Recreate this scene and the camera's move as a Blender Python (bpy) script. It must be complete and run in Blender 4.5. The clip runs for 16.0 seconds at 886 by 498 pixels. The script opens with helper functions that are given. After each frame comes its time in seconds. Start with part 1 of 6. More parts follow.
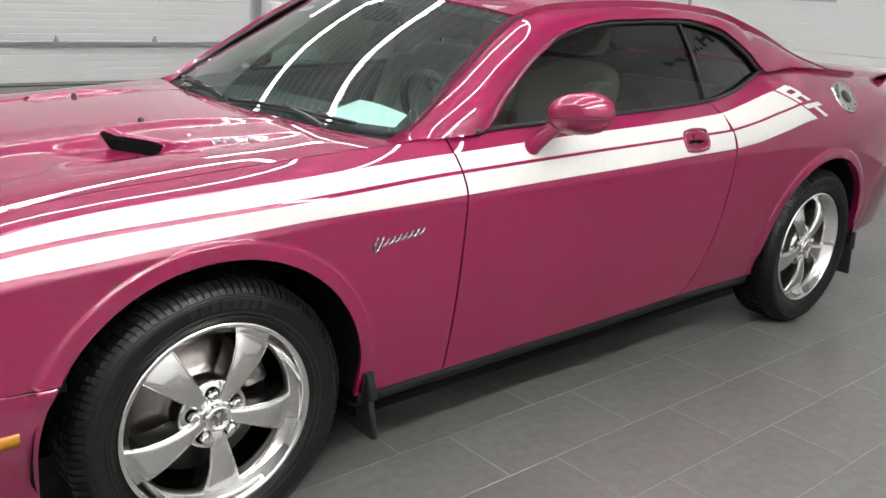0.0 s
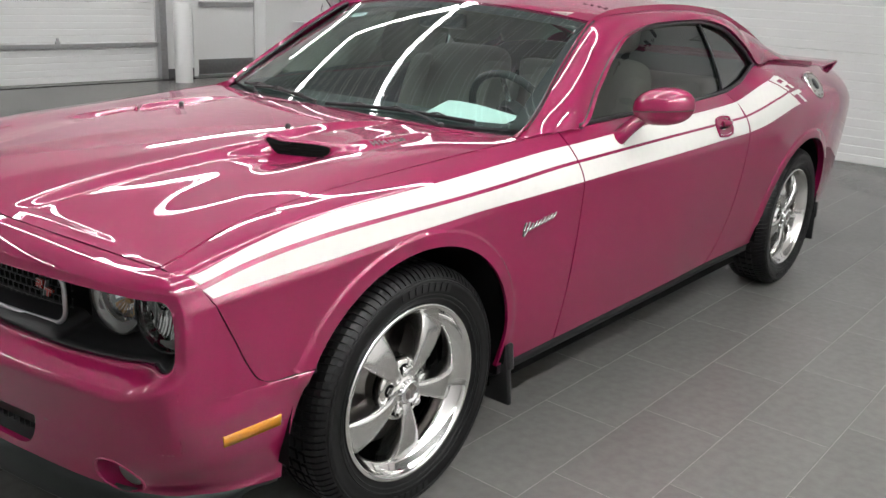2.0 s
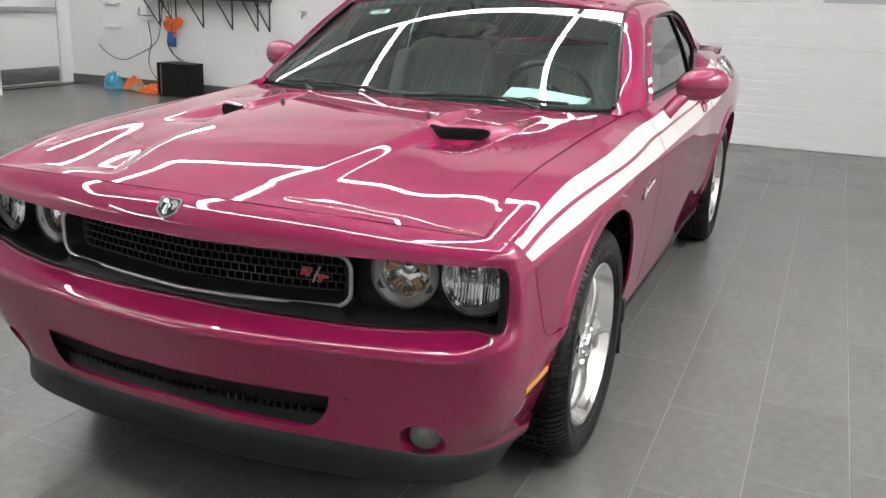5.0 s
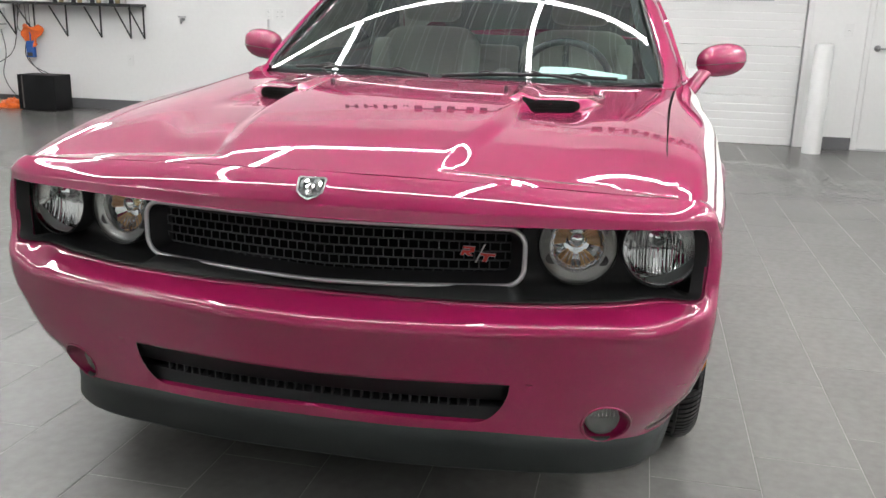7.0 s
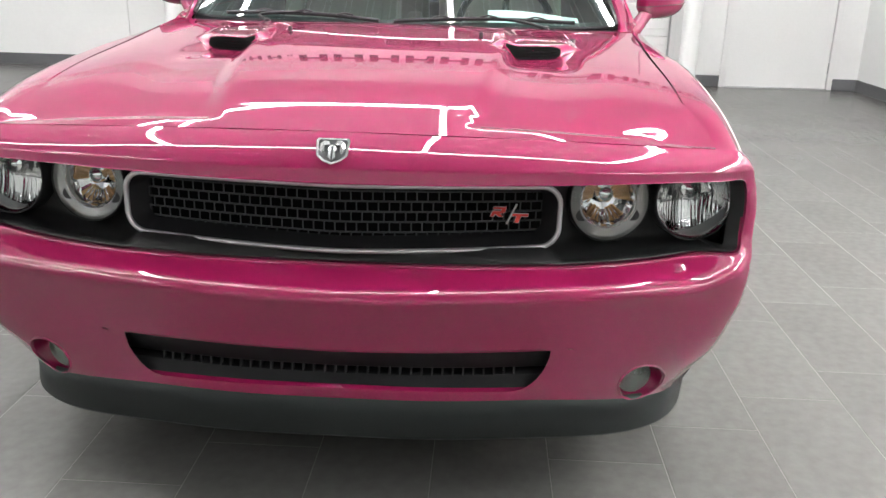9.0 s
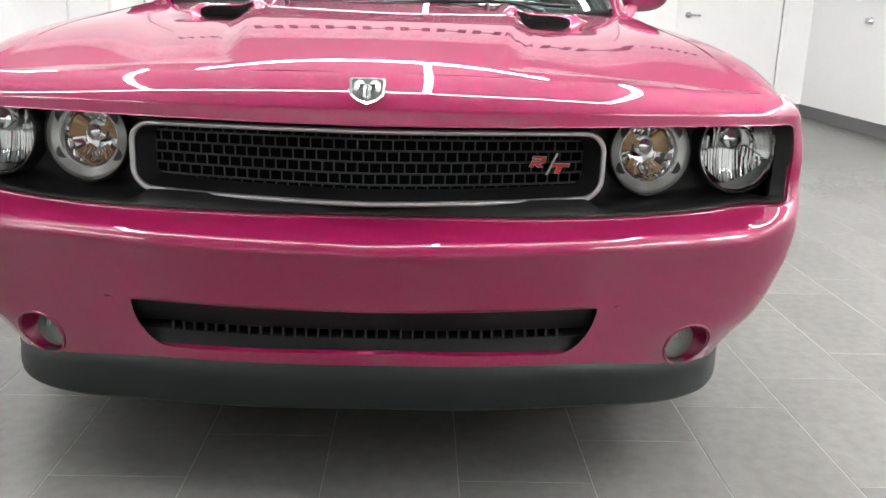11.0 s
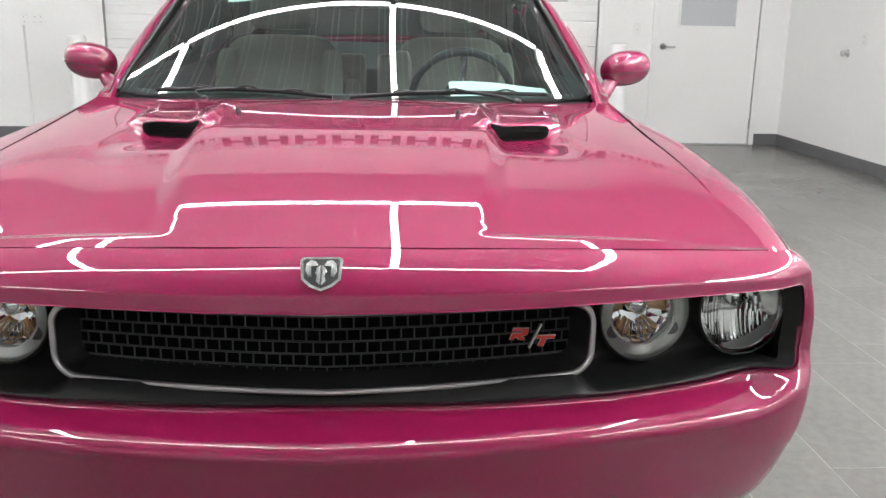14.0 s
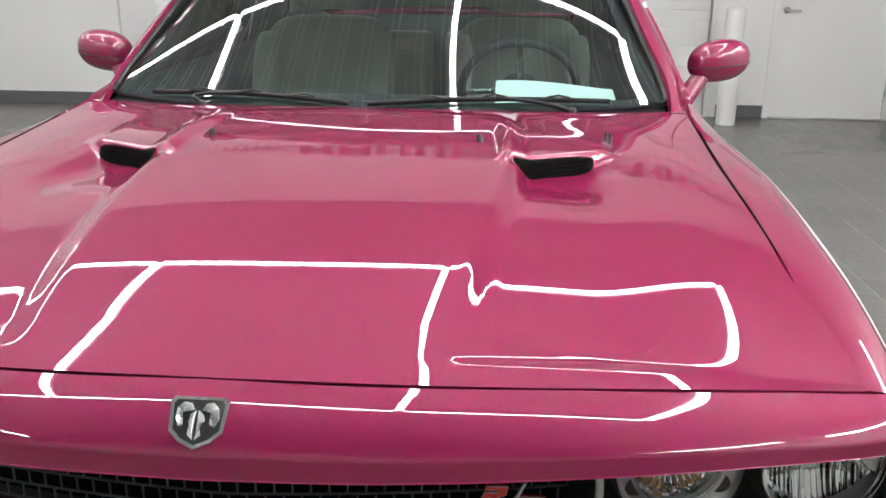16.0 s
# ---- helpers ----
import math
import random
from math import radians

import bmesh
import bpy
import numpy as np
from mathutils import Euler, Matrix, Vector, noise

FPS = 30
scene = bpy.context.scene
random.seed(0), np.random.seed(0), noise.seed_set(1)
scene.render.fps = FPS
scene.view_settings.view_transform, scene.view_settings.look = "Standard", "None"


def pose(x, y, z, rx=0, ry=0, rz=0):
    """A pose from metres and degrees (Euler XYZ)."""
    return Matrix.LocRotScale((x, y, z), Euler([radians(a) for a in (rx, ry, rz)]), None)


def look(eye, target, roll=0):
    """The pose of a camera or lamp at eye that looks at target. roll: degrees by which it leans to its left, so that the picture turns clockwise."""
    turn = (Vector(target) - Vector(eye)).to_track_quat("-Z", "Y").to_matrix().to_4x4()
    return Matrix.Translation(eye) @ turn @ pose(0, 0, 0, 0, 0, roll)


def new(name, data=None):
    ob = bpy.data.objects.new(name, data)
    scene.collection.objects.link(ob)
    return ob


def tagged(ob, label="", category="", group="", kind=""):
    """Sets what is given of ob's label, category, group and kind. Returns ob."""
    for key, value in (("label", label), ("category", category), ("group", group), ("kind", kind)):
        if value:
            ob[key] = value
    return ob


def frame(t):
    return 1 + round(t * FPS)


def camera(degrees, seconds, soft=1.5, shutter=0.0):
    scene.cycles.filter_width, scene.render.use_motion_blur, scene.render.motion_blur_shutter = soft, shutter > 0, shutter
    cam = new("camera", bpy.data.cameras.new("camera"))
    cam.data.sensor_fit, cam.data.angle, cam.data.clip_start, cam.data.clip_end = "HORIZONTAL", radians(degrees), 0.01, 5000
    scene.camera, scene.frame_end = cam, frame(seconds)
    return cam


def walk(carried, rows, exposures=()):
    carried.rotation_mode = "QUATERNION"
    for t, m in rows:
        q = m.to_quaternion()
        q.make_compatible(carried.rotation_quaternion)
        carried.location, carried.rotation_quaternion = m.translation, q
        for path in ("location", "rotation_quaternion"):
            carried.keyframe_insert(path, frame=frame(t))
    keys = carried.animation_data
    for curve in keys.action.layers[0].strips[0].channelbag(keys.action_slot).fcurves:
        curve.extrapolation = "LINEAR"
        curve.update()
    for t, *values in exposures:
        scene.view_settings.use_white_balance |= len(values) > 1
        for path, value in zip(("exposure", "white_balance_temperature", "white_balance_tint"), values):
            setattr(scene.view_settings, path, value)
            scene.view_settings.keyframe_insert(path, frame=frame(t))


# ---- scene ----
cam = camera(53.8, 16.0)
PATH = [
    (0, (0.886, 2.722, 1.439), (-0.373, 1.281, 0.857), 3.3),
    (0.5, (1.025, 2.577, 1.437), (-0.292, 1.187, 0.857), 3.1),
    (1, (1.182, 2.471, 1.436), (-0.191, 1.136, 0.86), 3.0),
    (1.5, (1.425, 2.407, 1.445), (-0.004, 1.132, 0.869), 3.0),
    (2, (1.66, 2.353, 1.457), (0.183, 1.135, 0.875), 2.8),
    (2.5, (1.835, 2.229, 1.43), (0.305, 1.081, 0.844), 2.8),
    (3, (1.993, 2.089, 1.424), (0.405, 1.016, 0.852), 2.7),
    (3.5, (2.119, 1.958, 1.415), (0.481, 0.959, 0.852), 2.6),
    (4, (2.286, 1.806, 1.414), (0.601, 0.883, 0.855), 2.5),
    (4.5, (2.436, 1.654, 1.41), (0.709, 0.813, 0.853), 2.4),
    (5, (2.516, 1.466, 1.386), (0.751, 0.707, 0.831), 2.2),
    (5.2, (2.538, 1.377, 1.378), (0.758, 0.654, 0.823), 2.2),
    (7.3, (2.624, 0.598, 1.22), (0.733, 0.225, 0.686), 1.5),
    (7.5, (2.596, 0.538, 1.231), (0.704, 0.195, 0.68), 1.5),
    (8, (2.595, 0.412, 1.21), (0.685, 0.176, 0.667), 1.7),
    (8.5, (2.572, 0.325, 1.217), (0.662, 0.176, 0.643), 1.8),
    (9, (2.539, 0.293, 1.22), (0.642, 0.216, 0.593), 1.6),
    (9.5, (2.492, 0.22, 1.196), (0.603, 0.208, 0.539), 1.8),
    (9.7, (2.472, 0.197, 1.173), (0.587, 0.211, 0.503), 2.0),
    (11.8, (2.47, 0.075, 0.957), (0.524, 0.159, 0.5), 1.5),
    (12, (2.468, 0.075, 0.994), (0.522, 0.163, 0.539), 1.4),
    (12.5, (2.457, 0.075, 1.088), (0.512, 0.183, 0.632), 1.2),
    (13, (2.398, 0.089, 1.149), (0.457, 0.207, 0.683), 1.1),
    (13.5, (2.293, 0.099, 1.189), (0.356, 0.22, 0.705), 1.1),
    (14, (2.187, 0.113, 1.246), (0.255, 0.228, 0.742), 1.0),
    (14.5, (2.078, 0.133, 1.286), (0.146, 0.235, 0.779), 0.9),
    (15, (1.931, 0.132, 1.317), (-0.001, 0.213, 0.806), 0.9),
    (15.5, (1.808, 0.195, 1.339), (-0.119, 0.197, 0.804), 0.7),
    (16, (1.705, 0.338, 1.342), (-0.196, 0.199, 0.738), 0.6),
]
walk(cam, [(t, look(eye, target, roll)) for t, eye, target, roll in PATH], ((0.0, 0.02), (1.0, -0.08), (3.5, -0.05), (5.0, 0.15), (7.5, 0.50), (9.5, 0.78), (12.0, 0.90), (12.5, 0.68), (14.0, 0.45), (14.5, 0.32), (16.0, 0.10)))

# ---- light of the room: ceiling strips are meshes that glow (built below) ----
world = bpy.data.worlds.new("world")
scene.world = world
world.use_nodes = True
world.node_tree.nodes["Background"].inputs[0].default_value = (0.8, 0.85, 0.9, 1)
world.node_tree.nodes["Background"].inputs[1].default_value = 0.05
STRIP_POWER, FILL_POWER = 35.0, 98.0      # lights over the car, and unseen fill strips added along the walls


# ---- materials ----
def mat(name, color, rough=0.5, metal=0.0, grain=0.0, grain_scale=40.0, stain=0.0, stain_scale=2.0, bump=0.0, coat=0.0, flake=0.0,
        emit=0.0, trans=0.0, spec=0.5, random=0.0, rough_var=0.0, bump_scale=None, ior=1.45, sheen=0.0, coat_ior=1.5):
    """A principled material with fine grain, broad stains and fine relief, in object metres."""
    m = bpy.data.materials.new(name)
    m.use_nodes = True
    nt = m.node_tree
    b = nt.nodes["Principled BSDF"]
    b.inputs["Roughness"].default_value = rough
    b.inputs["Metallic"].default_value = metal
    b.inputs["IOR"].default_value = ior
    b.inputs["Specular IOR Level"].default_value = spec
    b.inputs["Coat Weight"].default_value = coat
    b.inputs["Coat Roughness"].default_value = 0.012
    b.inputs["Coat IOR"].default_value = coat_ior
    b.inputs["Transmission Weight"].default_value = trans
    if sheen:
        b.inputs["Sheen Weight"].default_value = sheen
    b.inputs["Base Color"].default_value = (*color, 1)
    co = nt.nodes.new("ShaderNodeTexCoord")
    last = None

    def node_noise(scale, detail=4):
        n = nt.nodes.new("ShaderNodeTexNoise")
        n.inputs["Scale"].default_value = scale
        n.inputs["Detail"].default_value = detail
        nt.links.new(co.outputs["Object"], n.inputs["Vector"])
        return n.outputs["Fac"]

    def vary(amount, fac, before):
        """Multiplies the colour by 1 - amount .. 1 + amount."""
        r = nt.nodes.new("ShaderNodeMapRange")
        r.inputs["From Min"].default_value, r.inputs["From Max"].default_value = 0.25, 0.75
        r.inputs["To Min"].default_value, r.inputs["To Max"].default_value = 1 - amount, 1 + amount
        nt.links.new(fac, r.inputs["Value"])
        v = nt.nodes.new("ShaderNodeVectorMath")
        v.operation = "SCALE"
        if before is None:
            v.inputs[0].default_value = color
        else:
            nt.links.new(before, v.inputs[0])
        nt.links.new(r.outputs[0], v.inputs["Scale"])
        return v.outputs[0]

    if grain:
        last = vary(grain, node_noise(grain_scale, 6), last)
    if stain:
        last = vary(stain, node_noise(stain_scale, 3), last)
    if flake:
        vo = nt.nodes.new("ShaderNodeTexVoronoi")
        vo.inputs["Scale"].default_value = 1400
        nt.links.new(co.outputs["Object"], vo.inputs["Vector"])
        sep = nt.nodes.new("ShaderNodeSeparateColor")
        nt.links.new(vo.outputs["Color"], sep.inputs[0])
        last = vary(flake, sep.outputs[0], last)
    if random:
        info = nt.nodes.new("ShaderNodeObjectInfo")
        last = vary(random, info.outputs["Random"], last)
    if last is not None:
        nt.links.new(last, b.inputs["Base Color"])
    if rough_var:
        r = nt.nodes.new("ShaderNodeMapRange")
        r.inputs["From Min"].default_value, r.inputs["From Max"].default_value = 0.3, 0.7
        r.inputs["To Min"].default_value, r.inputs["To Max"].default_value = max(0.02, rough - rough_var), rough + rough_var
        nt.links.new(node_noise(3.5, 6), r.inputs["Value"])
        nt.links.new(r.outputs[0], b.inputs["Roughness"])
    if bump:
        bp = nt.nodes.new("ShaderNodeBump")
        bp.inputs["Strength"].default_value = bump
        bp.inputs["Distance"].default_value = 0.002
        nt.links.new(node_noise(bump_scale or grain_scale, 5), bp.inputs["Height"])
        nt.links.new(bp.outputs[0], b.inputs["Normal"])
    if emit:
        b.inputs["Emission Color"].default_value = (*color, 1)
        b.inputs["Emission Strength"].default_value = emit
    return m


def glass_mat(name, tint, clear, rough=0.0):
    """Thin sheet glass: gloss by Fresnel over a tinted clear sheet."""
    m = bpy.data.materials.new(name)
    m.use_nodes = True
    nt = m.node_tree
    nt.nodes.clear()
    out = nt.nodes.new("ShaderNodeOutputMaterial")
    mix = nt.nodes.new("ShaderNodeMixShader")
    fres = nt.nodes.new("ShaderNodeFresnel")
    fres.inputs["IOR"].default_value = clear
    tr = nt.nodes.new("ShaderNodeBsdfTransparent")
    tr.inputs[0].default_value = (*tint, 1)
    gl = nt.nodes.new("ShaderNodeBsdfGlossy")
    gl.inputs["Roughness"].default_value = rough
    gl.inputs["Color"].default_value = (1, 1, 1, 1)
    nt.links.new(fres.outputs[0], mix.inputs[0])
    nt.links.new(tr.outputs[0], mix.inputs[1])
    nt.links.new(gl.outputs[0], mix.inputs[2])
    nt.links.new(mix.outputs[0], out.inputs[0])
    return m


PAINT = mat("fuchsia_paint", (0.250, 0.0060, 0.060), rough=0.5, metal=0.25, coat=1.0, flake=0.14, spec=0.06, coat_ior=1.75)
STRIPE = mat("white_vinyl", (0.62, 0.605, 0.575), rough=0.4, grain=0.03, coat=0.15)
BLACK = mat("black_plastic", (0.010, 0.010, 0.011), rough=0.48, spec=0.22, grain=0.15, bump=0.15, grain_scale=500)
SATIN = mat("satin_black", (0.013, 0.0135, 0.014), rough=0.42, spec=0.35, grain=0.1, grain_scale=200)
TRIM = mat("black_trim", (0.02, 0.02, 0.021), rough=0.3)
SPLIT = mat("dark_grey_plastic", (0.014, 0.0155, 0.016), rough=0.5, grain=0.12, bump=0.2, grain_scale=400, stain=0.1, stain_scale=5)
CHIN = mat("dark_moulded_plastic", (0.012, 0.0145, 0.0145), rough=0.45, spec=0.35, grain=0.12, grain_scale=300, stain=0.10, stain_scale=5, bump=0.15)
DEEP = mat("wheel_well_and_shade_black", (0.005, 0.005, 0.005), rough=0.9, grain=0.2, spec=0.08)
RUBBER = mat("tyre_rubber", (0.0050, 0.0050, 0.0053), spec=0.38, rough=0.40, grain=0.2, bump=0.25, grain_scale=180, stain=0.15, stain_scale=9)
CHROME = mat("polished_alloy", (0.82, 0.81, 0.79), rough=0.07, metal=1.0, rough_var=0.03)
SATINALLOY = mat("satin_alloy", (0.72, 0.715, 0.70), rough=0.2, metal=1.0, grain=0.04, grain_scale=300)
BRIGHT = mat("chrome", (0.86, 0.86, 0.86), rough=0.05, metal=1.0)
RELIEF = mat("moulded_rubber", (0.011, 0.011, 0.0115), spec=0.45, rough=0.35, grain=0.15, grain_scale=200)
FRAMEGREY = mat("bright_trim", (0.55, 0.55, 0.56), rough=0.3, metal=0.8)
STEEL = mat("brake_steel", (0.27, 0.25, 0.235), rough=0.34, metal=1.0, grain=0.15, grain_scale=60)
MESHGREY = mat("grey_mesh_plastic", (0.045, 0.047, 0.05), rough=0.4, grain=0.1)
RED = mat("badge_red", (0.55, 0.03, 0.02), rough=0.3, coat=0.5)
AMBER = mat("amber_lens", (0.55, 0.20, 0.008), rough=0.15, coat=1.0, bump=0.4, grain_scale=250, grain=0.08)
AMBERBULB = mat("amber_bulb", (0.55, 0.31, 0.14), rough=0.2, coat=1.0)
LENS = glass_mat("clear_lens", (0.97, 0.98, 0.98), 1.42)
WIND = glass_mat("windscreen_glass", (0.58, 0.86, 0.79), 1.68)
REARGLASS = glass_mat("rear_window_glass", (0.46, 0.58, 0.54), 1.5)
SIDEGLASS = glass_mat("tinted_glass", (0.36, 0.40, 0.37), 1.6)
SEAT = mat("light_grey_leather", (0.34, 0.32, 0.28), rough=0.55, grain=0.08, grain_scale=120, bump=0.2)
DASH = mat("dark_dashboard", (0.02, 0.021, 0.022), rough=0.6, grain=0.2, bump=0.3, grain_scale=300)
PAPER = mat("paper", (0.72, 0.78, 0.76), rough=0.7, grain=0.04, grain_scale=30)
WALL = mat("white_wall_paint", (0.83, 0.83, 0.82), rough=0.55, grain=0.015, grain_scale=25, stain=0.02, stain_scale=0.8, bump=0.05)
DOORWHITE = mat("white_door_paint", (0.80, 0.80, 0.79), rough=0.35, grain=0.015, stain=0.015, stain_scale=1.2)
CEIL = mat("grey_metal_deck", (0.29, 0.30, 0.30), rough=0.5, grain=0.03, stain=0.04, stain_scale=0.6)
BASE = mat("grey_vinyl_base", (0.13, 0.13, 0.135), rough=0.5, grain=0.06, stain=0.06)
TILE = mat("grey_porcelain", (0.150, 0.147, 0.139), rough=0.27, grain=0.10, grain_scale=28, stain=0.09, stain_scale=2.2, bump=0.12,
           random=0.025, bump_scale=140)
GROUT = mat("grout", (0.22, 0.213, 0.20), rough=0.9, grain=0.15, grain_scale=80)
GALV = mat("galvanised_steel", (0.5, 0.5, 0.51), rough=0.35, metal=0.9, grain=0.1, grain_scale=30)
KICK = mat("brushed_steel", (0.45, 0.44, 0.43), rough=0.32, metal=1.0, grain=0.1, grain_scale=20)
FROST = mat("frosted_pane", (0.50, 0.52, 0.54), rough=0.3, grain=0.02)
ORANGE = mat("orange_cloth", (0.85, 0.16, 0.02), rough=0.85, grain=0.15, grain_scale=90, bump=0.5, sheen=0.3)
BLUE = mat("blue_cloth", (0.08, 0.36, 0.55), rough=0.85, grain=0.15, grain_scale=90, bump=0.5, sheen=0.3)
TAN = mat("tan_cloth", (0.38, 0.30, 0.20), rough=0.85, grain=0.2, grain_scale=70, bump=0.5)
SIGN = mat("dark_letter_vinyl", (0.05, 0.05, 0.055), rough=0.4)
GLOW = mat("led_strip", (1.0, 1.0, 1.0), rough=0.5, emit=STRIP_POWER)
GLOW_FILL = mat("led_fill_strip", (1.0, 1.0, 1.0), rough=0.5, emit=FILL_POWER)
GLOW_UP = mat("led_upper_fill", (1.0, 1.0, 1.0), rough=0.5, emit=STRIP_POWER * 0.6)


# ---- building helpers ----
def mesh(name, verts, faces, material, smooth=True):
    me = bpy.data.meshes.new(name)
    me.from_pydata([tuple(map(float, v)) for v in verts], [], [tuple(map(int, f)) for f in faces])
    me.materials.append(material)
    me.polygons.foreach_set("use_smooth", [smooth] * len(me.polygons))
    me.update()
    return me


def part(name, data, parent=None, label="", m=None):
    """One mesh object, as a thing or as a part under its thing."""
    ob = new(name, data)
    ob.parent = parent
    if m is not None:
        ob.matrix_basis = m
    if label:
        tagged(ob, label)
    return ob


def empty(name, m=None):
    ob = new(name)
    ob.empty_display_size = 0.1
    if m is not None:
        ob.matrix_basis = m
    return ob


def curve(*pts):
    """A smooth monotone curve through (x, value) pairs; works on arrays."""
    pts = sorted(pts)
    x = np.array([p[0] for p in pts], float)
    y = np.array([p[1] for p in pts], float)
    h = np.diff(x)
    s = np.diff(y) / h
    d = np.zeros_like(y)
    for i in range(1, len(x) - 1):
        if s[i - 1] * s[i] > 0:
            w1, w2 = 2 * h[i] + h[i - 1], h[i] + 2 * h[i - 1]
            d[i] = (w1 + w2) / (w1 / s[i - 1] + w2 / s[i])
    d[0], d[-1] = s[0], s[-1]

    def f(q):
        q = np.clip(np.asarray(q, float), x[0], x[-1])
        i = np.clip(np.searchsorted(x, q, side="right") - 1, 0, len(h) - 1)
        t = (q - x[i]) / h[i]
        return (y[i] * (1 + 2 * t) * (1 - t) ** 2 + d[i] * h[i] * t * (1 - t) ** 2
                + y[i + 1] * t * t * (3 - 2 * t) + d[i + 1] * h[i] * t * t * (t - 1))
    return f


def path3(pts, n, closed=False):
    """A smooth line of n points through the given points (Catmull-Rom)."""
    p = np.array(pts, float)
    k = len(p)
    if closed:
        q = np.vstack([p[-1], p, p[0], p[1]])
        seg = k
    else:
        q = np.vstack([2 * p[0] - p[1], p, 2 * p[-1] - p[-2]])
        seg = k - 1
    out = []
    for s in np.linspace(0, seg, n, endpoint=not closed):
        i = min(int(s), seg - 1)
        t = s - i
        a, b, c, d = q[i], q[i + 1], q[i + 2], q[i + 3]
        out.append(0.5 * (2 * b + (c - a) * t + (2 * a - 5 * b + 4 * c - d) * t * t + (3 * b - a - 3 * c + d) * t ** 3))
    return np.array(out)


class Build:
    """Collects verts and faces of one mesh."""

    def __init__(self):
        self.v, self.f = [], []

    def add(self, v, f):
        k = len(self.v)
        self.v += [tuple(map(float, p)) for p in v]
        self.f += [tuple(int(i) + k for i in face) for face in f]
        return self

    def grid(self, p, flip=False, closed_u=False, closed_v=False):
        p = np.asarray(p, float)
        n, m = p.shape[:2]
        f = []
        for i in range(n if closed_u else n - 1):
            for j in range(m if closed_v else m - 1):
                a, b = i * m + j, ((i + 1) % n) * m + j
                c, d = ((i + 1) % n) * m + (j + 1) % m, i * m + (j + 1) % m
                f.append((d, c, b, a) if flip else (a, b, c, d))
        return self.add(p.reshape(-1, 3), f)

    def sheet(self, p, depth=0.012, flip=False):
        """A grid whose four edges turn inwards by depth, as the edge of a pressed panel."""
        p = np.asarray(p, float)
        du, dv = np.gradient(p, axis=0), np.gradient(p, axis=1)
        nrm = np.cross(du, dv)
        nrm /= np.linalg.norm(nrm, axis=-1, keepdims=True) + 1e-12
        if flip:
            nrm = -nrm
        self.grid(p, flip)
        q = p - nrm * depth
        for edge, inner, fl in ((p[0], q[0], False), (p[-1], q[-1], True), (p[:, 0], q[:, 0], True), (p[:, -1], q[:, -1], False)):
            self.grid(np.stack([inner, edge]), flip=fl ^ flip)
        return self

    def box(self, x0, x1, y0, y1, z0, z1, bevel=0.0):
        bm = bmesh.new()
        bmesh.ops.create_cube(bm, size=1)
        for v in bm.verts:
            v.co = ((x0 + x1) / 2 + v.co.x * (x1 - x0), (y0 + y1) / 2 + v.co.y * (y1 - y0), (z0 + z1) / 2 + v.co.z * (z1 - z0))
        if bevel:
            bmesh.ops.bevel(bm, geom=bm.edges[:], offset=bevel, segments=2, affect="EDGES", profile=0.6)
        bm.verts.index_update()
        self.add([v.co[:] for v in bm.verts], [[v.index for v in f.verts] for f in bm.faces])
        bm.free()
        return self

    def tube(self, pts, radius, sides=8, closed=False, flat=1.0):
        """A round bar along a line of points."""
        p = np.array(pts, float)
        n = len(p)
        t = np.roll(p, -1, 0) - np.roll(p, 1, 0) if closed else np.gradient(p, axis=0)
        t /= np.linalg.norm(t, axis=1, keepdims=True) + 1e-12
        up = np.array([0.0, 0, 1]) if abs(t[:, 2]).max() < 0.95 else np.array([0.0, 1, 0]) if abs(t[:, 1]).max() < 0.95 else np.array([1.0, 0.2, 0.1])
        a = np.cross(t, up)
        a /= np.linalg.norm(a, axis=1, keepdims=True) + 1e-12
        b = np.cross(a, t)
        r = np.broadcast_to(np.asarray(radius, float), (n,))[:, None, None]
        w = np.linspace(0, 2 * np.pi, sides, endpoint=False)
        g = p[:, None] + r * (np.cos(w)[None, :, None] * a[:, None] + flat * np.sin(w)[None, :, None] * b[:, None])
        self.grid(g, closed_u=closed, closed_v=True, flip=True)
        if not closed:
            k = len(self.v) - n * sides
            self.f.append(tuple(k + i for i in range(sides)))
            self.f.append(tuple(k + (n - 1) * sides + i for i in reversed(range(sides))))
        return self

    def lathe(self, prof, centre, axis, sides=48, start=0.0, stop=2 * math.pi):
        """Turns a profile of (along the axis, radius) about an axis."""
        ax = Vector(axis).normalized()
        u = ax.orthogonal().normalized()
        if abs(ax.y) > 0.9:
            u = Vector((1, 0, 0))
        w = ax.cross(u)
        full = abs(stop - start - 2 * math.pi) < 1e-6
        ang = np.linspace(start, stop, sides, endpoint=not full)
        c, ax, u, w = np.array(centre, float), np.array(ax), np.array(u), np.array(w)
        pr = np.array(prof, float)
        g = c + pr[:, 0, None, None] * ax + pr[:, 1, None, None] * (np.cos(ang)[None, :, None] * u + np.sin(ang)[None, :, None] * w)
        return self.grid(g, closed_v=full)

    def prism(self, poly, lift):
        """A flat polygon of 3D points, thickened by the vector lift."""
        p = np.array(poly, float)
        n = len(p)
        f = [tuple(range(n))[::-1], tuple(range(n, 2 * n))] + [(i, (i + 1) % n, n + (i + 1) % n, n + i) for i in range(n)]
        return self.add(np.vstack([p, p + np.array(lift)]), f)

    def mirrored(self):
        out = Build()
        out.v = [(x, -y, z) for x, y, z in self.v]
        out.f = [f[::-1] for f in self.f]
        return out

    def both(self):
        other = self.mirrored()
        return self.add(other.v, other.f)

    def shift(self, m):
        self.v = [tuple(m @ Vector(p)) for p in self.v]
        return self

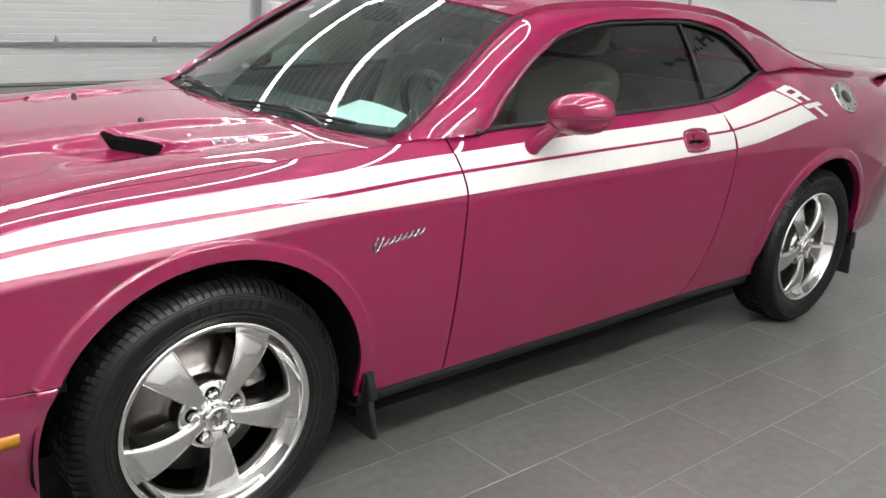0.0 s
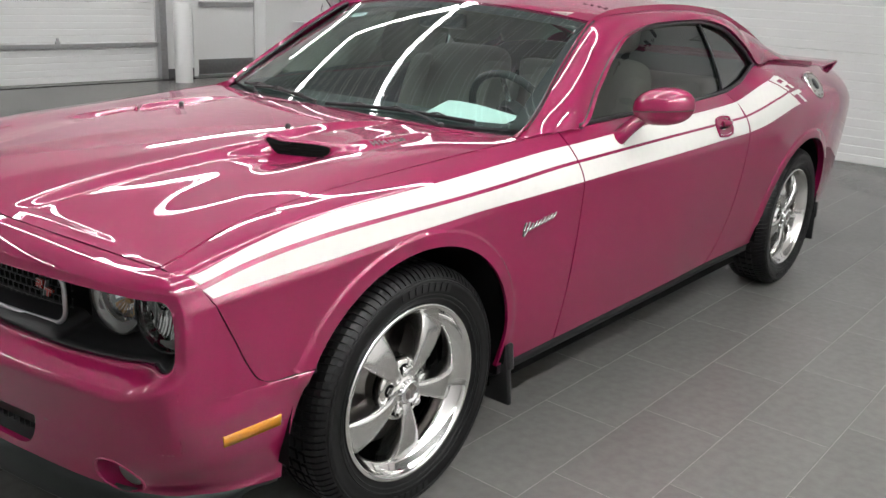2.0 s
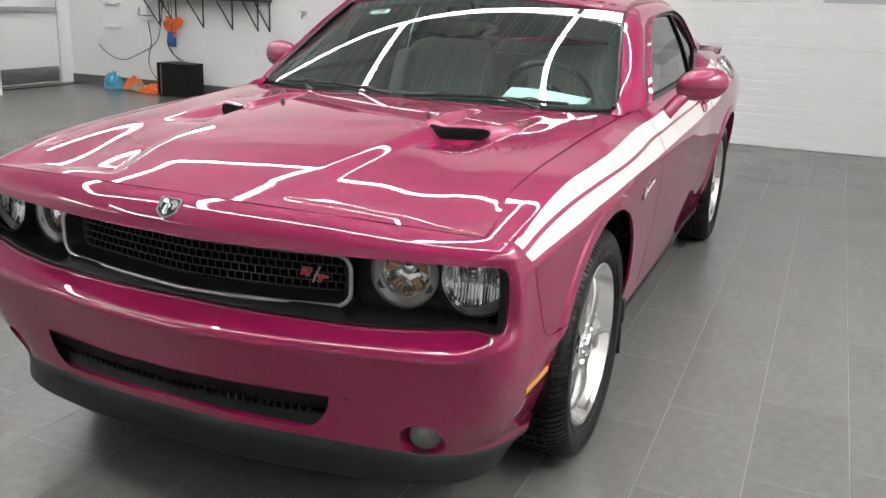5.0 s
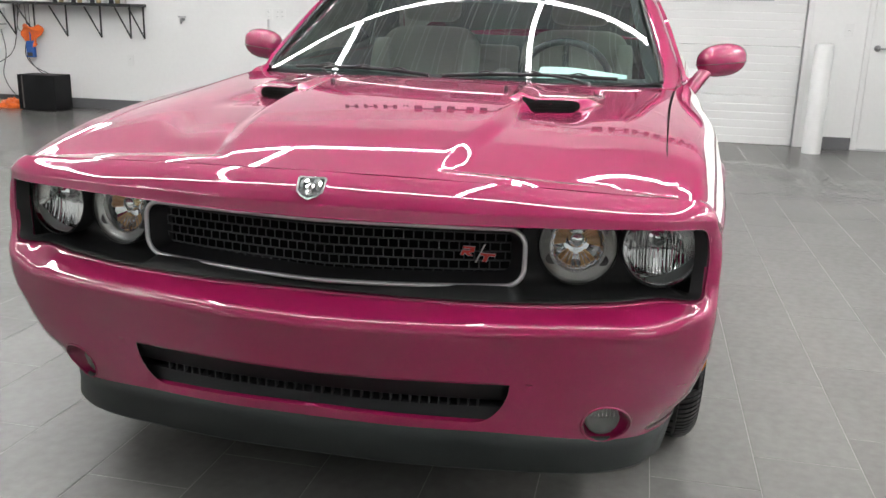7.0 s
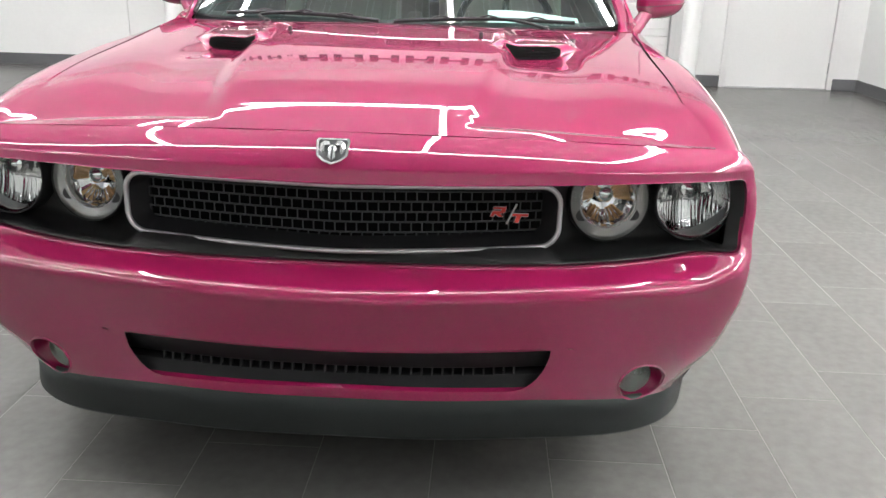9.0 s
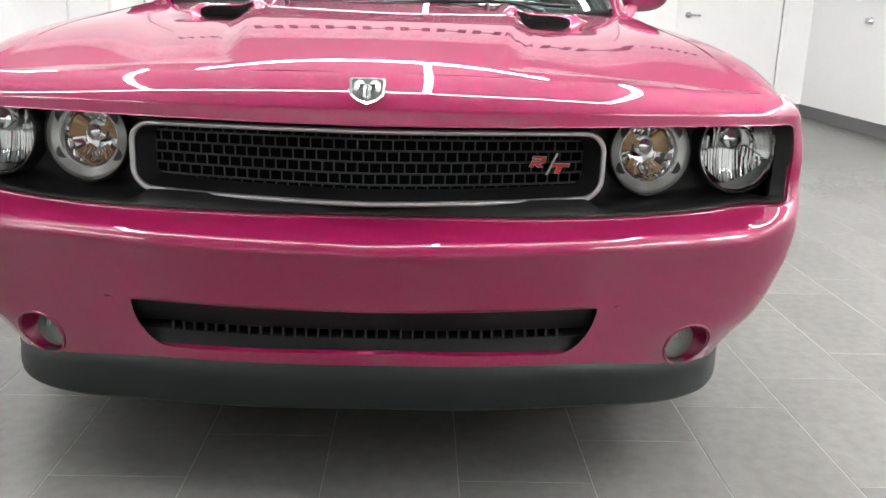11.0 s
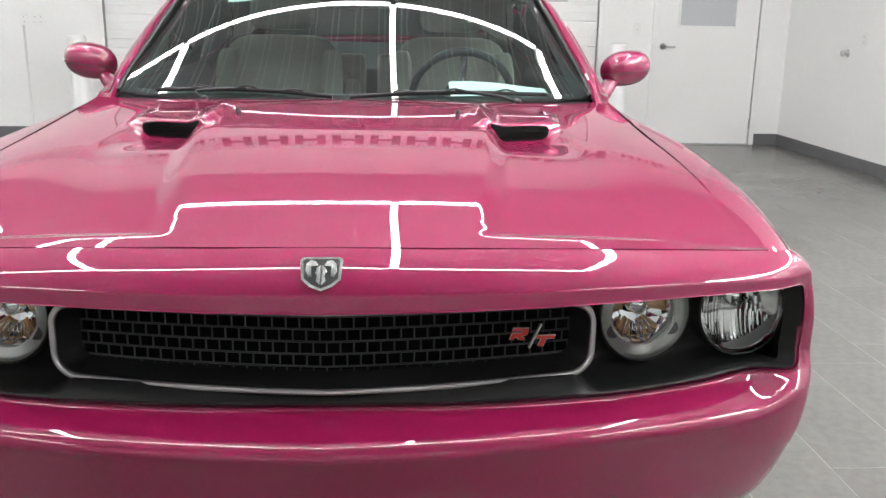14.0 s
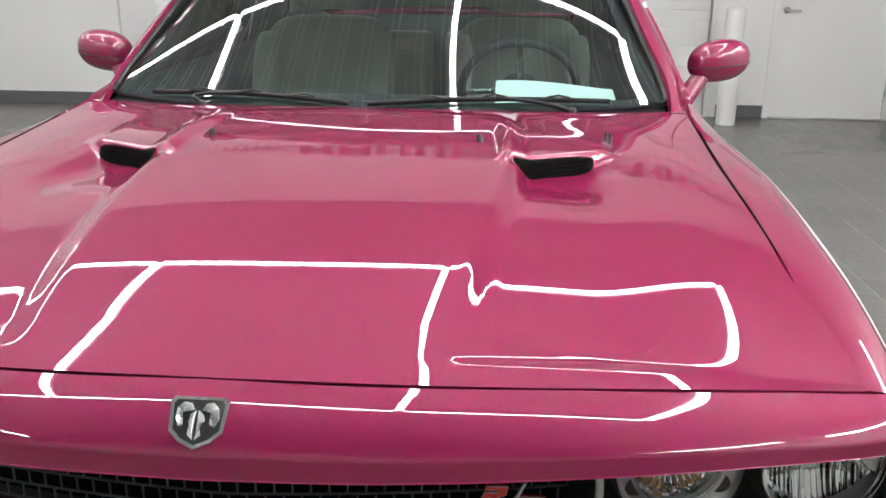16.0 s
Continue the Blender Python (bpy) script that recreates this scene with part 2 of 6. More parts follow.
    def mesh(self, name, material, smooth=True):
        return mesh(name, self.v, self.f, material, smooth)


def welded(data, dist=2e-4):
    """Joins points that lie on one another, so that patches shade as one skin."""
    bm = bmesh.new()
    bm.from_mesh(data)
    bmesh.ops.remove_doubles(bm, verts=bm.verts, dist=dist)
    bm.to_mesh(data)
    bm.free()
    return data


def facing(build, way):
    """Turns a sheet's faces so that they look along the given way."""
    f = build.f[len(build.f) // 2]
    a, b, c = (np.array(build.v[i]) for i in f[:3])
    if np.cross(b - a, c - a) @ np.array(way, float) < 0:
        build.f = [g[::-1] for g in build.f]
    return build

# ---- the room ----
X_BACK, X_FRONT, Y_LEFT, Y_RIGHT, H = -7.15, 9.3, 4.30, -8.65, 4.9


def structure(name, data, label, category):
    return tagged(part(name, data), label, category, kind="structure")


def box_thing(name, x0, x1, y0, y1, z0, z1, material, bevel=0.0):
    return Build().box(x0, x1, y0, y1, z0, z1, bevel).mesh(name, material, False)


ROLL_Y0, ROLL_Y1, ROLL_Z = -2.82, 2.26, 3.05      # overhead door behind the car
DR_Y0, DR_Y1, DR_Z = 2.89, 3.98, 2.12            # door with a frosted pane
b = Build()
b.box(X_BACK - 0.2, X_BACK, Y_RIGHT - 0.2, ROLL_Y0, 0, H).box(X_BACK - 0.2, X_BACK, ROLL_Y1, DR_Y0, 0, H)
b.box(X_BACK - 0.2, X_BACK, DR_Y1, Y_LEFT + 0.2, 0, H).box(X_BACK - 0.2, X_BACK, ROLL_Y0, ROLL_Y1, ROLL_Z, H).box(X_BACK - 0.2, X_BACK, DR_Y0, DR_Y1, DR_Z, H)
structure("wall_back", b.mesh("wall_back", WALL, False), "smooth white painted wall with a grey base strip", "wall")
structure("wall_left", box_thing("wall_left", X_BACK - 0.2, X_FRONT + 0.2, Y_LEFT, Y_LEFT + 0.2, 0, H, WALL), "smooth white painted side wall", "wall")
# front wall is never in view; its distance sets the bounce on the nose
structure("wall_front", box_thing("wall_front", X_FRONT, X_FRONT + 0.2, Y_RIGHT - 0.2, Y_LEFT, 0, H, WALL), "plain white wall out of view, added to bounce light", "wall")
SD_X0, SD_X1 = -6.92, -5.89                        # door with a steel kick plate
GD_X0, GD_X1, GD_Z = -5.25, -0.9, 3.05             # overhead door in the right wall
b = Build()
b.box(X_BACK, SD_X0, Y_RIGHT - 0.2, Y_RIGHT, 0, H).box(SD_X1, GD_X0, Y_RIGHT - 0.2, Y_RIGHT, 0, H).box(GD_X1, X_FRONT, Y_RIGHT - 0.2, Y_RIGHT, 0, H)
b.box(SD_X0, SD_X1, Y_RIGHT - 0.2, Y_RIGHT, 2.08, H).box(GD_X0, GD_X1, Y_RIGHT - 0.2, Y_RIGHT, GD_Z, H)
structure("wall_right", b.mesh("wall_right", WALL, False), "white painted wall with a door and an overhead door", "wall")
b = Build().box(X_BACK - 0.2, X_FRONT + 0.2, Y_RIGHT - 0.2, Y_LEFT + 0.2, H, H + 0.15)
deck = len(b.f)
for i in range(int((Y_LEFT - Y_RIGHT) / 0.3) + 1):
    y = Y_RIGHT + 0.3 * i
    for o in (0.04, 0.12):
        b.box(X_BACK, X_FRONT, y + o, y + o + 0.016, H - 0.010, H + 0.01)
ceiling_mesh = b.mesh("ceiling", CEIL, False)
ceiling_mesh.materials.append(WALL)
ceiling_mesh.polygons.foreach_set("material_index", [0] * deck + [1] * (len(b.f) - deck))
structure("ceiling", ceiling_mesh, "grey metal ceiling deck with white ribs", "ceiling")


def overhead_door(name, along, a0, a1, z1, at, inward):
    """A sectional door of ribbed white panels in an opening; along is 'y' or 'x'."""
    door_ob = tagged(empty(name), "white sectional overhead door, shut", "overhead door", kind="structure")
    n = 6
    for i in range(n):
        z0, zt = z1 * i / n + 0.002, z1 * (i + 1) / n - 0.001
        b = Build()
        prof = []
        ribs = 6
        for r in range(ribs):
            q0, q1 = z0 + (zt - z0) * r / ribs, z0 + (zt - z0) * (r + 1) / ribs
            prof += [(q0, 0.0), (q0 + 0.005, 0.0045), (q1 - 0.010, 0.0045), (q1, 0.0)]
        g = []
        for a in np.linspace(a0, a1, 3):
            g.append([(at + inward * d, a, z) if along == "y" else (a, at + inward * d, z) for z, d in prof])
        b.grid(np.array(g))
        if along == "y":
            b.box(at - 0.05, at - 0.002, a0, a1, z0, zt) if inward > 0 else b.box(at + 0.002, at + 0.05, a0, a1, z0, zt)
        else:
            b.box(a0, a1, at - 0.05, at - 0.002, z0, zt) if inward > 0 else b.box(a0, a1, at + 0.002, at + 0.05, z0, zt)
        part("door_panel", b.mesh("door_panel", DOORWHITE, False), door_ob)
    return door_ob


overhead_door("door_2", "y", ROLL_Y0 + 0.01, ROLL_Y1 - 0.01, ROLL_Z, X_BACK - 0.03, 1)
side_roll = overhead_door("door_3", "x", GD_X0 + 0.01, GD_X1 - 0.01, GD_Z, Y_RIGHT - 0.03, 1)


# steel strut across the side door panels, with two hinges, and its track
part("strut", Build().box(GD_X0, GD_X1, Y_RIGHT - 0.02, Y_RIGHT + 0.045, 0.475, 0.487).box(GD_X0, GD_X1, Y_RIGHT + 0.035, Y_RIGHT + 0.04, 0.445, 0.495).mesh("strut", GALV, False), side_roll, "galvanised strut")
for x in (-2.6, -3.84, -1.4):
    part("hinge", Build().box(x - 0.03, x + 0.03, Y_RIGHT - 0.018, Y_RIGHT + 0.01, 0.487, 0.53, 0.008).box(x - 0.012, x + 0.012, Y_RIGHT - 0.018, Y_RIGHT + 0.02, 0.52, 0.565, 0.006).mesh("hinge", GALV, False), side_roll)
tr = structure("trim_track", Build().box(GD_X0 - 0.10, GD_X0 + 0.005, Y_RIGHT + 0.003, Y_RIGHT + 0.10, 0, GD_Z, 0.004).mesh("trim_track", GALV, False), "galvanised steel door track on the wall", "door track")


def bollard(x, y, h=1.1, r=0.085):
    prof = [(0, r), (h - 0.03, r), (h - 0.008, r - 0.012), (h, r - 0.03), (h, 0.001)]
    ob = part("bollard", Build().lathe(prof, (0, 0, 0), (0, 0, 1), 32).mesh("bollard", DOORWHITE), m=pose(x, y, 0))
    return tagged(ob, "white painted steel bollard with a domed cap", "bollard", "bollards by the doors")


bollard(-5.30, -8.1, 1.07, 0.115)
bollard(X_BACK + 0.45, 2.38, 1.07, 0.09)
bollard(X_BACK + 0.45, -2.95, 1.07, 0.09)


def base_strip(name, x0, x1, y0, y1):
    structure(name, Build().box(x0, x1, y0, y1, 0.0, 0.12, 0.004).mesh(name, BASE, False), "dark grey vinyl base strip along the wall", "baseboard")


base_strip("baseboard", X_BACK, X_FRONT, Y_LEFT - 0.012, Y_LEFT + 0.002)
base_strip("baseboard", X_BACK - 0.002, X_BACK + 0.012, DR_Y1 + 0.06, Y_LEFT - 0.012)
base_strip("baseboard", X_BACK - 0.002, X_BACK + 0.012, ROLL_Y1 + 0.12, DR_Y0 - 0.06)
base_strip("baseboard", X_BACK - 0.002, X_BACK + 0.012, Y_RIGHT, ROLL_Y0 - 0.12)
base_strip("baseboard", SD_X1 + 0.06, GD_X0 - 0.10, Y_RIGHT - 0.002, Y_RIGHT + 0.012)

# door frames and jamb trims
for name, y0, y1, z1 in (("trim_door", DR_Y0, DR_Y1, DR_Z), ("trim_roll", ROLL_Y0, ROLL_Y1, ROLL_Z)):
    b = Build()
    for ya, yb in ((y0 - 0.055, y0), (y1, y1 + 0.055)):
        b.box(X_BACK - 0.02, X_BACK + 0.018, ya, yb, 0, z1 + 0.055, 0.003)
    b.box(X_BACK - 0.02, X_BACK + 0.017, y0, y1, z1, z1 + 0.055, 0.003)
    structure(name, b.mesh(name, DOORWHITE, False), "white painted steel door frame", "door frame")

# hinged door with a frosted pane, in the back wall
d1 = tagged(empty("door_1", pose(X_BACK, 0, 0)), "white steel door with frosted pane and lever handle, shut", "door", kind="structure")
py0, py1, pz0, pz1 = 3.13, 3.72, 1.25, 1.95
b = Build().box(-0.045, -0.004, DR_Y0 + 0.006, py0, 0.012, DR_Z - 0.005).box(-0.045, -0.004, py1, DR_Y1 - 0.006, 0.012, DR_Z - 0.005)
b.box(-0.045, -0.004, py0, py1, 0.012, pz0).box(-0.045, -0.004, py0, py1, pz1, DR_Z - 0.005)
part("door_leaf", b.mesh("door_leaf", DOORWHITE, False), d1)
b = Build().box(-0.01, 0.004, py0 - 0.025, py0, pz0 - 0.025, pz1 + 0.025, 0.002).box(-0.01, 0.004, py1, py1 + 0.025, pz0 - 0.025, pz1 + 0.025, 0.002)
b.box(-0.01, 0.004, py0, py1, pz0 - 0.025, pz0, 0.002).box(-0.01, 0.004, py0, py1, pz1, pz1 + 0.025, 0.002)
part("pane_frame", b.mesh("pane_frame", DOORWHITE, False), d1)
part("pane", Build().box(-0.03, -0.02, py0, py1, pz0, pz1).mesh("pane", FROST, False), d1, "frosted grey pane")
b = Build().lathe([(0, 0.032), (0.012, 0.032), (0.016, 0.012), (0.05, 0.011)], (-0.004, DR_Y0 + 0.07, 1.03), (1, 0, 0), 20)
b.tube([(0.045, DR_Y0 + 0.07, 1.03), (0.05, DR_Y0 + 0.11, 1.03), (0.045, DR_Y0 + 0.19, 1.028)], 0.009, 8)
part("door_handle", b.mesh("door_handle", GALV), d1, "brushed steel lever")
for z in (0.23, 1.08, 1.85):
    part("hinge", Build().tube([(0.006, DR_Y1 - 0.004, z - 0.055), (0.006, DR_Y1 - 0.004, z + 0.055)], 0.009, 8).mesh("hinge", GALV), d1)
part("threshold", Build().box(-0.05, 0.05, DR_Y0, DR_Y1, 0.0, 0.012).mesh("threshold", GALV, False), d1)

# hinged door with a steel kick plate, in the right wall
d4 = tagged(empty("door_4", pose(0, Y_RIGHT, 0)), "white door with a brushed steel kick plate, shut", "door", kind="structure")
part("door_leaf", Build().box(SD_X0 + 0.005, SD_X1 - 0.005, -0.045, -0.004, 0.01, 2.075).mesh("door_leaf", DOORWHITE, False), d4)
part("kick_plate", Build().box(SD_X0 + 0.03, SD_X1 - 0.03, -0.004, 0.0, 0.025, 0.235).mesh("kick_plate", KICK, False), d4, "brushed steel kick plate")
part("push_bar", Build().box(SD_X0 + 0.05, SD_X1 - 0.05, 0.0, 0.07, 0.98, 1.05, 0.01).mesh("push_bar", GALV, False), d4)
b = Build()
for xa, xb in ((SD_X0 - 0.06, SD_X0), (SD_X1, SD_X1 + 0.06)):
    b.box(xa, xb, Y_RIGHT - 0.02, Y_RIGHT + 0.02, 0, 2.14, 0.003)
b.box(SD_X0, SD_X1, Y_RIGHT - 0.02, Y_RIGHT + 0.019, 2.08, 2.14, 0.003)
structure("trim_door_side", b.mesh("trim_door_side", DOORWHITE, False), "white painted steel door frame", "door frame")

# ceiling light strips
STRIP_Z = 3.6
SX0, SX1 = -2.6, 1.45
SYS = (-3.9, -1.95, 0.22, 1.80)
w = 0.030


def strip(x0, x1, y0, y1, glow=GLOW):
    ob = part("led_strip_light", Build().box(x0, x1, y0, y1, STRIP_Z + 0.046, STRIP_Z + 0.07, 0.004).mesh("led_housing", DOORWHITE, False))
    part("diffuser", Build().box(x0 + 0.004, x1 - 0.004, y0 + 0.004, y1 - 0.004, STRIP_Z, STRIP_Z + 0.046, 0.006).mesh("diffuser", glow, False), ob, "glowing white diffuser")
    # added glow on top of each strip, to brighten the ceiling
    part("up_diffuser", Build().box(x0 + 0.004, x1 - 0.004, y0 + 0.004, y1 - 0.004, STRIP_Z + 0.07, STRIP_Z + 0.078).mesh("up_diffuser", GLOW_UP, False), ob, "glowing upper face added to brighten the ceiling")
    for q in (0.15, 0.85):
        x, y = x0 + (x1 - x0) * q, y0 + (y1 - y0) * q
        part("hanger", Build().tube([(x, y, STRIP_Z + 0.05), (x, y, H + 0.02)], 0.004, 6).mesh("hanger", GALV), ob)
    return tagged(ob, "white linear ceiling light, mirrored in the car or added as fill, switched on", "ceiling light", "linear ceiling lights")


for x in (SX0, SX1):
    for y0, y1 in zip(SYS[:-1], SYS[1:]):
        strip(x - w, x + w, y0 + w, y1 - w)
for y in SYS:
    strip(SX0 + w, SX1 - w, y - w, y + w)
# single lines by the walls and ahead: unseen fills added for walls and bumper
for x0, x1 in ((-2.6, 0.4), (0.4, 2.9)):
    strip(x0 + 0.01, x1 - 0.01, 3.65 - 1.4 * w, 3.65 + 1.4 * w, GLOW_FILL)
for y in (-6.4, -4.3):
    strip(3.0, 5.9, y - w, y + w)
strip(3.4, 6.0, 3.65 - w, 3.65 + w)
strip(-6.6, -3.2, -6.3 - 1.5 * w, -6.3 + 1.5 * w)

# row of plain dark blocks where the lettering stands on the back wall
LET_Z, LET_H, LET_Y0, LET_Y1 = 3.40, 0.31, -2.85, 3.55
sign = tagged(empty("wall_sign", pose(X_BACK, 0, 0)), "row of dark plain sign blocks fixed to the white wall", "wall sign")
widths = [0.5, 0.5, 0.5, 0.2] + [1.0] * 10 + [0.2] + [0.6] * 3
total = sum(widths) + 0.22 * (len(widths) - 1)
unit = (LET_Y1 - LET_Y0) / total
y = LET_Y0
for wdt in widths:
    hh = LET_H if wdt == 1.0 else LET_H * 0.6 if wdt > 0.3 else LET_H * 0.2
    b = Build().box(0.001, 0.012, y, y + wdt * unit * 0.28, LET_Z, LET_Z + hh).box(0.001, 0.012, y + wdt * unit * 0.72, y + wdt * unit, LET_Z, LET_Z + hh)
    b.box(0.001, 0.012, y + wdt * unit * 0.28, y + wdt * unit * 0.72, LET_Z + hh * 0.4, LET_Z + hh * 0.62)
    part("sign_block", b.mesh("sign_block", SIGN, False), sign)
    y += (wdt + 0.22) * unit

# ---- the car: x forward from the front axle, y to its own left, z up ----
car = tagged(empty("car"), "fuchsia two-door muscle car with white side stripes on the tiled floor", "car")
AXLE_R = -2.946          # rear axle
HUB_Z = 0.365

# side: widest line, its height, and the upper edge of the side at each x
Y_CR = curve((0.75, 0.865), (0.7, 0.880), (0.65, 0.891), (0.58, 0.900), (0.5, 0.908), (0.2, 0.925), (-0.2, 0.937), (-0.75, 0.939), (-1.5, 0.937), (-2.1, 0.927),
             (-2.6, 0.938), (-3.0, 0.945), (-3.4, 0.930), (-3.75, 0.880), (-4.0, 0.80))
Z_CR = curve((0.75, 0.776), (0.65, 0.783), (0.36, 0.806), (0.2, 0.818), (0.0, 0.829), (-0.3, 0.837), (-0.6, 0.844), (-1.5, 0.848), (-2.2, 0.849), (-2.9, 0.86), (-4.0, 0.87))
Y_TOP = curve((0.75, 0.757), (0.69, 0.7635), (0.55, 0.766), (0.4, 0.769), (0.2, 0.772), (0.0, 0.776), (-0.2, 0.782), (-0.4, 0.793), (-0.6, 0.806), (-0.86, 0.828), (-1.5, 0.825),
              (-2.07, 0.812), (-2.3, 0.788), (-2.6, 0.738), (-2.8, 0.72), (-3.0, 0.735), (-3.4, 0.745), (-3.75, 0.70), (-4.0, 0.64))
Z_TOP = curve((0.75, 0.836), (0.69, 0.858), (0.62, 0.879), (0.55, 0.8965), (0.4, 0.926), (0.2, 0.948), (0.0, 0.962), (-0.2, 0.976), (-0.4, 0.989), (-0.6, 1.0), (-0.86, 1.017), (-1.5, 1.035),
              (-2.07, 1.054), (-2.3, 1.082), (-2.58, 1.153), (-2.8, 1.163), (-3.0, 1.15), (-3.4, 1.118), (-4.0, 1.09))
P_TOP = curve((0.7, 4.0), (0.4, 4.3), (0.2, 5.0), (0.0, 4.4), (-0.3, 3.0), (-0.8, 1.8), (-2.0, 1.9), (-2.6, 3.4), (-3.0, 2.6), (-4.0, 2.6))
SILL = 0.299
ARCH_R = 0.427


LOW_IN = curve((0.75, 0.0), (0.5, 0.10), (0.3, 0.45), (0.0, 0.9), (-0.3, 1.0), (-4.0, 1.0))


def smooth(q):
    q = np.clip(q, 0, 1)
    return q * q * (3 - 2 * q)


SECTION = curve((0, 0), (0.4, 0.13), (0.7, 0.27), (0.80, 0.34), (0.86, 0.42), (0.92, 0.57), (0.97, 0.80), (1, 1))      # straight side, then a firm shoulder
SHOULDER = curve((0.75, 1.0), (0.1, 1.0), (-0.5, 0.0), (-4.0, 0.0))
CREASE = curve((0.75, 1.0), (0.35, 0.9), (0.0, 0.35), (-0.3, 0.0), (-4.0, 0.0))     # sharp edge under the stripe


def side_y(x, z):
    """Half width of the body side."""
    x, z = np.asarray(x, float), np.asarray(z, float)
    yc, zc, yt, zt, p = Y_CR(x), Z_CR(x), Y_TOP(x), Z_TOP(x), P_TOP(x)
    f = np.clip((z - zc) / (zt - zc), 0, 1.0)
    w_ = SHOULDER(x)
    up = yc - (yc - yt) * (f ** p * (1 - w_) + SECTION(f) * w_)
    g = np.clip((zc - z) / 0.55, 0, 1.2)
    low = yc - (0.026 * g + 0.042 * g ** 2.4) * LOW_IN(x)
    up = up - 0.005 * np.clip((z - zc) / 0.022, 0, 1) * CREASE(x)
    low = low - 0.003 * np.clip((zc - z) / 0.03, 0, 1) * CREASE(x)
    y = np.where(z > zc, up, low)
    for c in (0.0, AXLE_R):
        r = np.hypot(x - c, z - HUB_Z)
        y = y + (0.006 * smooth((ARCH_R + 0.047 - r) / 0.010) + 0.004 * smooth((ARCH_R + 0.06 - r) / 0.06)) * (r > ARCH_R - 0.05) * np.clip((z - 0.3) / 0.15, 0, 1)
    return y


def side_patch(xa, xb, zlo, zhi, nu, nv, lift=0.0):
    """Points of the side between two edges xa(z), xb(z) and two heights zlo(x), zhi(x)."""
    u, v = np.meshgrid(np.linspace(0, 1, nu), np.linspace(0, 1, nv), indexing="ij")
    v = 1 - (1 - v) ** 1.35
    z = np.full_like(u, 0.6)
    for _ in range(6):
        x = xa(z) * (1 - u) + xb(z) * u
        z = zlo(x) * (1 - v) + zhi(x) * v
    return np.stack([x, side_y(x, z) + lift, z], -1)


def k(value):
    return lambda q: np.full_like(np.asarray(q, float), value)


def arch(c):
    return lambda x: HUB_Z + np.sqrt(np.maximum(ARCH_R ** 2 - (x - c) ** 2, 1e-9))


def arch_patch(c, x0, x1, nu, nv):
    """The side over a wheel, from the round opening up to the top edge."""
    a0, a1 = (math.acos(max(-1, min(1, (q - c) / ARCH_R))) for q in (x0, x1))
    x = (c + ARCH_R * np.cos(np.linspace(a0, a1, nu)))[:, None] * np.ones((1, nv))
    v = (np.linspace(0, 1, nv) ** 1.35)[None] * np.ones((nu, 1))
    z = arch(c)(x) * (1 - v) + Z_TOP(x) * v
    return np.stack([x, side_y(x, z), z], -1)


CUT = curve((0.562, 0.47), (0.57, 0.505), (0.585, 0.53), (0.62, 0.553), (0.70, 0.59), (0.80, 0.640), (0.835, 0.662), (0.848, 0.675), (0.856, 0.692), (0.87, 0.70))  # fender to bumper
DOOR_R = curve((0.28, -1.99), (0.354, -2.058), (0.58, -2.138), (0.75, -2.158), (0.88, -2.162), (0.95, -2.155), (1.06, -2.10))
GAP = 0.0035


def sided(name, build, material, label="", parent=None, flip=False):
    """Left and right copies of a part of the body."""
    out = []
    for s, b in ((1, build), (-1, build.mirrored())):
        out.append(part(name, b.mesh(name, material), parent or car, label))
    return out


ARCH_X = 0.3735           # front end of the fender's round opening
CUT_LOW = curve((ARCH_X, 0.5655), (0.45, 0.5648), (0.53, 0.5643), (0.9, 0.5643))
fender = Build()
fender.sheet(side_patch(k(-0.757 + GAP), k(-ARCH_R), k(SILL), Z_TOP, 26, 60), flip=True)
fender.grid(arch_patch(0, -ARCH_R, ARCH_X, 96, 76), flip=False)
fender.sheet(side_patch(k(ARCH_X), lambda z: CUT(z) - 0, CUT_LOW, Z_TOP, 26, 50), flip=True)
lip = np.array([[(c, side_y(c, z) - d, z) for d in (0, 0.010)] for c, z in
                [(ARCH_R * math.cos(a), HUB_Z + ARCH_R * math.sin(a)) for a in np.linspace(0.51, math.pi + 0.13, 90)]])
fender.grid(lip)
fenders = sided("front_fender", fender, PAINT)

door = Build().sheet(side_patch(k(-0.757 - GAP), lambda z: DOOR_R(z) + GAP, k(SILL), Z_TOP, 80, 60))
doors = sided("door", door, PAINT)

quarter = Build()
quarter.sheet(side_patch(lambda z: DOOR_R(z) - GAP, k(AXLE_R + ARCH_R), k(SILL), Z_TOP, 30, 60))
quarter.grid(arch_patch(AXLE_R, AXLE_R + ARCH_R, AXLE_R - ARCH_R, 90, 70))
quarter.sheet(side_patch(k(AXLE_R - ARCH_R), k(-4.0), k(0.36), Z_TOP, 30, 46))
quarter.grid(np.array([[(AXLE_R + ARCH_R * math.cos(a), side_y(AXLE_R + ARCH_R * math.cos(a), HUB_Z + ARCH_R * math.sin(a)) - d, HUB_Z + ARCH_R * math.sin(a))
                        for d in (0, 0.03)] for a in np.linspace(-0.13, math.pi + 0.0, 90)]))
quarters = sided("rear_quarter_panel", quarter, PAINT)

# black rocker strip under the doors
rock = Build()
xs = np.linspace(-0.44, AXLE_R + ARCH_R + 0.02, 60)
rock.grid(np.array([[(x, side_y(x, SILL) - o, z) for o, z in ((0.02, SILL), (0.002, SILL - 0.006), (0.006, 0.262), (0.03, 0.250), (0.14, 0.246))] for x in xs]))
sided("sill_strip", rock, BLACK)

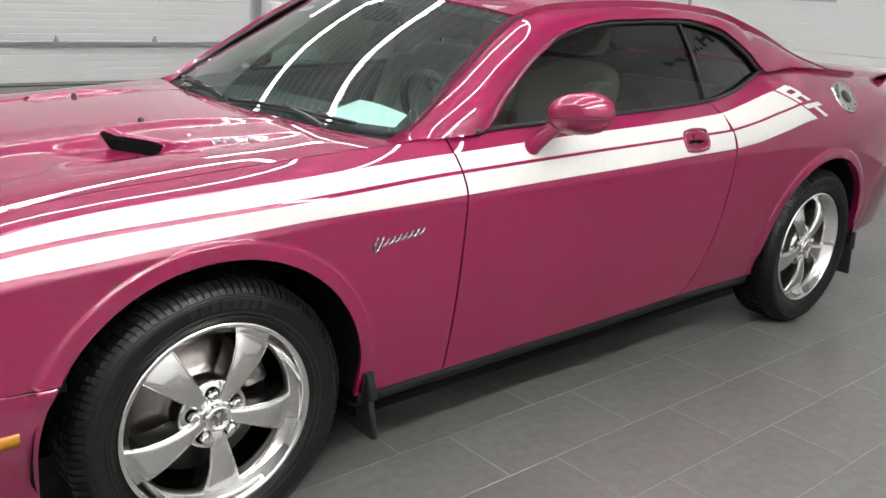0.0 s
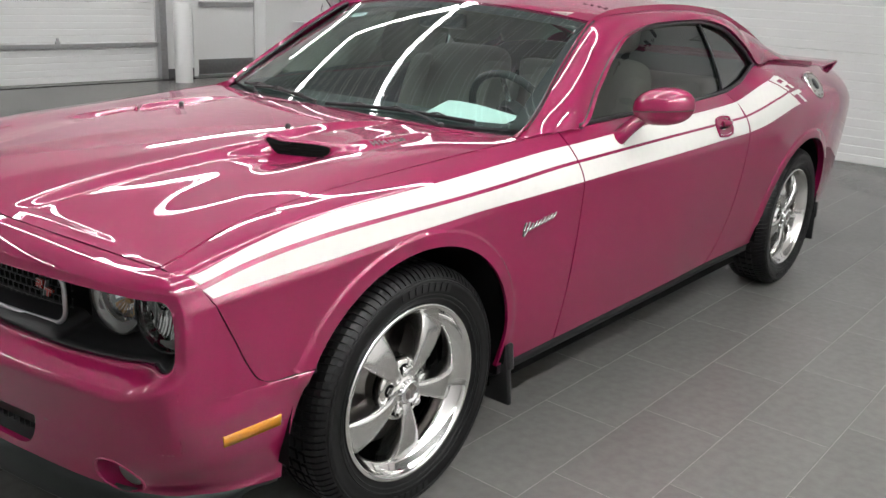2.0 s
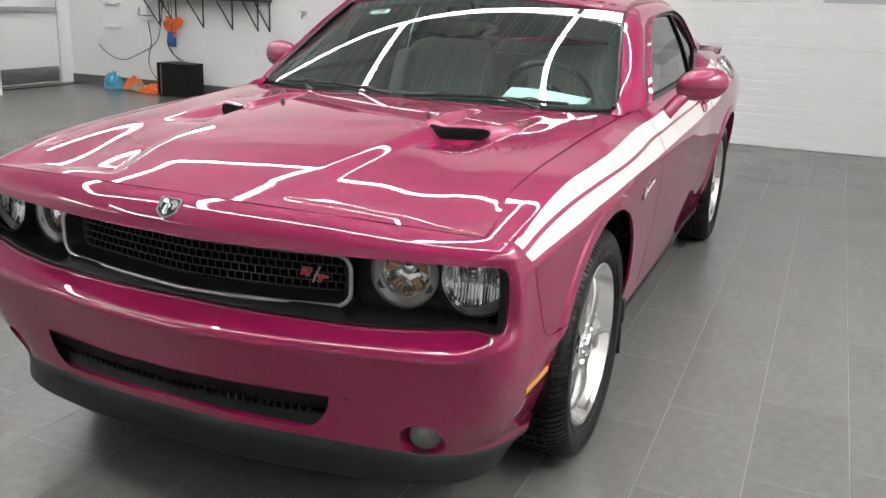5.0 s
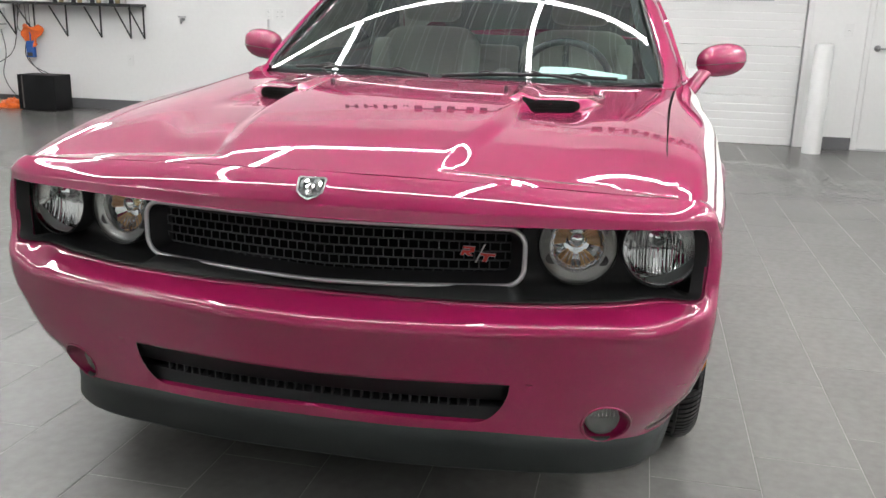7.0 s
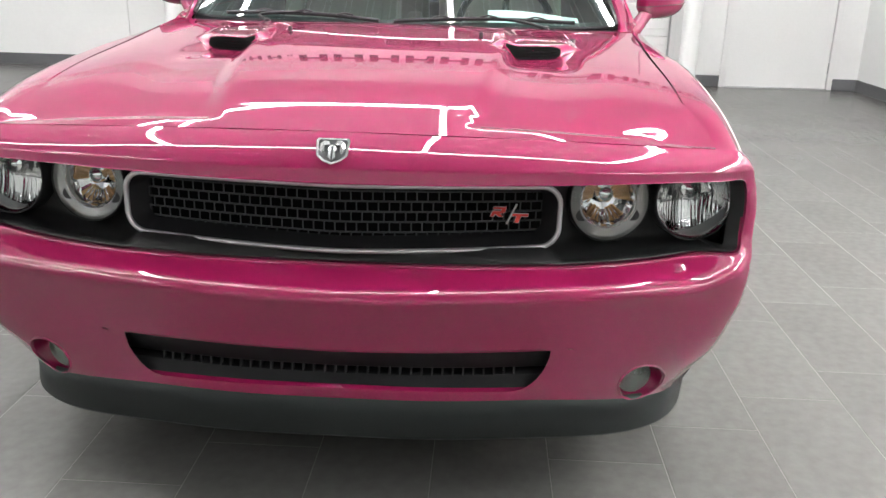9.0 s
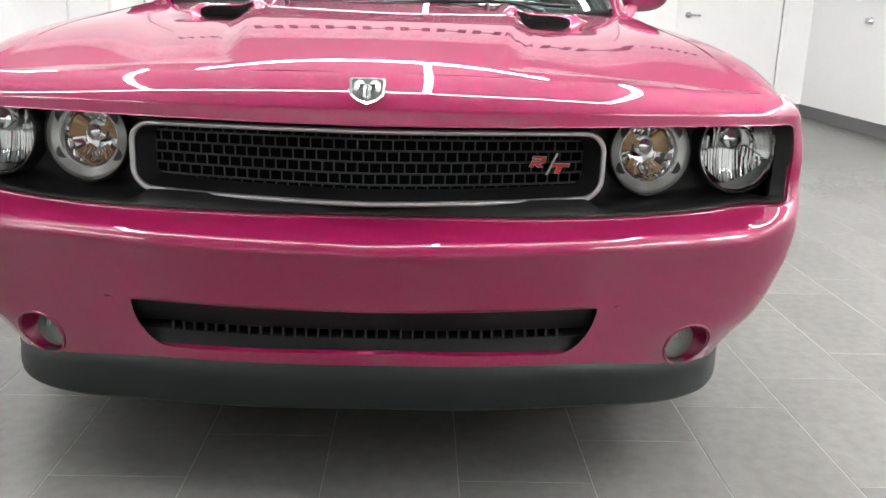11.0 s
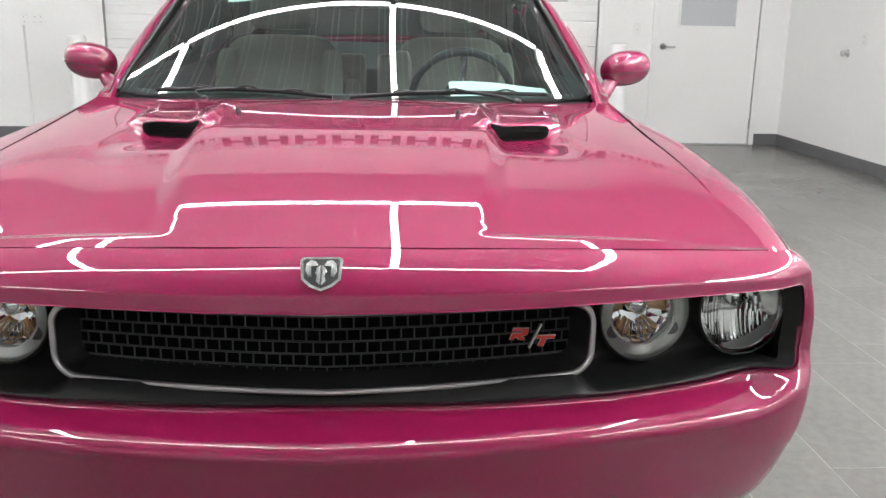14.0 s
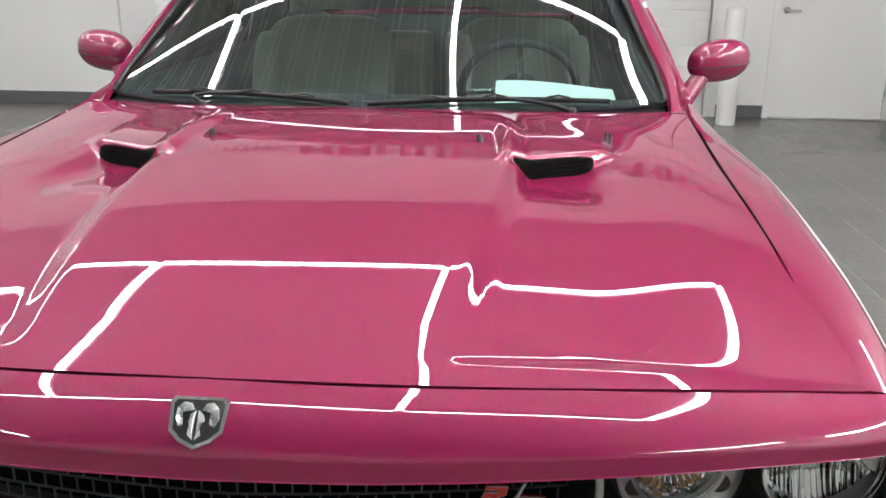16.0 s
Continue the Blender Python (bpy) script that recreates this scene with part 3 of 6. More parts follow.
# ---- roof, pillars and glass ----
E1 = (curve((-0.60, 0.757), (-0.66, 0.757), (-0.93, 0.703), (-1.21, 0.647), (-1.4, 0.633), (-1.9, 0.622), (-2.3, 0.608), (-2.7, 0.60), (-3.05, 0.60), (-3.4, 0.62)),
      curve((-0.60, 0.984), (-0.66, 1.016), (-0.93, 1.193), (-1.08, 1.285), (-1.21, 1.347), (-1.4, 1.378), (-1.9, 1.398), (-2.3, 1.382), (-2.7, 1.305), (-3.05, 1.20), (-3.4, 1.12)))
E2 = (curve((-0.60, 0.800), (-0.66, 0.803), (-0.87, 0.83), (-1.02, 0.79), (-1.18, 0.748), (-1.35, 0.712), (-1.6, 0.694), (-2.0, 0.684), (-2.25, 0.690), (-2.45, 0.715),
            (-2.59, 0.742), (-2.8, 0.721), (-3.0, 0.735), (-3.4, 0.745)),
      curve((-0.60, 0.982), (-0.66, 0.994), (-0.87, 1.019), (-1.02, 1.13), (-1.18, 1.235), (-1.35, 1.305), (-1.6, 1.343), (-2.0, 1.354), (-2.25, 1.325), (-2.45, 1.24),
            (-2.59, 1.152), (-2.8, 1.164), (-3.0, 1.151), (-3.4, 1.119)))
xs = np.concatenate([np.linspace(-0.60, -2.7, 130), np.linspace(-2.72, -3.4, 30)])
s = np.linspace(0, 1, 14)
a = np.stack([xs, E1[0](xs), E1[1](xs)], -1)[:, None]
b = np.stack([xs, E2[0](xs), E2[1](xs)], -1)[:, None]
sv = s[None, :, None]
pillar = a * (1 - sv) + b * sv
dist = np.linalg.norm(a - b, axis=-1, keepdims=True)
swell = np.sin(np.pi * sv) ** 0.8 * np.minimum(0.16 * dist, 0.03) * (np.clip((xs + 3.4) / 0.6, 0, 1) * smooth((-0.62 - xs) / 0.28))[:, None, None]
pillar = pillar + swell * np.array([0.05, 0.62, 0.78])
rail = Build().sheet(pillar, 0.02)
sided("roof_pillar", rail, PAINT)

Z_ROOF = curve((-1.10, 1.388), (-1.25, 1.413), (-1.5, 1.441), (-1.9, 1.451), (-2.3, 1.434), (-2.62, 1.378))
u = np.linspace(-1, 1, 61)
rows = []
for t in np.linspace(0, 1, 70):
    row = []
    for q in u:
        front, back = -1.135 - 0.075 * q * q, -2.60 - 0.06 * (1 - q * q)
        x = front * (1 - t) + back * t
        ye, ze = float(E1[0](x)), float(E1[1](x))
        row.append((x, ye * q, ze + (float(Z_ROOF(x)) - ze) * (1 - abs(q) ** 2.4)))
    rows.append(row)
part("roof", Build().sheet(np.array(rows), 0.02, flip=True).mesh("roof", PAINT), car)

W_BOT_X = lambda y: -0.505 - 0.155 * (abs(y) / 0.757) ** 2.2
W_TOP_X = lambda y: -1.135 - 0.075 * (abs(y) / 0.647) ** 2
rows = []
for t in np.linspace(0, 1, 40):
    row = []
    for q in np.linspace(-1, 1, 61):
        yb, yt = 0.752 * q, 0.643 * q
        p0 = np.array([W_BOT_X(yb), yb, 1.006 + 0.012 * q * q])
        p1 = np.array([W_TOP_X(yt), yt, 1.394 - 0.049 * q * q])
        row.append(p0 * (1 - t) + p1 * t + np.array([0.45, 0, 0.9]) * (0.024 * math.sin(math.pi * t) * (1 - 0.9 * q * q)))
    rows.append(row)
WS = np.array(rows)
windscreen = part("windscreen", facing(Build().grid(WS), (1, 0, 1)).mesh("windscreen", WIND), car, "clear laminated glass with ceiling lights mirrored in it")
windscreen.visible_shadow = False
# black painted border of the glass
fr = Build()
inner = WS - np.array([0.004, 0, 0.008])
for band in (inner[:3], inner[-4:]):
    fr.grid(band, flip=True)
fr.grid(inner[:, :3], flip=True)
fr.grid(inner[:, -3:], flip=True)
part("windscreen_border", fr.mesh("windscreen_border", TRIM), car)
# rubber seal along the two pillars and over the top
for sgn in (1, -1):
    xx = np.linspace(-0.66, -1.21, 30)
    part("windscreen_seal", Build().tube(np.stack([xx, sgn * (E1[0](xx) - 0.003), E1[1](xx) + 0.003], -1), 0.007, 8).mesh("windscreen_seal", TRIM), car)

# side glass, with door window and quarter window split by a black post
for sgn in (1, -1):
    for name, x0, x1 in (("door_window", -0.885, -2.045), ("quarter_window", -2.075, -2.575)):
        rows = []
        for t in np.linspace(0, 1, 60):
            row = []
            for h in np.linspace(0, 1, 16):
                x = x0 * (1 - t) + x1 * t + (0.065 * h - 0.03 if name == "quarter_window" else 0.05 * h * t - 0.03 * t)
                x = max(x, -2.585)
                zb, zt, yb, yt = float(Z_TOP(x)), float(E2[1](x)), float(Y_TOP(x)), float(E2[0](x))
                row.append((x, sgn * ((yb - 0.014) * (1 - h) + (yt - 0.012) * h + 0.012 * math.sin(math.pi * h) * min(1, (zt - zb) / 0.2)), zb + (zt - zb) * h))
            rows.append(row)
        w = part(name, facing(Build().grid(np.array(rows)), (0, sgn, 0.2)).mesh(name, SIDEGLASS), car, "dark tinted side glass")
    post = np.array([(-2.09 + 0.07 * h, sgn * (0.803 * (1 - h) + 0.676 * h + 0.014 * math.sin(math.pi * h)), 1.052 + 0.302 * h) for h in np.linspace(0, 1, 14)])
    part("window_post", Build().tube(post, 0.011, 8, flat=0.5).mesh("window_post", TRIM), car)
    up = np.linspace(-0.872, -2.585, 90)
    low = np.linspace(-2.585, -0.872, 60)
    ring = np.vstack([np.stack([up, sgn * (E2[0](up) + 0.001), E2[1](up) - 0.006], -1), np.stack([low, sgn * (Y_TOP(low) - 0.002), Z_TOP(low) + 0.006], -1)])
    part("window_seal", Build().tube(ring, 0.008, 8, closed=True).mesh("window_seal", TRIM), car, "black rubber window surround")
    sail = [(-0.885, sgn * 0.818, 1.024), (-0.97, sgn * 0.812, 1.026), (-0.955, sgn * 0.80, 1.075)]
    part("window_corner", Build().prism(sail, (0, sgn * 0.012, 0)).mesh("window_corner", TRIM, False), car)

# rear window, boot lid, lip spoiler and rear end
rows = [[(-2.62 - 0.06 * (1 - q * q) - 0.70 * t, q * (0.60 + 0.02 * t), (1.385 - 0.255 * t - (0.06 * (1 - t) * q * q))) for q in np.linspace(-1, 1, 31)] for t in np.linspace(0, 1, 20)]
part("rear_window", facing(Build().grid(np.array(rows)), (-1, 0, 1)).mesh("rear_window", REARGLASS), car)
rows = [[(x, q * float(Y_TOP(x)), float(Z_TOP(x)) + 0.012 * (1 - q * q)) for q in np.linspace(-1, 1, 31)] for x in np.linspace(-3.35, -4.0, 24)]
part("boot_lid", Build().sheet(np.array(rows), 0.02, flip=True).mesh("boot_lid", PAINT), car)
rows = []
for q in np.linspace(-1, 1, 41):
    y, back = 0.745 * q, 0.10 * q * q
    rows.append([(-3.66 + back, y, 1.094), (-3.78 + back, y, 1.122), (-3.93 + back, y, 1.134), (-3.95 + back, y, 1.127), (-3.93 + back, y, 1.112), (-3.86 + back, y, 1.08)])
part("lip_spoiler", Build().sheet(np.array(rows), 0.01).mesh("lip_spoiler", PAINT), car)
rows = [[(-4.0 - 0.075 * (1 - abs(q) ** 3), q * float(side_y(-4.0, z)), z) for q in np.linspace(-1, 1, 31)] for z in np.linspace(0.36, 1.09, 20)]
part("rear_panel", Build().sheet(np.array(rows), 0.02).mesh("rear_panel", PAINT), car)
rows = [[(x, q * 0.86, 0.22) for q in np.linspace(-1, 1, 3)] for x in np.linspace(0.62, -3.9, 4)]
part("underbody", Build().box(-3.9, -3.42, -0.7, 0.7, 0.36, 0.42).box(-2.48, -0.46, -0.82, 0.82, 0.20, 0.30).box(-3.45, 0.7, -0.55, 0.55, 0.24, 0.42).mesh("underbody", DEEP, False), car)
# inner wheel housings
for c in (0.0, AXLE_R):
    for sgn in (1, -1):
        b = Build().grid(np.array([[(c + (ARCH_R + 0.012) * math.cos(t), sgn * y, HUB_Z + (ARCH_R + 0.012) * math.sin(t)) for y in (0.895, 0.55)] for t in np.linspace(-0.12, math.pi + 0.12, 60)]))
        b.add([(c - 0.46, sgn * 0.55, 0.2), (c + 0.46, sgn * 0.55, 0.2), (c + 0.46, sgn * 0.55, 0.83), (c - 0.46, sgn * 0.55, 0.83)], [(0, 1, 2, 3)])
        part("wheel_housing", b.mesh("wheel_housing", DEEP), car)

# ---- hood ----
PLAN = path3([(0.905, 0), (0.898, 0.2), (0.874, 0.4), (0.836, 0.6), (0.797, 0.758), (0.761, 0.851), (0.708, 0.894), (0.63, 0.906), (0.53, 0.909), (0.405, 0.911), (0.345, 0.913)], 181)
seg = np.r_[0, np.cumsum(np.linalg.norm(np.diff(PLAN, axis=0), axis=1))]
LEN = seg[-1]
PX, PY = curve(*zip(seg[::4], PLAN[::4, 0])), curve(*zip(seg[::4], PLAN[::4, 1]))
U_CORNER = float(seg[np.argmin(np.abs(PLAN[:, 0] - 0.737))])     # along the nose to the corner
U_HOOD = float(seg[np.argmin(np.abs(PLAN[:, 1] - 0.81))])


def plan(uu):
    """Point and inward direction on the nose's outline, uu metres from the middle."""
    e = 2e-3
    uu = np.asarray(uu, float)
    x, y = PX(uu), PY(uu)
    uv = np.maximum(uu, 0.02)
    tx, ty = PX(uv + e) - PX(uv - e), PY(uv + e) - PY(uv - e)
    n = np.hypot(tx, ty) + 1e-12
    return x, y, -ty / n, np.where(uu < 0.02, uu / 0.02, 1.0) * tx / n


LOWPLAN = path3([(0.868, 0), (0.860, 0.2), (0.832, 0.38), (0.790, 0.54), (0.738, 0.655), (0.675, 0.74), (0.605, 0.79), (0.54, 0.818), (0.47, 0.836), (0.405, 0.843), (0.345, 0.849)], 181)
LX, LY = curve(*zip(seg[::4], LOWPLAN[::4, 0])), curve(*zip(seg[::4], LOWPLAN[::4, 1]))
TUCK = curve((0.25, 1.0), (0.27, 0.97), (0.33, 0.66), (0.40, 0.26), (0.46, 0.08), (0.53, 0.0), (0.9, 0.0))       # how far the skin has drawn in, by height
Z_CREASE = lambda u: 0.572 + 0.016 * min(1.0, u / 0.76) + 0.044 * smooth((u - 0.75) / 0.19)
Z_NOSE = curve((0, 0.887), (0.4, 0.879), (0.6, 0.869), (0.82, 0.8595), (1.0, 0.856), (1.4, 0.853))
Z_LIP = curve((0, 0.794), (0.5, 0.799), (0.9, 0.803), (1.4, 0.803))
Z_BOT = curve((0, 0.325), (0.4, 0.320), (0.75, 0.292), (0.9, 0.274), (1.1, 0.262), (1.4, 0.25))
three = lambda m, c, sd: curve((0, m), (U_CORNER - 0.22, m * 0.7 + c * 0.3), (U_CORNER, c), (U_CORNER + 0.12, sd), (LEN, sd))
fade = lambda m: (lambda u: m * (1 - 0.18 * u / U_CORNER) * smooth((U_CORNER + 0.065 - u) / 0.17))
CHAMFER = lambda u: smooth((U_CORNER + 0.02 - u) / 0.12)
D_BOT, D_LOW, D_SHELF, D_MID, D_LIP, D_NOSE = (three(0.004, 0.004, 0.002), three(0.016, 0.022, 0.014), fade(0.080), fade(0.075),
                                                three(0.034, 0.020, 0.012), three(0.102, 0.062, 0.052))


# brow over the lamps: a crowned upper face, a firm edge and a steep band above the lamp opening; shares of the height and of the depth
ARC_ = lambda a: ((math.cos(0.42) - math.cos(a)) / (math.cos(0.42) - math.cos(1.12)) * 0.66, (math.sin(a) - math.sin(0.42)) / (math.sin(1.12) - math.sin(0.42)) * 0.93)
BROW = [(1.0, 1.0), (0.9, 0.985), (0.8, 0.968), (0.72, 0.953), (0.685, 0.944)] + [ARC_(a) for a in np.linspace(0.42, 1.12, 12)[::-1]]


def nose(uu, z):
    """Outer skin of the front, at uu along the outline and height z."""
    x, y, nx, ny = plan(uu)
    zc, zl, zt, zb = float(Z_CREASE(uu)), float(Z_LIP(uu)), float(Z_NOSE(uu)), float(Z_BOT(uu))
    dn, dl = float(D_NOSE(uu)), float(D_LIP(uu))
    ch = float(CHAMFER(uu))
    d = curve((zb, float(D_BOT(uu))), (0.44, float(D_LOW(uu))), (zc - 0.030, 0.0035 * ch), (zc - 0.0195, 0.0005), (zc - 0.018, 0.0005), (zc - 0.001, 0.0005 + 0.007 * ch), (zc + 0.001, 0.0005 + ch * 0.008 + 0.01 * float(D_SHELF(uu))), (zc + 0.006, 0.0005 + ch * 0.009 + 0.12 * float(D_SHELF(uu))), (zc + 0.05, 0.0005 + 0.009 * ch + float(D_SHELF(uu))), (0.72, 0.008 * ch + float(D_MID(uu))),
              *((zt - f * (zt - zl), dn - g * (dn - dl)) for f, g in BROW))(z)
    w_ = float(TUCK(z))
    x, y = x + (LX(uu) - x) * w_, y + (LY(uu) - y) * w_
    x, y = float(x + nx * d), float(y + ny * d)
    w2 = float(smooth((uu - U_CORNER) / 0.14) * smooth((z - 0.50) / 0.06))
    if w2 > 0:
        y = y * (1 - w2) + float(side_y(x, z)) * w2
    return (x, y, float(z))


HOOD_SIDE = lambda x: float(Y_TOP(x)) - 0.0085


def fair(f, x0, x1, degree):
    """One polynomial in place of a pieced curve, so that mirrored lines run smoothly."""
    q = x0 + (x1 - x0) * (0.5 - 0.5 * np.cos(np.linspace(0, np.pi, 160)))
    fit = np.polynomial.Polynomial.fit(q, np.array([float(f(p)) for p in q]), degree)
    return lambda p: float(fit(min(max(p, x0), x1)))


def ease(q):
    q = min(1.0, max(0.0, q))
    return q * q * q * (q * (6 * q - 15) + 10)


def facet(q, soft=0.09):
    """A straight ramp from 0 to 1 with slightly rounded ends."""
    return 0.5 * (q + math.sqrt(q * q + soft * soft)) - 0.5 * (q - 1 + math.sqrt((q - 1) ** 2 + soft * soft))


# front edge of the hood, as smooth functions of the distance from the middle
edge_pts = np.array([nose(q * U_HOOD, float(Z_NOSE(q * U_HOOD))) for q in np.linspace(0, 1, 60)])
HOOD_W = float(edge_pts[-1, 1])
fit_x = np.polynomial.Polynomial.fit(edge_pts[:, 1] ** 2, edge_pts[:, 0], 4)
fit_z = np.polynomial.Polynomial.fit(edge_pts[:, 1] ** 2, edge_pts[:, 2], 4)
X_EDGE = lambda y: float(fit_x(min(y * y, HOOD_W ** 2)))
Z_EDGE = lambda y: float(fit_z(min(y * y, HOOD_W ** 2)))
SIDE_Y, SIDE_Z = fair(HOOD_SIDE, -0.66, 0.69, 7), fair(Z_TOP, -0.66, 0.69, 8)
Z_HC = curve((0.83, 0.876), (0.806, 0.8858), (0.79, 0.8913), (0.77, 0.8995), (0.74, 0.9090), (0.70, 0.9212), (0.6, 0.9435), (0.5, 0.9605), (0.3, 0.986), (0.0, 1.012), (-0.3, 1.023), (-0.5, 1.014), (-0.66, 1.005))
MID_Z = fair(Z_HC, -0.66, 0.815, 7)
PLATEAU_Y = lambda x: 0.345 - 0.142 * max(0.0, x) ** 1.6 if x > 0 else 0.345


def hood_z(x, y):
    """Height of the hood: a crowned skin, hollows on either side of the raised middle, and two raised scoop backs."""
    ya = abs(y)
    edge = SIDE_Y(min(x, 0.69))
    back = X_EDGE(ya) - x                          # distance behind the front edge
    ze, zc = SIDE_Z(x), MID_Z(x + (0.803 - X_EDGE(ya)) * ease((x + 0.2) / 0.8))
    z = ze + (zc - ze) * (1 - min(1, ya / edge) ** 2.3)
    # hollow beside the middle, with a straight slanted bank, a low lip in front and a slow rise to the outside
    bank = facet((ya - PLATEAU_Y(x) + 0.004) / 0.040)
    lip = facet((back - 0.042) / 0.022) * 0.0045 + 0.0130 * (1 - math.exp(-max(0.0, back - 0.042) / 0.13))
    z -= bank * lip * ease((edge - 0.012 - ya) / 0.30) * ease((x + 0.56) / 0.40)
    # scoop back: rises behind a line across the scoop mouth and fades out to the rear and outside
    mouth = 0.045 - 0.62 * (ya - 0.353)
    z += 0.017 * ease((mouth - x) / 0.02) * ease((ya - 0.30) / 0.05) * ease((0.585 - ya) / 0.065) * ease((x + 0.50) / 0.42)
    # deeper in front of the mouth
    z -= 0.020 * ease((x - mouth + 0.01) / 0.02) * ease((0.30 - x) / 0.27) * ease((ya - PLATEAU_Y(x) - 0.005) / 0.04) * ease((0.58 - ya) / 0.12)
    return z


N_V, N_U = 200, 110
rows = []
for i in range(-N_U, N_U + 1):
    q = i / N_U
    yf = HOOD_W * q
    xf, xr = X_EDGE(yf) - 0.007, W_BOT_X(0.757 * q) + 0.035
    off = Z_EDGE(yf) - hood_z(xf, yf)
    row = []
    for t in np.linspace(0, 1, N_V + 1):
        x = xf * (1 - t) + xr * t
        y = q * (SIDE_Y(min(x, 0.69)) + (HOOD_W - SIDE_Y(0.69)) * (1 - ease((0.69 - x) / 0.3)))
        row.append((x, y, hood_z(x, y) + off * (1 - ease((xf - x) / 0.30))))
    rows.append(row)
HOOD = np.array(rows)
hood = part("hood", Build().sheet(HOOD, 0.014, flip=False).mesh("hood", PAINT), car, "fuchsia hood with raised middle and two scoops")

# black strips round the hood, standing in for the shade in its gaps
seam = Build().grid(np.array([[(x, float(Y_TOP(x)) + o, float(Z_TOP(x)) - 0.005) for o in (-0.016, 0.004)] for x in np.linspace(0.685, -0.6, 90)]))
sided("hood_seam", seam, DEEP)
rows = []
for q in np.linspace(-1, 1, 101):
    p = np.array(nose(abs(q) * U_HOOD, float(Z_NOSE(abs(q) * U_HOOD))))
    p[1] *= 1 if q >= 0 else -1
    rows.append([p + np.array([0.006, 0, -0.006]), p + np.array([-0.014, 0, -0.003])])
part("hood_front_seam", facing(Build().grid(np.array(rows)), (0, 0, 1)).mesh("hood_front_seam", DEEP), car)

# ---- front bumper skin with its wide lamp opening and lower intake ----
U_END = U_CORNER + 0.010            # outer end of the lamp opening
SHELF_Z = curve((0, 0.613), (0.5, 0.616), (0.7, 0.624), (0.85, 0.638), (1.4, 0.65))
Z_SHELF = lambda q: float(SHELF_Z(q))
LI_T, LI_B = curve((0, 0.437), (0.47, 0.442), (1.4, 0.442)), curve((0, 0.350), (0.3, 0.345), (0.47, 0.342), (1.4, 0.342))
U_LI = lambda z: 0.392 + 0.076 * math.sqrt(max(0.0, 1 - (1 - max(0.0, min(1.0, (z - 0.342) / 0.1))) ** 2))


def close(q):
    """0 inside the lamp opening, 1 where its rounded end has shut it."""
    e = np.clip((q - (U_END - 0.07)) / 0.07, 0, 1)
    return 1 - max(0.0, 1 - e ** 4) ** 0.25


def bevelled(q, z):
    """The skin, with a sloped band round the outer end of the lamp opening."""
    q0 = U_END - 0.07
    hz = (float(Z_LIP(q)) - 0.715) if z > 0.715 else (0.715 - Z_SHELF(q))
    e = ((max(0.0, q - q0) / 0.07) ** 4 + ((z - 0.715) / hz) ** 4) ** 0.25
    d = 0.009 * float(np.clip((1.36 - e) / 0.34, 0, 1)) * smooth((q - q0 + 0.05) / 0.09)
    return tuple(np.array(nose(q, z)) + np.array([plan(q)[2], plan(q)[3], 0]) * d)


def lip_at(q):
    mid = 0.715
    return float(Z_LIP(q)) + (mid - float(Z_LIP(q))) * close(q)


def shelf_at(q):
    mid = 0.715
    return Z_SHELF(q) + (mid - Z_SHELF(q)) * close(q)


end = lambda z: float(CUT(max(0.563, z))) + GAP * 1.1


def u_side(z):
    """Where the bumper ends against the fender (above) or the wheel opening (below)."""
    x = end(z) if z > 0.562 else math.sqrt(ARCH_R ** 2 - max(0.0, z - HUB_Z) ** 2) - 0.001
    return float(np.interp(-x, -PLAN[:, 0], seg))


bump = Build()
inside = np.r_[np.linspace(0, U_END - 0.07, 70), U_END - 0.07 + 0.07 * (np.sin(np.linspace(0, np.pi / 2, 34)) ** 0.5)[1:]]
vs = np.linspace(0, 1, 26)
top = np.array([[bevelled(q, lip_at(q) + (float(Z_NOSE(q)) - lip_at(q)) * v) for v in vs] for q in inside])
low = np.array([[bevelled(q, float(LI_T(q)) + (shelf_at(q) - float(LI_T(q))) * v) for v in np.linspace(0, 1, 34)] for q in inside])
bump.grid(top, flip=True)
bump.grid(low, flip=True)
# inward turned edges of the lamp opening
inward = lambda q, z, d: tuple(np.array(bevelled(q, z)) + np.array([plan(q)[2], plan(q)[3], 0]) * d)
bump.grid(np.array([[inward(q, lip_at(q), 0), inward(q, lip_at(q) + 0.002, 0.012), inward(q, lip_at(q) + 0.008, 0.012 + 0.10 * (1 - smooth((q - U_END + 0.14) / 0.10)))] for q in inside]), flip=True)
bump.grid(np.array([[inward(q, shelf_at(q), 0), inward(q, shelf_at(q) + 0.0015, 0.006), inward(q, shelf_at(q) - 0.004, 0.020)] for q in inside]))
# cheek, from the opening's end round to the fender
rows = []
for z in np.r_[np.linspace(0.442, 0.55, 14), 0.5615, 0.5622, 0.566, 0.570, 0.575, np.linspace(0.58, 0.62, 12), np.linspace(0.63, 0.80, 24), np.linspace(0.807, 0.8565, 14)]:
    u1 = u_side(z)
    rows.append([bevelled(q, min(z, float(Z_NOSE(q)))) for q in np.r_[np.linspace(U_END, U_END + 0.034, 12)[:-1], np.linspace(U_END + 0.034, u1, 40)]])
bump.grid(np.array(rows), flip=True)
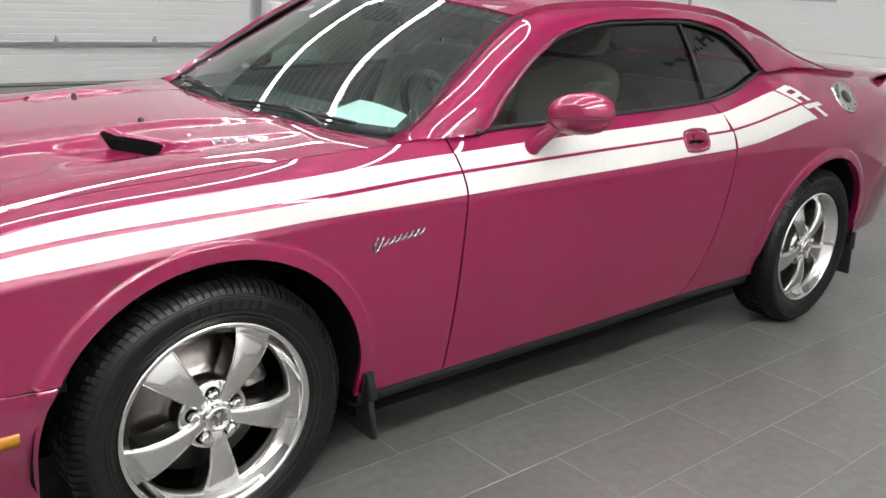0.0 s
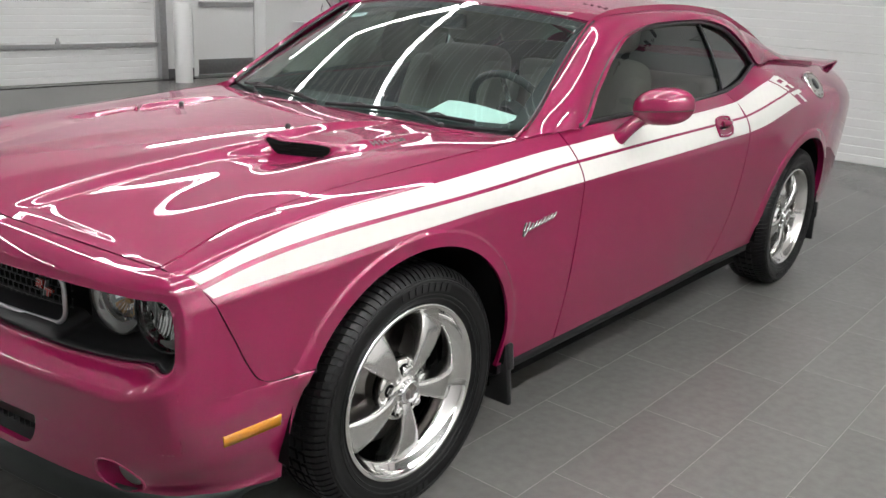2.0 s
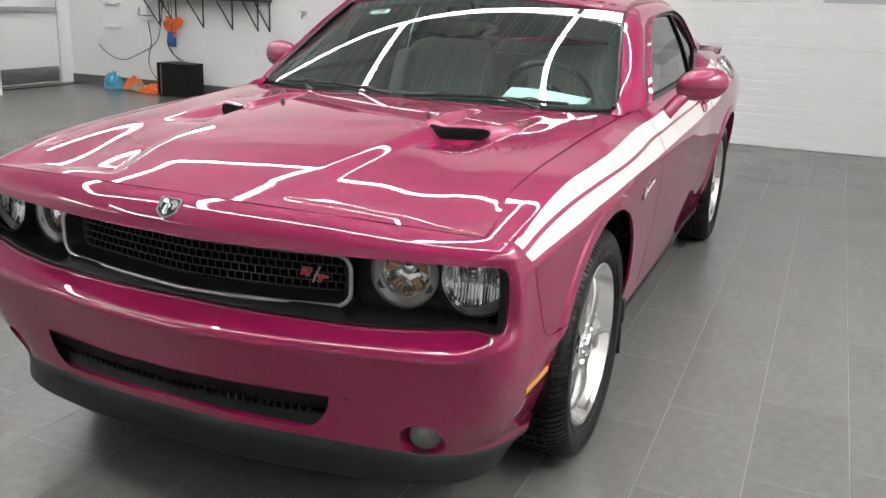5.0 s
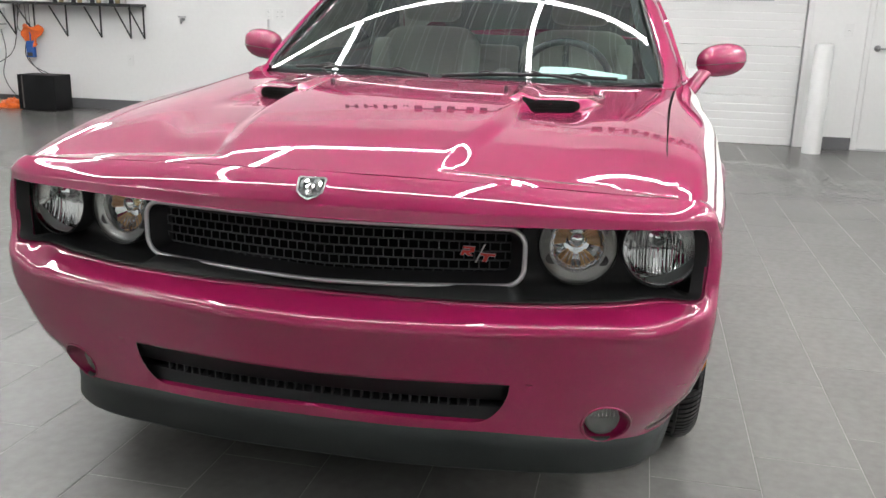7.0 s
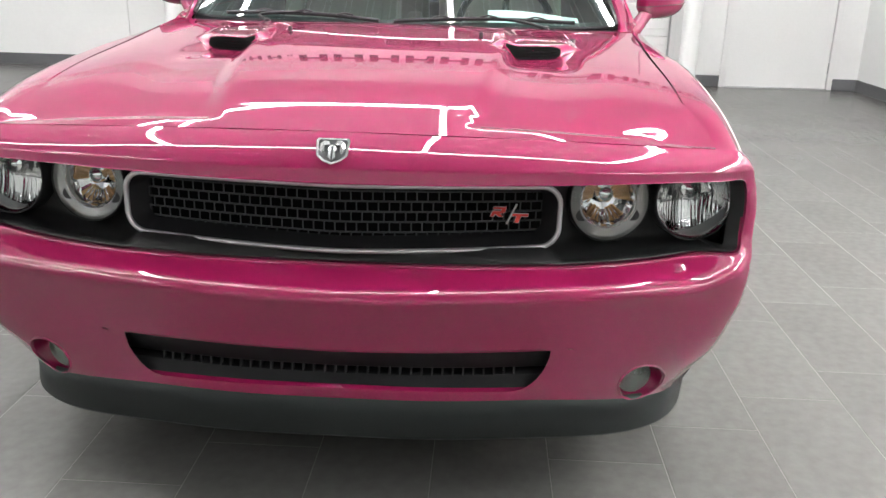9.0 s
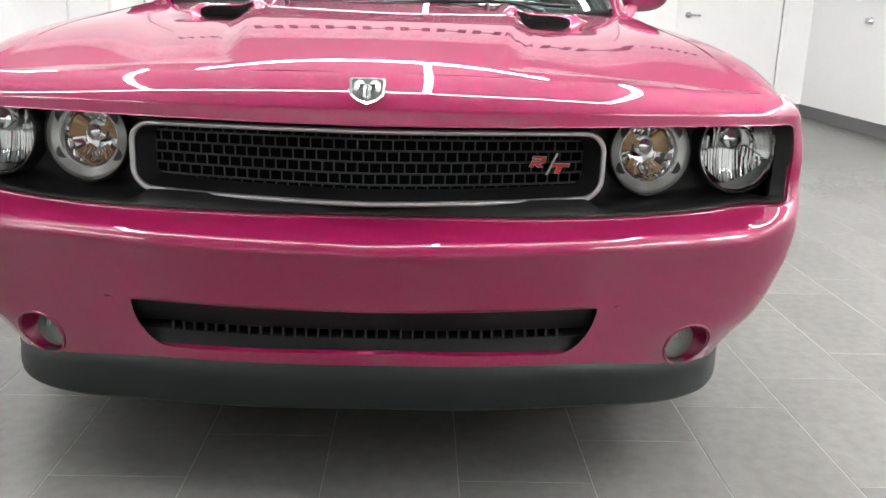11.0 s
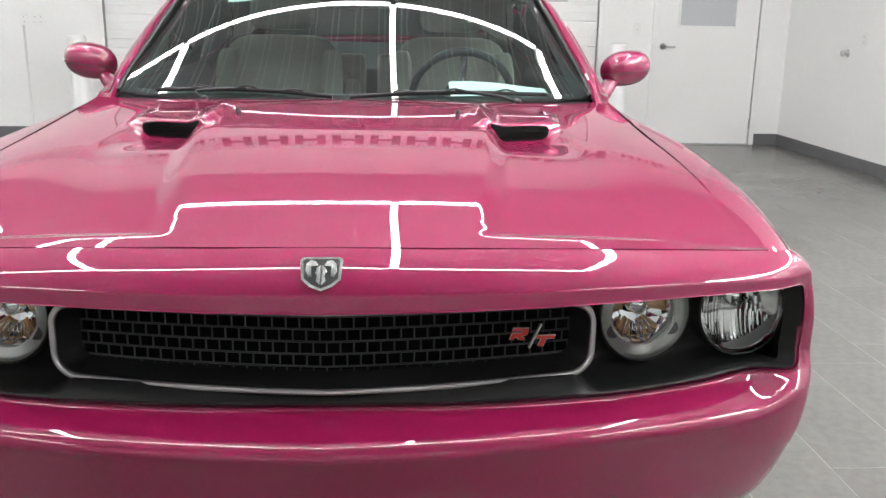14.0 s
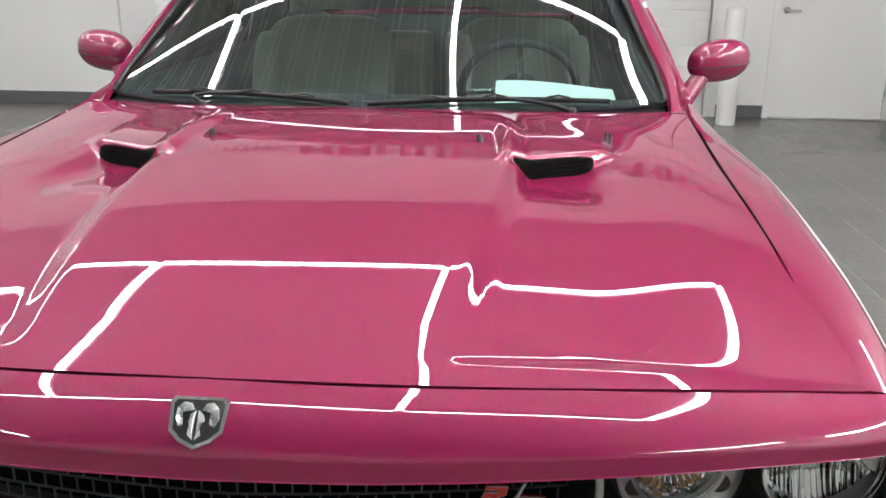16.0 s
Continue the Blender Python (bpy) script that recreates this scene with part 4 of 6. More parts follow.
# under the lower intake and beside it
rows = [[nose(q, float(LI_T(q)) + (float(LI_B(q)) - float(LI_T(q))) * v) for q in np.linspace(U_LI(0.442 - 0.1 * v), u_side(0.442 - 0.1 * v), 150)] for v in np.linspace(0, 1, 24)]
bump.grid(np.array(rows))
rows = [[nose(q, float(LI_B(q)) + (float(Z_BOT(q)) - float(LI_B(q))) * v) for q in np.linspace(0, u_side(0.3), 220)] for v in np.linspace(0, 1, 16)]
bump.grid(np.array(rows))
bump.grid(np.array([[inward(u_side(z), z, d) for d in (0.0, 0.012)] for z in np.linspace(0.262, 0.561, 24)]))
us = np.linspace(0, 0.44, 40)
bump.grid(np.array([[inward(q, float(LI_B(q)), 0), inward(q, float(LI_B(q)) + 0.004, 0.02)] for q in us]))
FOG_U = next(q for q in np.linspace(0.5, 1.1, 600) if nose(q, 0.337)[1] > 0.672)
FOG_C = np.array(nose(FOG_U, 0.337))
bump.f = [f for f in bump.f if math.hypot(np.mean([bump.v[i][1] for i in f]) - FOG_C[1], np.mean([bump.v[i][2] for i in f]) - FOG_C[2]) > 0.050]
front_bumper = part("front_bumper", welded(Build().add(bump.v, bump.f).both().mesh("front_bumper", PAINT)), car, "fuchsia front bumper and nose skin")

# black strip behind the joint of fender and bumper, as the gap's shade
zz = np.linspace(0.574, 0.845, 40)
seam = Build().grid(np.array([[(float(CUT(z)) + o, float(side_y(CUT(z), z)) - 0.012, z) for o in (-0.02, 0.025)] for z in zz]))
seam.grid(np.array([[(x, float(side_y(x, 0.57)) - 0.012, float(CUT_LOW(x)) + o) for o in (-0.02, 0.015)] for x in np.linspace(0.36, 0.56, 20)]))
sided("panel_seam", seam, DEEP)

# chin spoiler
rows = []
for q in np.linspace(0, u_side(0.3) - 0.02, 100):
    zb = float(Z_BOT(q))
    dz = float(curve((0, 0.096), (0.4, 0.098), (0.75, 0.090), (0.85, 0.083), (0.93, 0.077), (0.97, 0.068), (1.02, 0.034), (1.08, 0.010), (1.4, 0.006))(q))
    rows.append([tuple(np.array(nose(q, zb)) + np.array([plan(q)[2], plan(q)[3], 0]) * d + np.array([0, 0, dd])) for d, dd in
                 ((0.01, 0.003), (-0.001, 0.0), (0.003, -dz * 0.4), (0.0, -dz * 0.92), (0.005, -dz), (0.02, -dz * 1.01), (0.05, -dz * 0.9))])
chin = Build().grid(np.array(rows))
part("chin_spoiler", chin.both().mesh("chin_spoiler", CHIN), front_bumper, "dark grey plastic chin spoiler")

# lower intake: hollow black tray with a row of small openings
tray = Build()
rows = [[inward(q, zt, d if q < 0.46 or d > 0.01 else 0.012) for zt, d in ((float(LI_T(q)) + 0.004, -0.001), (float(LI_T(q)) - 0.012, 0.010), (0.394, 0.026), (0.391, 0.028), (0.390, 0.085), (0.375, 0.085), (0.374, 0.028), (0.371, 0.026), (float(LI_B(q)) + 0.004, 0.016), (float(LI_B(q)) - 0.004, 0.004))]
        for q in np.linspace(0, 0.55, 60)]
tray.grid(np.array(rows))
part("lower_intake", tray.both().mesh("lower_intake", BLACK), front_bumper, "black lower air intake")
for i in range(-17, 18):
    q = abs(i) * 0.0235
    x, y, z = inward(q, 0.383, 0.032)
    y = y if i >= 0 else -y
    part("intake_bar", Build().box(x - 0.012, x + 0.004, y - 0.0018, y + 0.0018, 0.373, 0.392).mesh("intake_bar", SPLIT, False), front_bumper)

# lamp panel: black back wall of the opening
rows = []
for q in np.linspace(0, U_END + 0.01, 230):
    x, y, nx, ny = (float(i) for i in plan(q))
    dd = float(curve((0, 0.205), (0.478, 0.205), (0.49, 0.185), (0.62, 0.185), (0.78, 0.164), (1.4, 0.16))(q))
    zs = Z_SHELF(q)
    sk = np.array(bevelled(min(q, U_END), shelf_at(min(q, U_END))))
    d0 = float((sk[0] - x) * nx + (sk[1] - y) * ny)
    low_ = float(curve((0, 0.635), (0.45, 0.645), (0.5, zs + 0.004), (1.4, zs + 0.004))(q)) if q < 0.5 else zs + 0.004
    rows.append([(x + nx * d, min(y + ny * d, 0.872), z) for d, z in ((d0 + 0.014, 0.610), (d0 + 0.010, zs - 0.003), (d0 + 0.016, zs + 0.004), (d0 + 0.034, low_), (dd, low_ + 0.010),
                 *((dd, q_) for q_ in np.linspace(max(0.662, low_ + 0.02), 0.776, 22)), (0.11, 0.788 if q < 0.49 else 0.815), (0.075, 0.83))])
panel = Build().grid(np.array(rows), flip=True)
LAMPS = ((0.578, 0.732, 0.0885), (0.763, 0.740, 0.0875))


def near_lamp(face):
    c = np.mean([panel.v[i] for i in face], axis=0)
    return c[2] > 0.668 and any(math.hypot(c[1] - ly, c[2] - lz) < lr - 0.003 for ly, lz, lr in LAMPS)


panel.f = [f for f in panel.f if not near_lamp(f)]
liner = Build()
for edge_at in (lip_at, shelf_at):
    liner.grid(np.array([[inward(q, edge_at(q) + (0.715 - edge_at(q)) * 0.05 * k_, d) for k_, d in ((0.4, 0.0045), (0.7, 0.02), (1, 0.036))] for q in inside[66:]]), flip=edge_at is lip_at)
for half_ in (liner, liner.mirrored()):
    part("lamp_surround", welded(half_.mesh("lamp_surround", SATIN)), front_bumper)
part("lamp_backing", Build().box(0.50, 0.600, -0.862, 0.862, 0.60, 0.83).mesh("lamp_backing", SATIN, False), front_bumper)
for y0, y1 in ((0.844, 0.866), (-0.866, -0.844)):
    part("lamp_end_filler", Build().box(0.585, 0.648, y0, y1, 0.60, 0.80, 0.006).mesh("lamp_end_filler", SATIN, False), front_bumper)
part("lamp_panel", panel.both().mesh("lamp_panel", SATIN), front_bumper, "satin black panel behind the lamps and grille")

# ---- wheels ----
def build_wheel(sgn, x):
    """Five-spoke alloy wheel with its tyre; the outer face looks to sgn * y."""
    o = np.array([x, 0, HUB_Z])
    ax = (0, sgn, 0)
    P = lambda a, r, d: (x + r * math.cos(a), sgn * d, HUB_Z + r * math.sin(a))      # d: distance out from the car's middle
    # tyre: rounded sidewalls and a crowned tread, in tread blocks
    prof = [(0.715, 0.262), (0.702, 0.285), (0.698, 0.315), (0.706, 0.342), (0.722, 0.356), (0.735, 0.3615)]
    prof = [(d, r - (0.006 if r > 0.35 else 0.0)) for d, r in prof]
    prof += [(0.76, 0.3575), (0.85, 0.3575), (0.880, 0.3555), (0.894, 0.350), (0.906, 0.341), (0.9135, 0.331), (0.9155, 0.326), (0.9175, 0.322), (0.9175, 0.316), (0.916, 0.312), (0.917, 0.300), (0.913, 0.288), (0.909, 0.279), (0.908, 0.276), (0.905, 0.272), (0.899, 0.262), (0.895, 0.256)]
    b = Build().lathe(prof, o, ax, 96)
    wheel = part("wheel", Build().lathe([(0.72, 0.250), (0.735, 0.236), (0.80, 0.222), (0.835, 0.214), (0.852, 0.2135), (0.862, 0.216), (0.868, 0.222), (0.880, 0.233), (0.893, 0.240), (0.901, 0.2435), (0.9045, 0.247), (0.906, 0.252), (0.905, 0.2565), (0.900, 0.2595), (0.892, 0.259)], o, ax, 96).mesh("wheel", CHROME), car, "polished five-spoke alloy wheel")
    tyre = part("tyre", b.mesh("tyre", RUBBER), wheel, "black road tyre with a ribbed tread")
    # shoulder blocks: short bars across the edge of the tread
    blocks = Build()
    N = 110
    pitch = 2 * math.pi / N
    for i in range(N):
        a0 = pitch * i
        a1 = a0 + 0.70 * pitch
        for rows_ in (((0.858, 0.3645), (0.880, 0.3632), (0.895, 0.3572), (0.907, 0.3470), (0.9145, 0.336)), ((0.753, 0.3642), (0.735, 0.3632), (0.72, 0.3572), (0.708, 0.3475))):
            g = np.array([[P(a + 0.5 * pitch * (d - 0.86) / 0.05, r, d) for d, r in rows_] for a in (a0, a1)])
            gi = np.array([[P(a + 0.5 * pitch * (d - 0.86) / 0.05, r - 0.008, d - 0.002 * (d > 0.9)) for d, r in rows_] for a in (a0, a1)])
            blocks.grid(g)
            for e in (0, 1):
                blocks.grid(np.stack([g[e], gi[e]]))
            blocks.grid(np.stack([g[:, 0], gi[:, 0]]))
        for d0, d1 in ((0.7675, 0.7865), (0.7955, 0.8215), (0.8305, 0.8505)):
            sh = 0.35 * pitch * (i % 2)
            ring_ = [P(a0 + sh, 0.3645, d0), P(a0 + sh, 0.3645, d1), P(a1 + sh, 0.3645, d1), P(a1 + sh, 0.3645, d0)]
            low_ring = [P(a0 + sh, 0.357, d0), P(a0 + sh, 0.357, d1), P(a1 + sh, 0.357, d1), P(a1 + sh, 0.357, d0)]
            blocks.add(ring_ + low_ring, [(0, 1, 2, 3), (0, 4, 5, 1), (1, 5, 6, 2), (2, 6, 7, 3), (3, 7, 4, 0)])
    tagged(part("tread_pattern", blocks.mesh("tread_pattern", RUBBER, False), wheel), kind="stuff")
    # raised plain bars where the sidewall lettering stands
    let = Build()
    for base, n, stp in ((0.62 * math.pi, 8, -0.085), (-0.42 * math.pi, 6, -0.085)):
        for i in range(n):
            a = base + i * stp
            let.add([P(a + q * 0.028, r, 0.9192) for q, r in ((-1, 0.298), (1, 0.298), (1, 0.322), (-1, 0.322))] + [P(a + q * 0.028, r, 0.912) for q, r in ((-1, 0.298), (1, 0.298), (1, 0.322), (-1, 0.322))],
                    [(0, 1, 2, 3), (4, 5, 1, 0), (5, 6, 2, 1), (6, 7, 3, 2), (7, 4, 0, 3)])
    tagged(part("sidewall_relief", let.mesh("sidewall_relief", RELIEF, False), wheel), kind="stuff")
    # moulded rings on the sidewall
    for r_, d_ in ((0.3345, 0.9125), (0.3285, 0.9165), (0.2865, 0.9135), (0.2745, 0.9075)):
        part("sidewall_ring", Build().tube([P(a, r_, d_) for a in np.linspace(0, 2 * math.pi, 96, endpoint=False)], 0.0019, 6, closed=True).mesh("sidewall_ring", RELIEF), tyre)
    # back of the rim, brake disc and caliper
    part("rim_barrel", Build().lathe([(0.72, 0.235), (0.78, 0.222), (0.84, 0.222)], o, ax, 64).mesh("rim_barrel", SATINALLOY), wheel)
    part("brake_disc", Build().lathe([(0.762, 0.07), (0.762, 0.186), (0.785, 0.186), (0.785, 0.112), (0.80, 0.100), (0.812, 0.085), (0.812, 0.01)], o, ax, 64).mesh("brake_disc", STEEL), wheel, "bare steel brake disc")
    cal = Build()
    cal.grid(np.array([[P(t, r, d) for r, d in ((0.185, 0.75), (0.188, 0.80), (0.175, 0.815), (0.125, 0.815), (0.118, 0.80))] for t in np.linspace(2.05, 2.95, 14)]))
    for t in (2.28, 2.72):
        cal.lathe([(0.80, 0.022), (0.822, 0.022), (0.825, 0.015), (0.825, 0.001)], (x + 0.152 * math.cos(t), 0, HUB_Z + 0.152 * math.sin(t)), ax, 16)
    part("brake_caliper", cal.mesh("brake_caliper", STEEL), wheel, "grey cast brake caliper")
    part("hub_back", Build().lathe([(0.72, 0.24), (0.724, 0.05)], o, ax, 48).mesh("hub_back", DEEP), wheel)
    # spokes: narrow at the hub, flaring at the rim, with a broad crowned face
    rot = 2.12 if x > -1 else 2.24
    half = curve((0.036, 0.0165), (0.06, 0.0185), (0.085, 0.0225), (0.13, 0.031), (0.175, 0.041), (0.20, 0.047), (0.226, 0.053))
    out = curve((0.036, 0.874), (0.06, 0.881), (0.085, 0.886), (0.13, 0.889), (0.175, 0.884), (0.20, 0.876), (0.226, 0.862))
    for i in range(5):
        a = rot + 2 * math.pi * i / 5
        g = []
        for r in np.linspace(0.036, 0.226, 24):
            h, d = float(half(r)), float(out(r))
            row = []
            for q, dd in ((-1.10, -0.070), (-1.06, -0.026), (-1.0, -0.009), (-0.95, -0.003), (-0.90, -0.0012), (-0.5, 0.0006), (0, 0.0012), (0.5, 0.0006), (0.90, -0.0012), (0.95, -0.003), (1.0, -0.009), (1.06, -0.026), (1.10, -0.070)):
                px, pz = r * math.cos(a) - q * h * math.sin(a), r * math.sin(a) + q * h * math.cos(a)
                row.append((x + px, sgn * (d + dd), HUB_Z + pz))
            g.append(row)
        part("spoke", Build().grid(np.array(g), flip=sgn < 0).mesh("spoke", SATINALLOY), wheel)
        # polished edges of each spoke
        for e in (-1.0, 1.0):
            line = []
            for r in np.linspace(0.045, 0.224, 18):
                h = float(half(r))
                line.append((x + r * math.cos(a) - e * h * math.sin(a), sgn * (float(out(r)) - 0.007), HUB_Z + r * math.sin(a) + e * h * math.cos(a)))
            part("spoke_edge", Build().tube(line, 0.0026, 6).mesh("spoke_edge", CHROME), wheel)
        an = a + math.pi / 5
        nut_at = (x + 0.061 * math.cos(an), 0, HUB_Z + 0.061 * math.sin(an))
        # flat black disc round the nut paints the shade of its recess
        part("nut_recess", Build().lathe([(0.8665, 0.0195), (0.8688, 0.0190), (0.8688, 0.001)], nut_at, ax, 20).mesh("nut_recess", DEEP), wheel)
        part("lug_nut", Build().lathe([(0.860, 0.0150), (0.880, 0.0150), (0.886, 0.0125), (0.889, 0.008), (0.890, 0.0005)], nut_at, ax, 6).mesh("lug_nut", BRIGHT, False), wheel)
    part("hub", Build().lathe([(0.80, 0.094), (0.856, 0.094), (0.864, 0.091), (0.8675, 0.085), (0.868, 0.048), (0.876, 0.043), (0.880, 0.034)], o, ax, 48).mesh("hub", CHROME), wheel)
    cap = Build().lathe([(0.865, 0.036), (0.890, 0.036), (0.897, 0.032), (0.898, 0.027), (0.8955, 0.026), (0.8955, 0.0005)], o, ax, 40)
    part("centre_cap", cap.mesh("centre_cap", BRIGHT), wheel, "chrome centre cap")
    crest = Build()
    for q in (-1, 1):
        crest.prism([(x + q * u_, sgn * 0.8955, HUB_Z + v_) for u_, v_ in ((0.002, 0.004), (0.012, 0.016), (0.020, 0.010), (0.017, -0.003), (0.011, 0.002), (0.007, -0.018), (0.002, -0.018))], (0, sgn * 0.002, 0))
    part("cap_crest", crest.mesh("cap_crest", STEEL, False), wheel)
    return wheel


for x in (0.0, AXLE_R):
    for sgn in (1, -1):
        build_wheel(sgn, x)
# mud flaps behind the wheels
for x in (-0.475, AXLE_R - 0.475):
    for sgn in (1, -1):
        b = Build().box(x - 0.009, x + 0.012, 0.50, 0.896, 0.148, 0.375, 0.007).box(x - 0.02, x + 0.010, 0.66, 0.902, 0.28, 0.375, 0.007)
        if sgn < 0:
            b = b.mirrored()
        b.v = [(px - 0.16 * (0.26 - pz), py, pz) for px, py, pz in b.v]
        part("mud_flap", b.mesh("mud_flap", SATIN), car, "black moulded mud flap")

# ---- grille, lamps and badges ----
def ring_points(hw, z0, z1, r, n=12, sag=0.012):
    """A rounded frame in the grille's plane: list of (y, z)."""
    out = []
    for cy, cz, a0 in ((hw - r, z1 - r, 0), (-hw + r, z1 - r, 90), (-hw + r, z0 + r, 180), (hw - r, z0 + r, 270)):
        for a in np.linspace(a0, a0 + 90, n):
            out.append((cy + r * math.cos(radians(a)), cz + r * math.sin(radians(a))))
    dense = []
    for i in range(len(out)):
        p, q = out[i], out[(i + 1) % len(out)]
        k_ = 1 if i % n != n - 1 else (30, 3)[(i // n) % 2]
        for j in range(k_):
            dense.append((p[0] + (q[0] - p[0]) * j / k_, p[1] + (q[1] - p[1]) * j / k_))
    return [(y, z - (sag * (1 - (y / hw) ** 2) if z < (z0 + z1) / 2 else 0)) for y, z in dense]


GX = lambda y: 0.802 - 0.030 * abs(y) / 0.46 - 0.028 * (y / 0.46) ** 2       # bow of the grille in plan
grille = part("grille", Build().tube([(GX(y) + 0.006, y, z) for y, z in ring_points(0.466, 0.646, 0.776, 0.040)], 0.0058, 8, closed=True).mesh("grille", FRAMEGREY), car, "black honeycomb grille in a bright frame")
outer, inner_ = ring_points(0.460, 0.652, 0.770, 0.036), ring_points(0.430, 0.668, 0.766, 0.024)
g = np.array([[(GX(y) + 0.004, y, z) for y, z in outer], [(GX(y) - 0.035, y, z) for y, z in inner_]])
part("grille_funnel", Build().grid(g, closed_v=True).mesh("grille_funnel", BLACK), grille)
back = Build()
ys = np.linspace(-0.44, 0.44, 30)
back.grid(np.array([[(GX(y) - 0.075, y, 0.64), (GX(y) - 0.075, y, 0.785)] for y in ys]))
part("grille_back", back.mesh("grille_back", DEEP), grille)
ROWS_Z = [0.651, 0.672, 0.693, 0.714, 0.735, 0.756, 0.772]
for z in ROWS_Z[1:-1]:
    b = Build()
    pts = [(GX(y) - 0.036, y, z - 0.010 * (1 - (y / 0.44) ** 2) * (0.77 - z) / 0.12) for y in np.linspace(-0.435, 0.435, 41)]
    part("grille_bar", b.tube(pts, 0.0021, 4).mesh("grille_bar", MESHGREY), grille)
posts = Build()
for r, (z0, z1) in enumerate(zip(ROWS_Z[:-1], ROWS_Z[1:])):
    for i in range(-19, 20):
        y = (i + (0.5 if r % 2 else 0.0)) * 0.0232
        if abs(y) > 0.435:
            continue
        sag0, sag1 = (0.010 * (1 - (y / 0.44) ** 2) * (0.77 - q) / 0.12 for q in (z0, z1))
        posts.tube([(GX(y) - 0.036, y, z0 - sag0), (GX(y) - 0.036, y, z1 - sag1)], 0.0017, 4)
tagged(part("grille_post", posts.mesh("grille_post", MESHGREY, False), grille), kind="stuff")

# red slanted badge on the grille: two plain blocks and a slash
BX = GX(0.36) - 0.022
badge = part("grille_badge", Build().prism([(BX, y, z) for y, z in ((0.353, 0.690), (0.3565, 0.690), (0.376, 0.733), (0.3725, 0.733))], (0.008, 0, 0)).mesh("grille_badge", FRAMEGREY, False), car, "red slanted badge with a bright slash")
P2 = lambda pts: [(BX + 0.001, 0.36 + (y - 0.36) * 0.88, 0.711 + (z - 0.711) * 0.82) for y, z in pts]
for name, shape in (("badge_block", ((0.313, 0.704), (0.322, 0.704), (0.3245, 0.711), (0.333, 0.704), (0.345, 0.704), (0.337, 0.712), (0.349, 0.716), (0.352, 0.730), (0.321, 0.730), (0.319, 0.724), (0.340, 0.724), (0.338, 0.719), (0.319, 0.719))),
                    ("badge_block", ((0.371, 0.690), (0.382, 0.690), (0.388, 0.707), (0.404, 0.707), (0.406, 0.714), (0.366, 0.714), (0.364, 0.707), (0.377, 0.707)))):
    part(name, Build().prism(P2(shape), (0.007, 0, 0)).mesh(name, RED, False), badge)
    part("badge_edge", Build().tube(P2(shape), 0.0012, 4, closed=True).shift(Matrix.Translation((0.006, 0, 0))).mesh("badge_edge", FRAMEGREY), badge)

# chrome shield on the nose, with a plain relief
n0, n1 = np.array(nose(0.0, 0.838)), np.array(nose(0.0, 0.872))
upv = Vector(n1 - n0).normalized()
outv = Vector((upv.z, 0, -upv.x))
def on_shield(y, h, d):
    return tuple(Vector((n0 + n1) / 2) + Vector((0, y, 0)) + upv * h + outv * d)
sh = [(-0.030, 0.026), (0.030, 0.026), (0.034, 0.021), (0.031, -0.014), (0.018, -0.026), (0.0, -0.034), (-0.018, -0.026), (-0.031, -0.014), (-0.034, 0.021)]
shield = part("shield_badge", Build().prism([on_shield(y, h, -0.006) for y, h in sh], outv * 0.012).mesh("shield_badge", BRIGHT, False), car, "chrome shield badge with plain relief on the nose")
part("shield_field", Build().prism([on_shield(y * 0.86, h * 0.86, 0.0062) for y, h in sh], outv * 0.0006).mesh("shield_field", TRIM, False), shield)
for q in (-1, 1):
    horn = [(0.003, 0.010), (0.008, 0.019), (0.017, 0.021), (0.025, 0.013), (0.026, 0.000), (0.021, -0.010), (0.015, -0.008), (0.019, 0.000), (0.019, 0.008), (0.013, 0.013), (0.009, 0.008)]
    face = [(0.0005, 0.012), (0.008, 0.006), (0.011, -0.002), (0.006, -0.012), (0.008, -0.020), (0.0005, -0.027)]
    for outline, top in ((horn, 0.0048), (face, 0.0062)):
        my, mh = np.mean(outline, axis=0)
        rows_ = [[on_shield(q * (my + (y - my) * k_), mh + (h - mh) * k_, d) for y, h in outline] for k_, d in ((1.0, 0.0062), (0.88, 0.0062 + 0.6 * top), (0.45, 0.0062 + top), (0.02, 0.0058 + 1.1 * top))]
        part("shield_relief", facing(Build().grid(np.array(rows_), closed_v=True), outv).mesh("shield_relief", BRIGHT, False), shield)


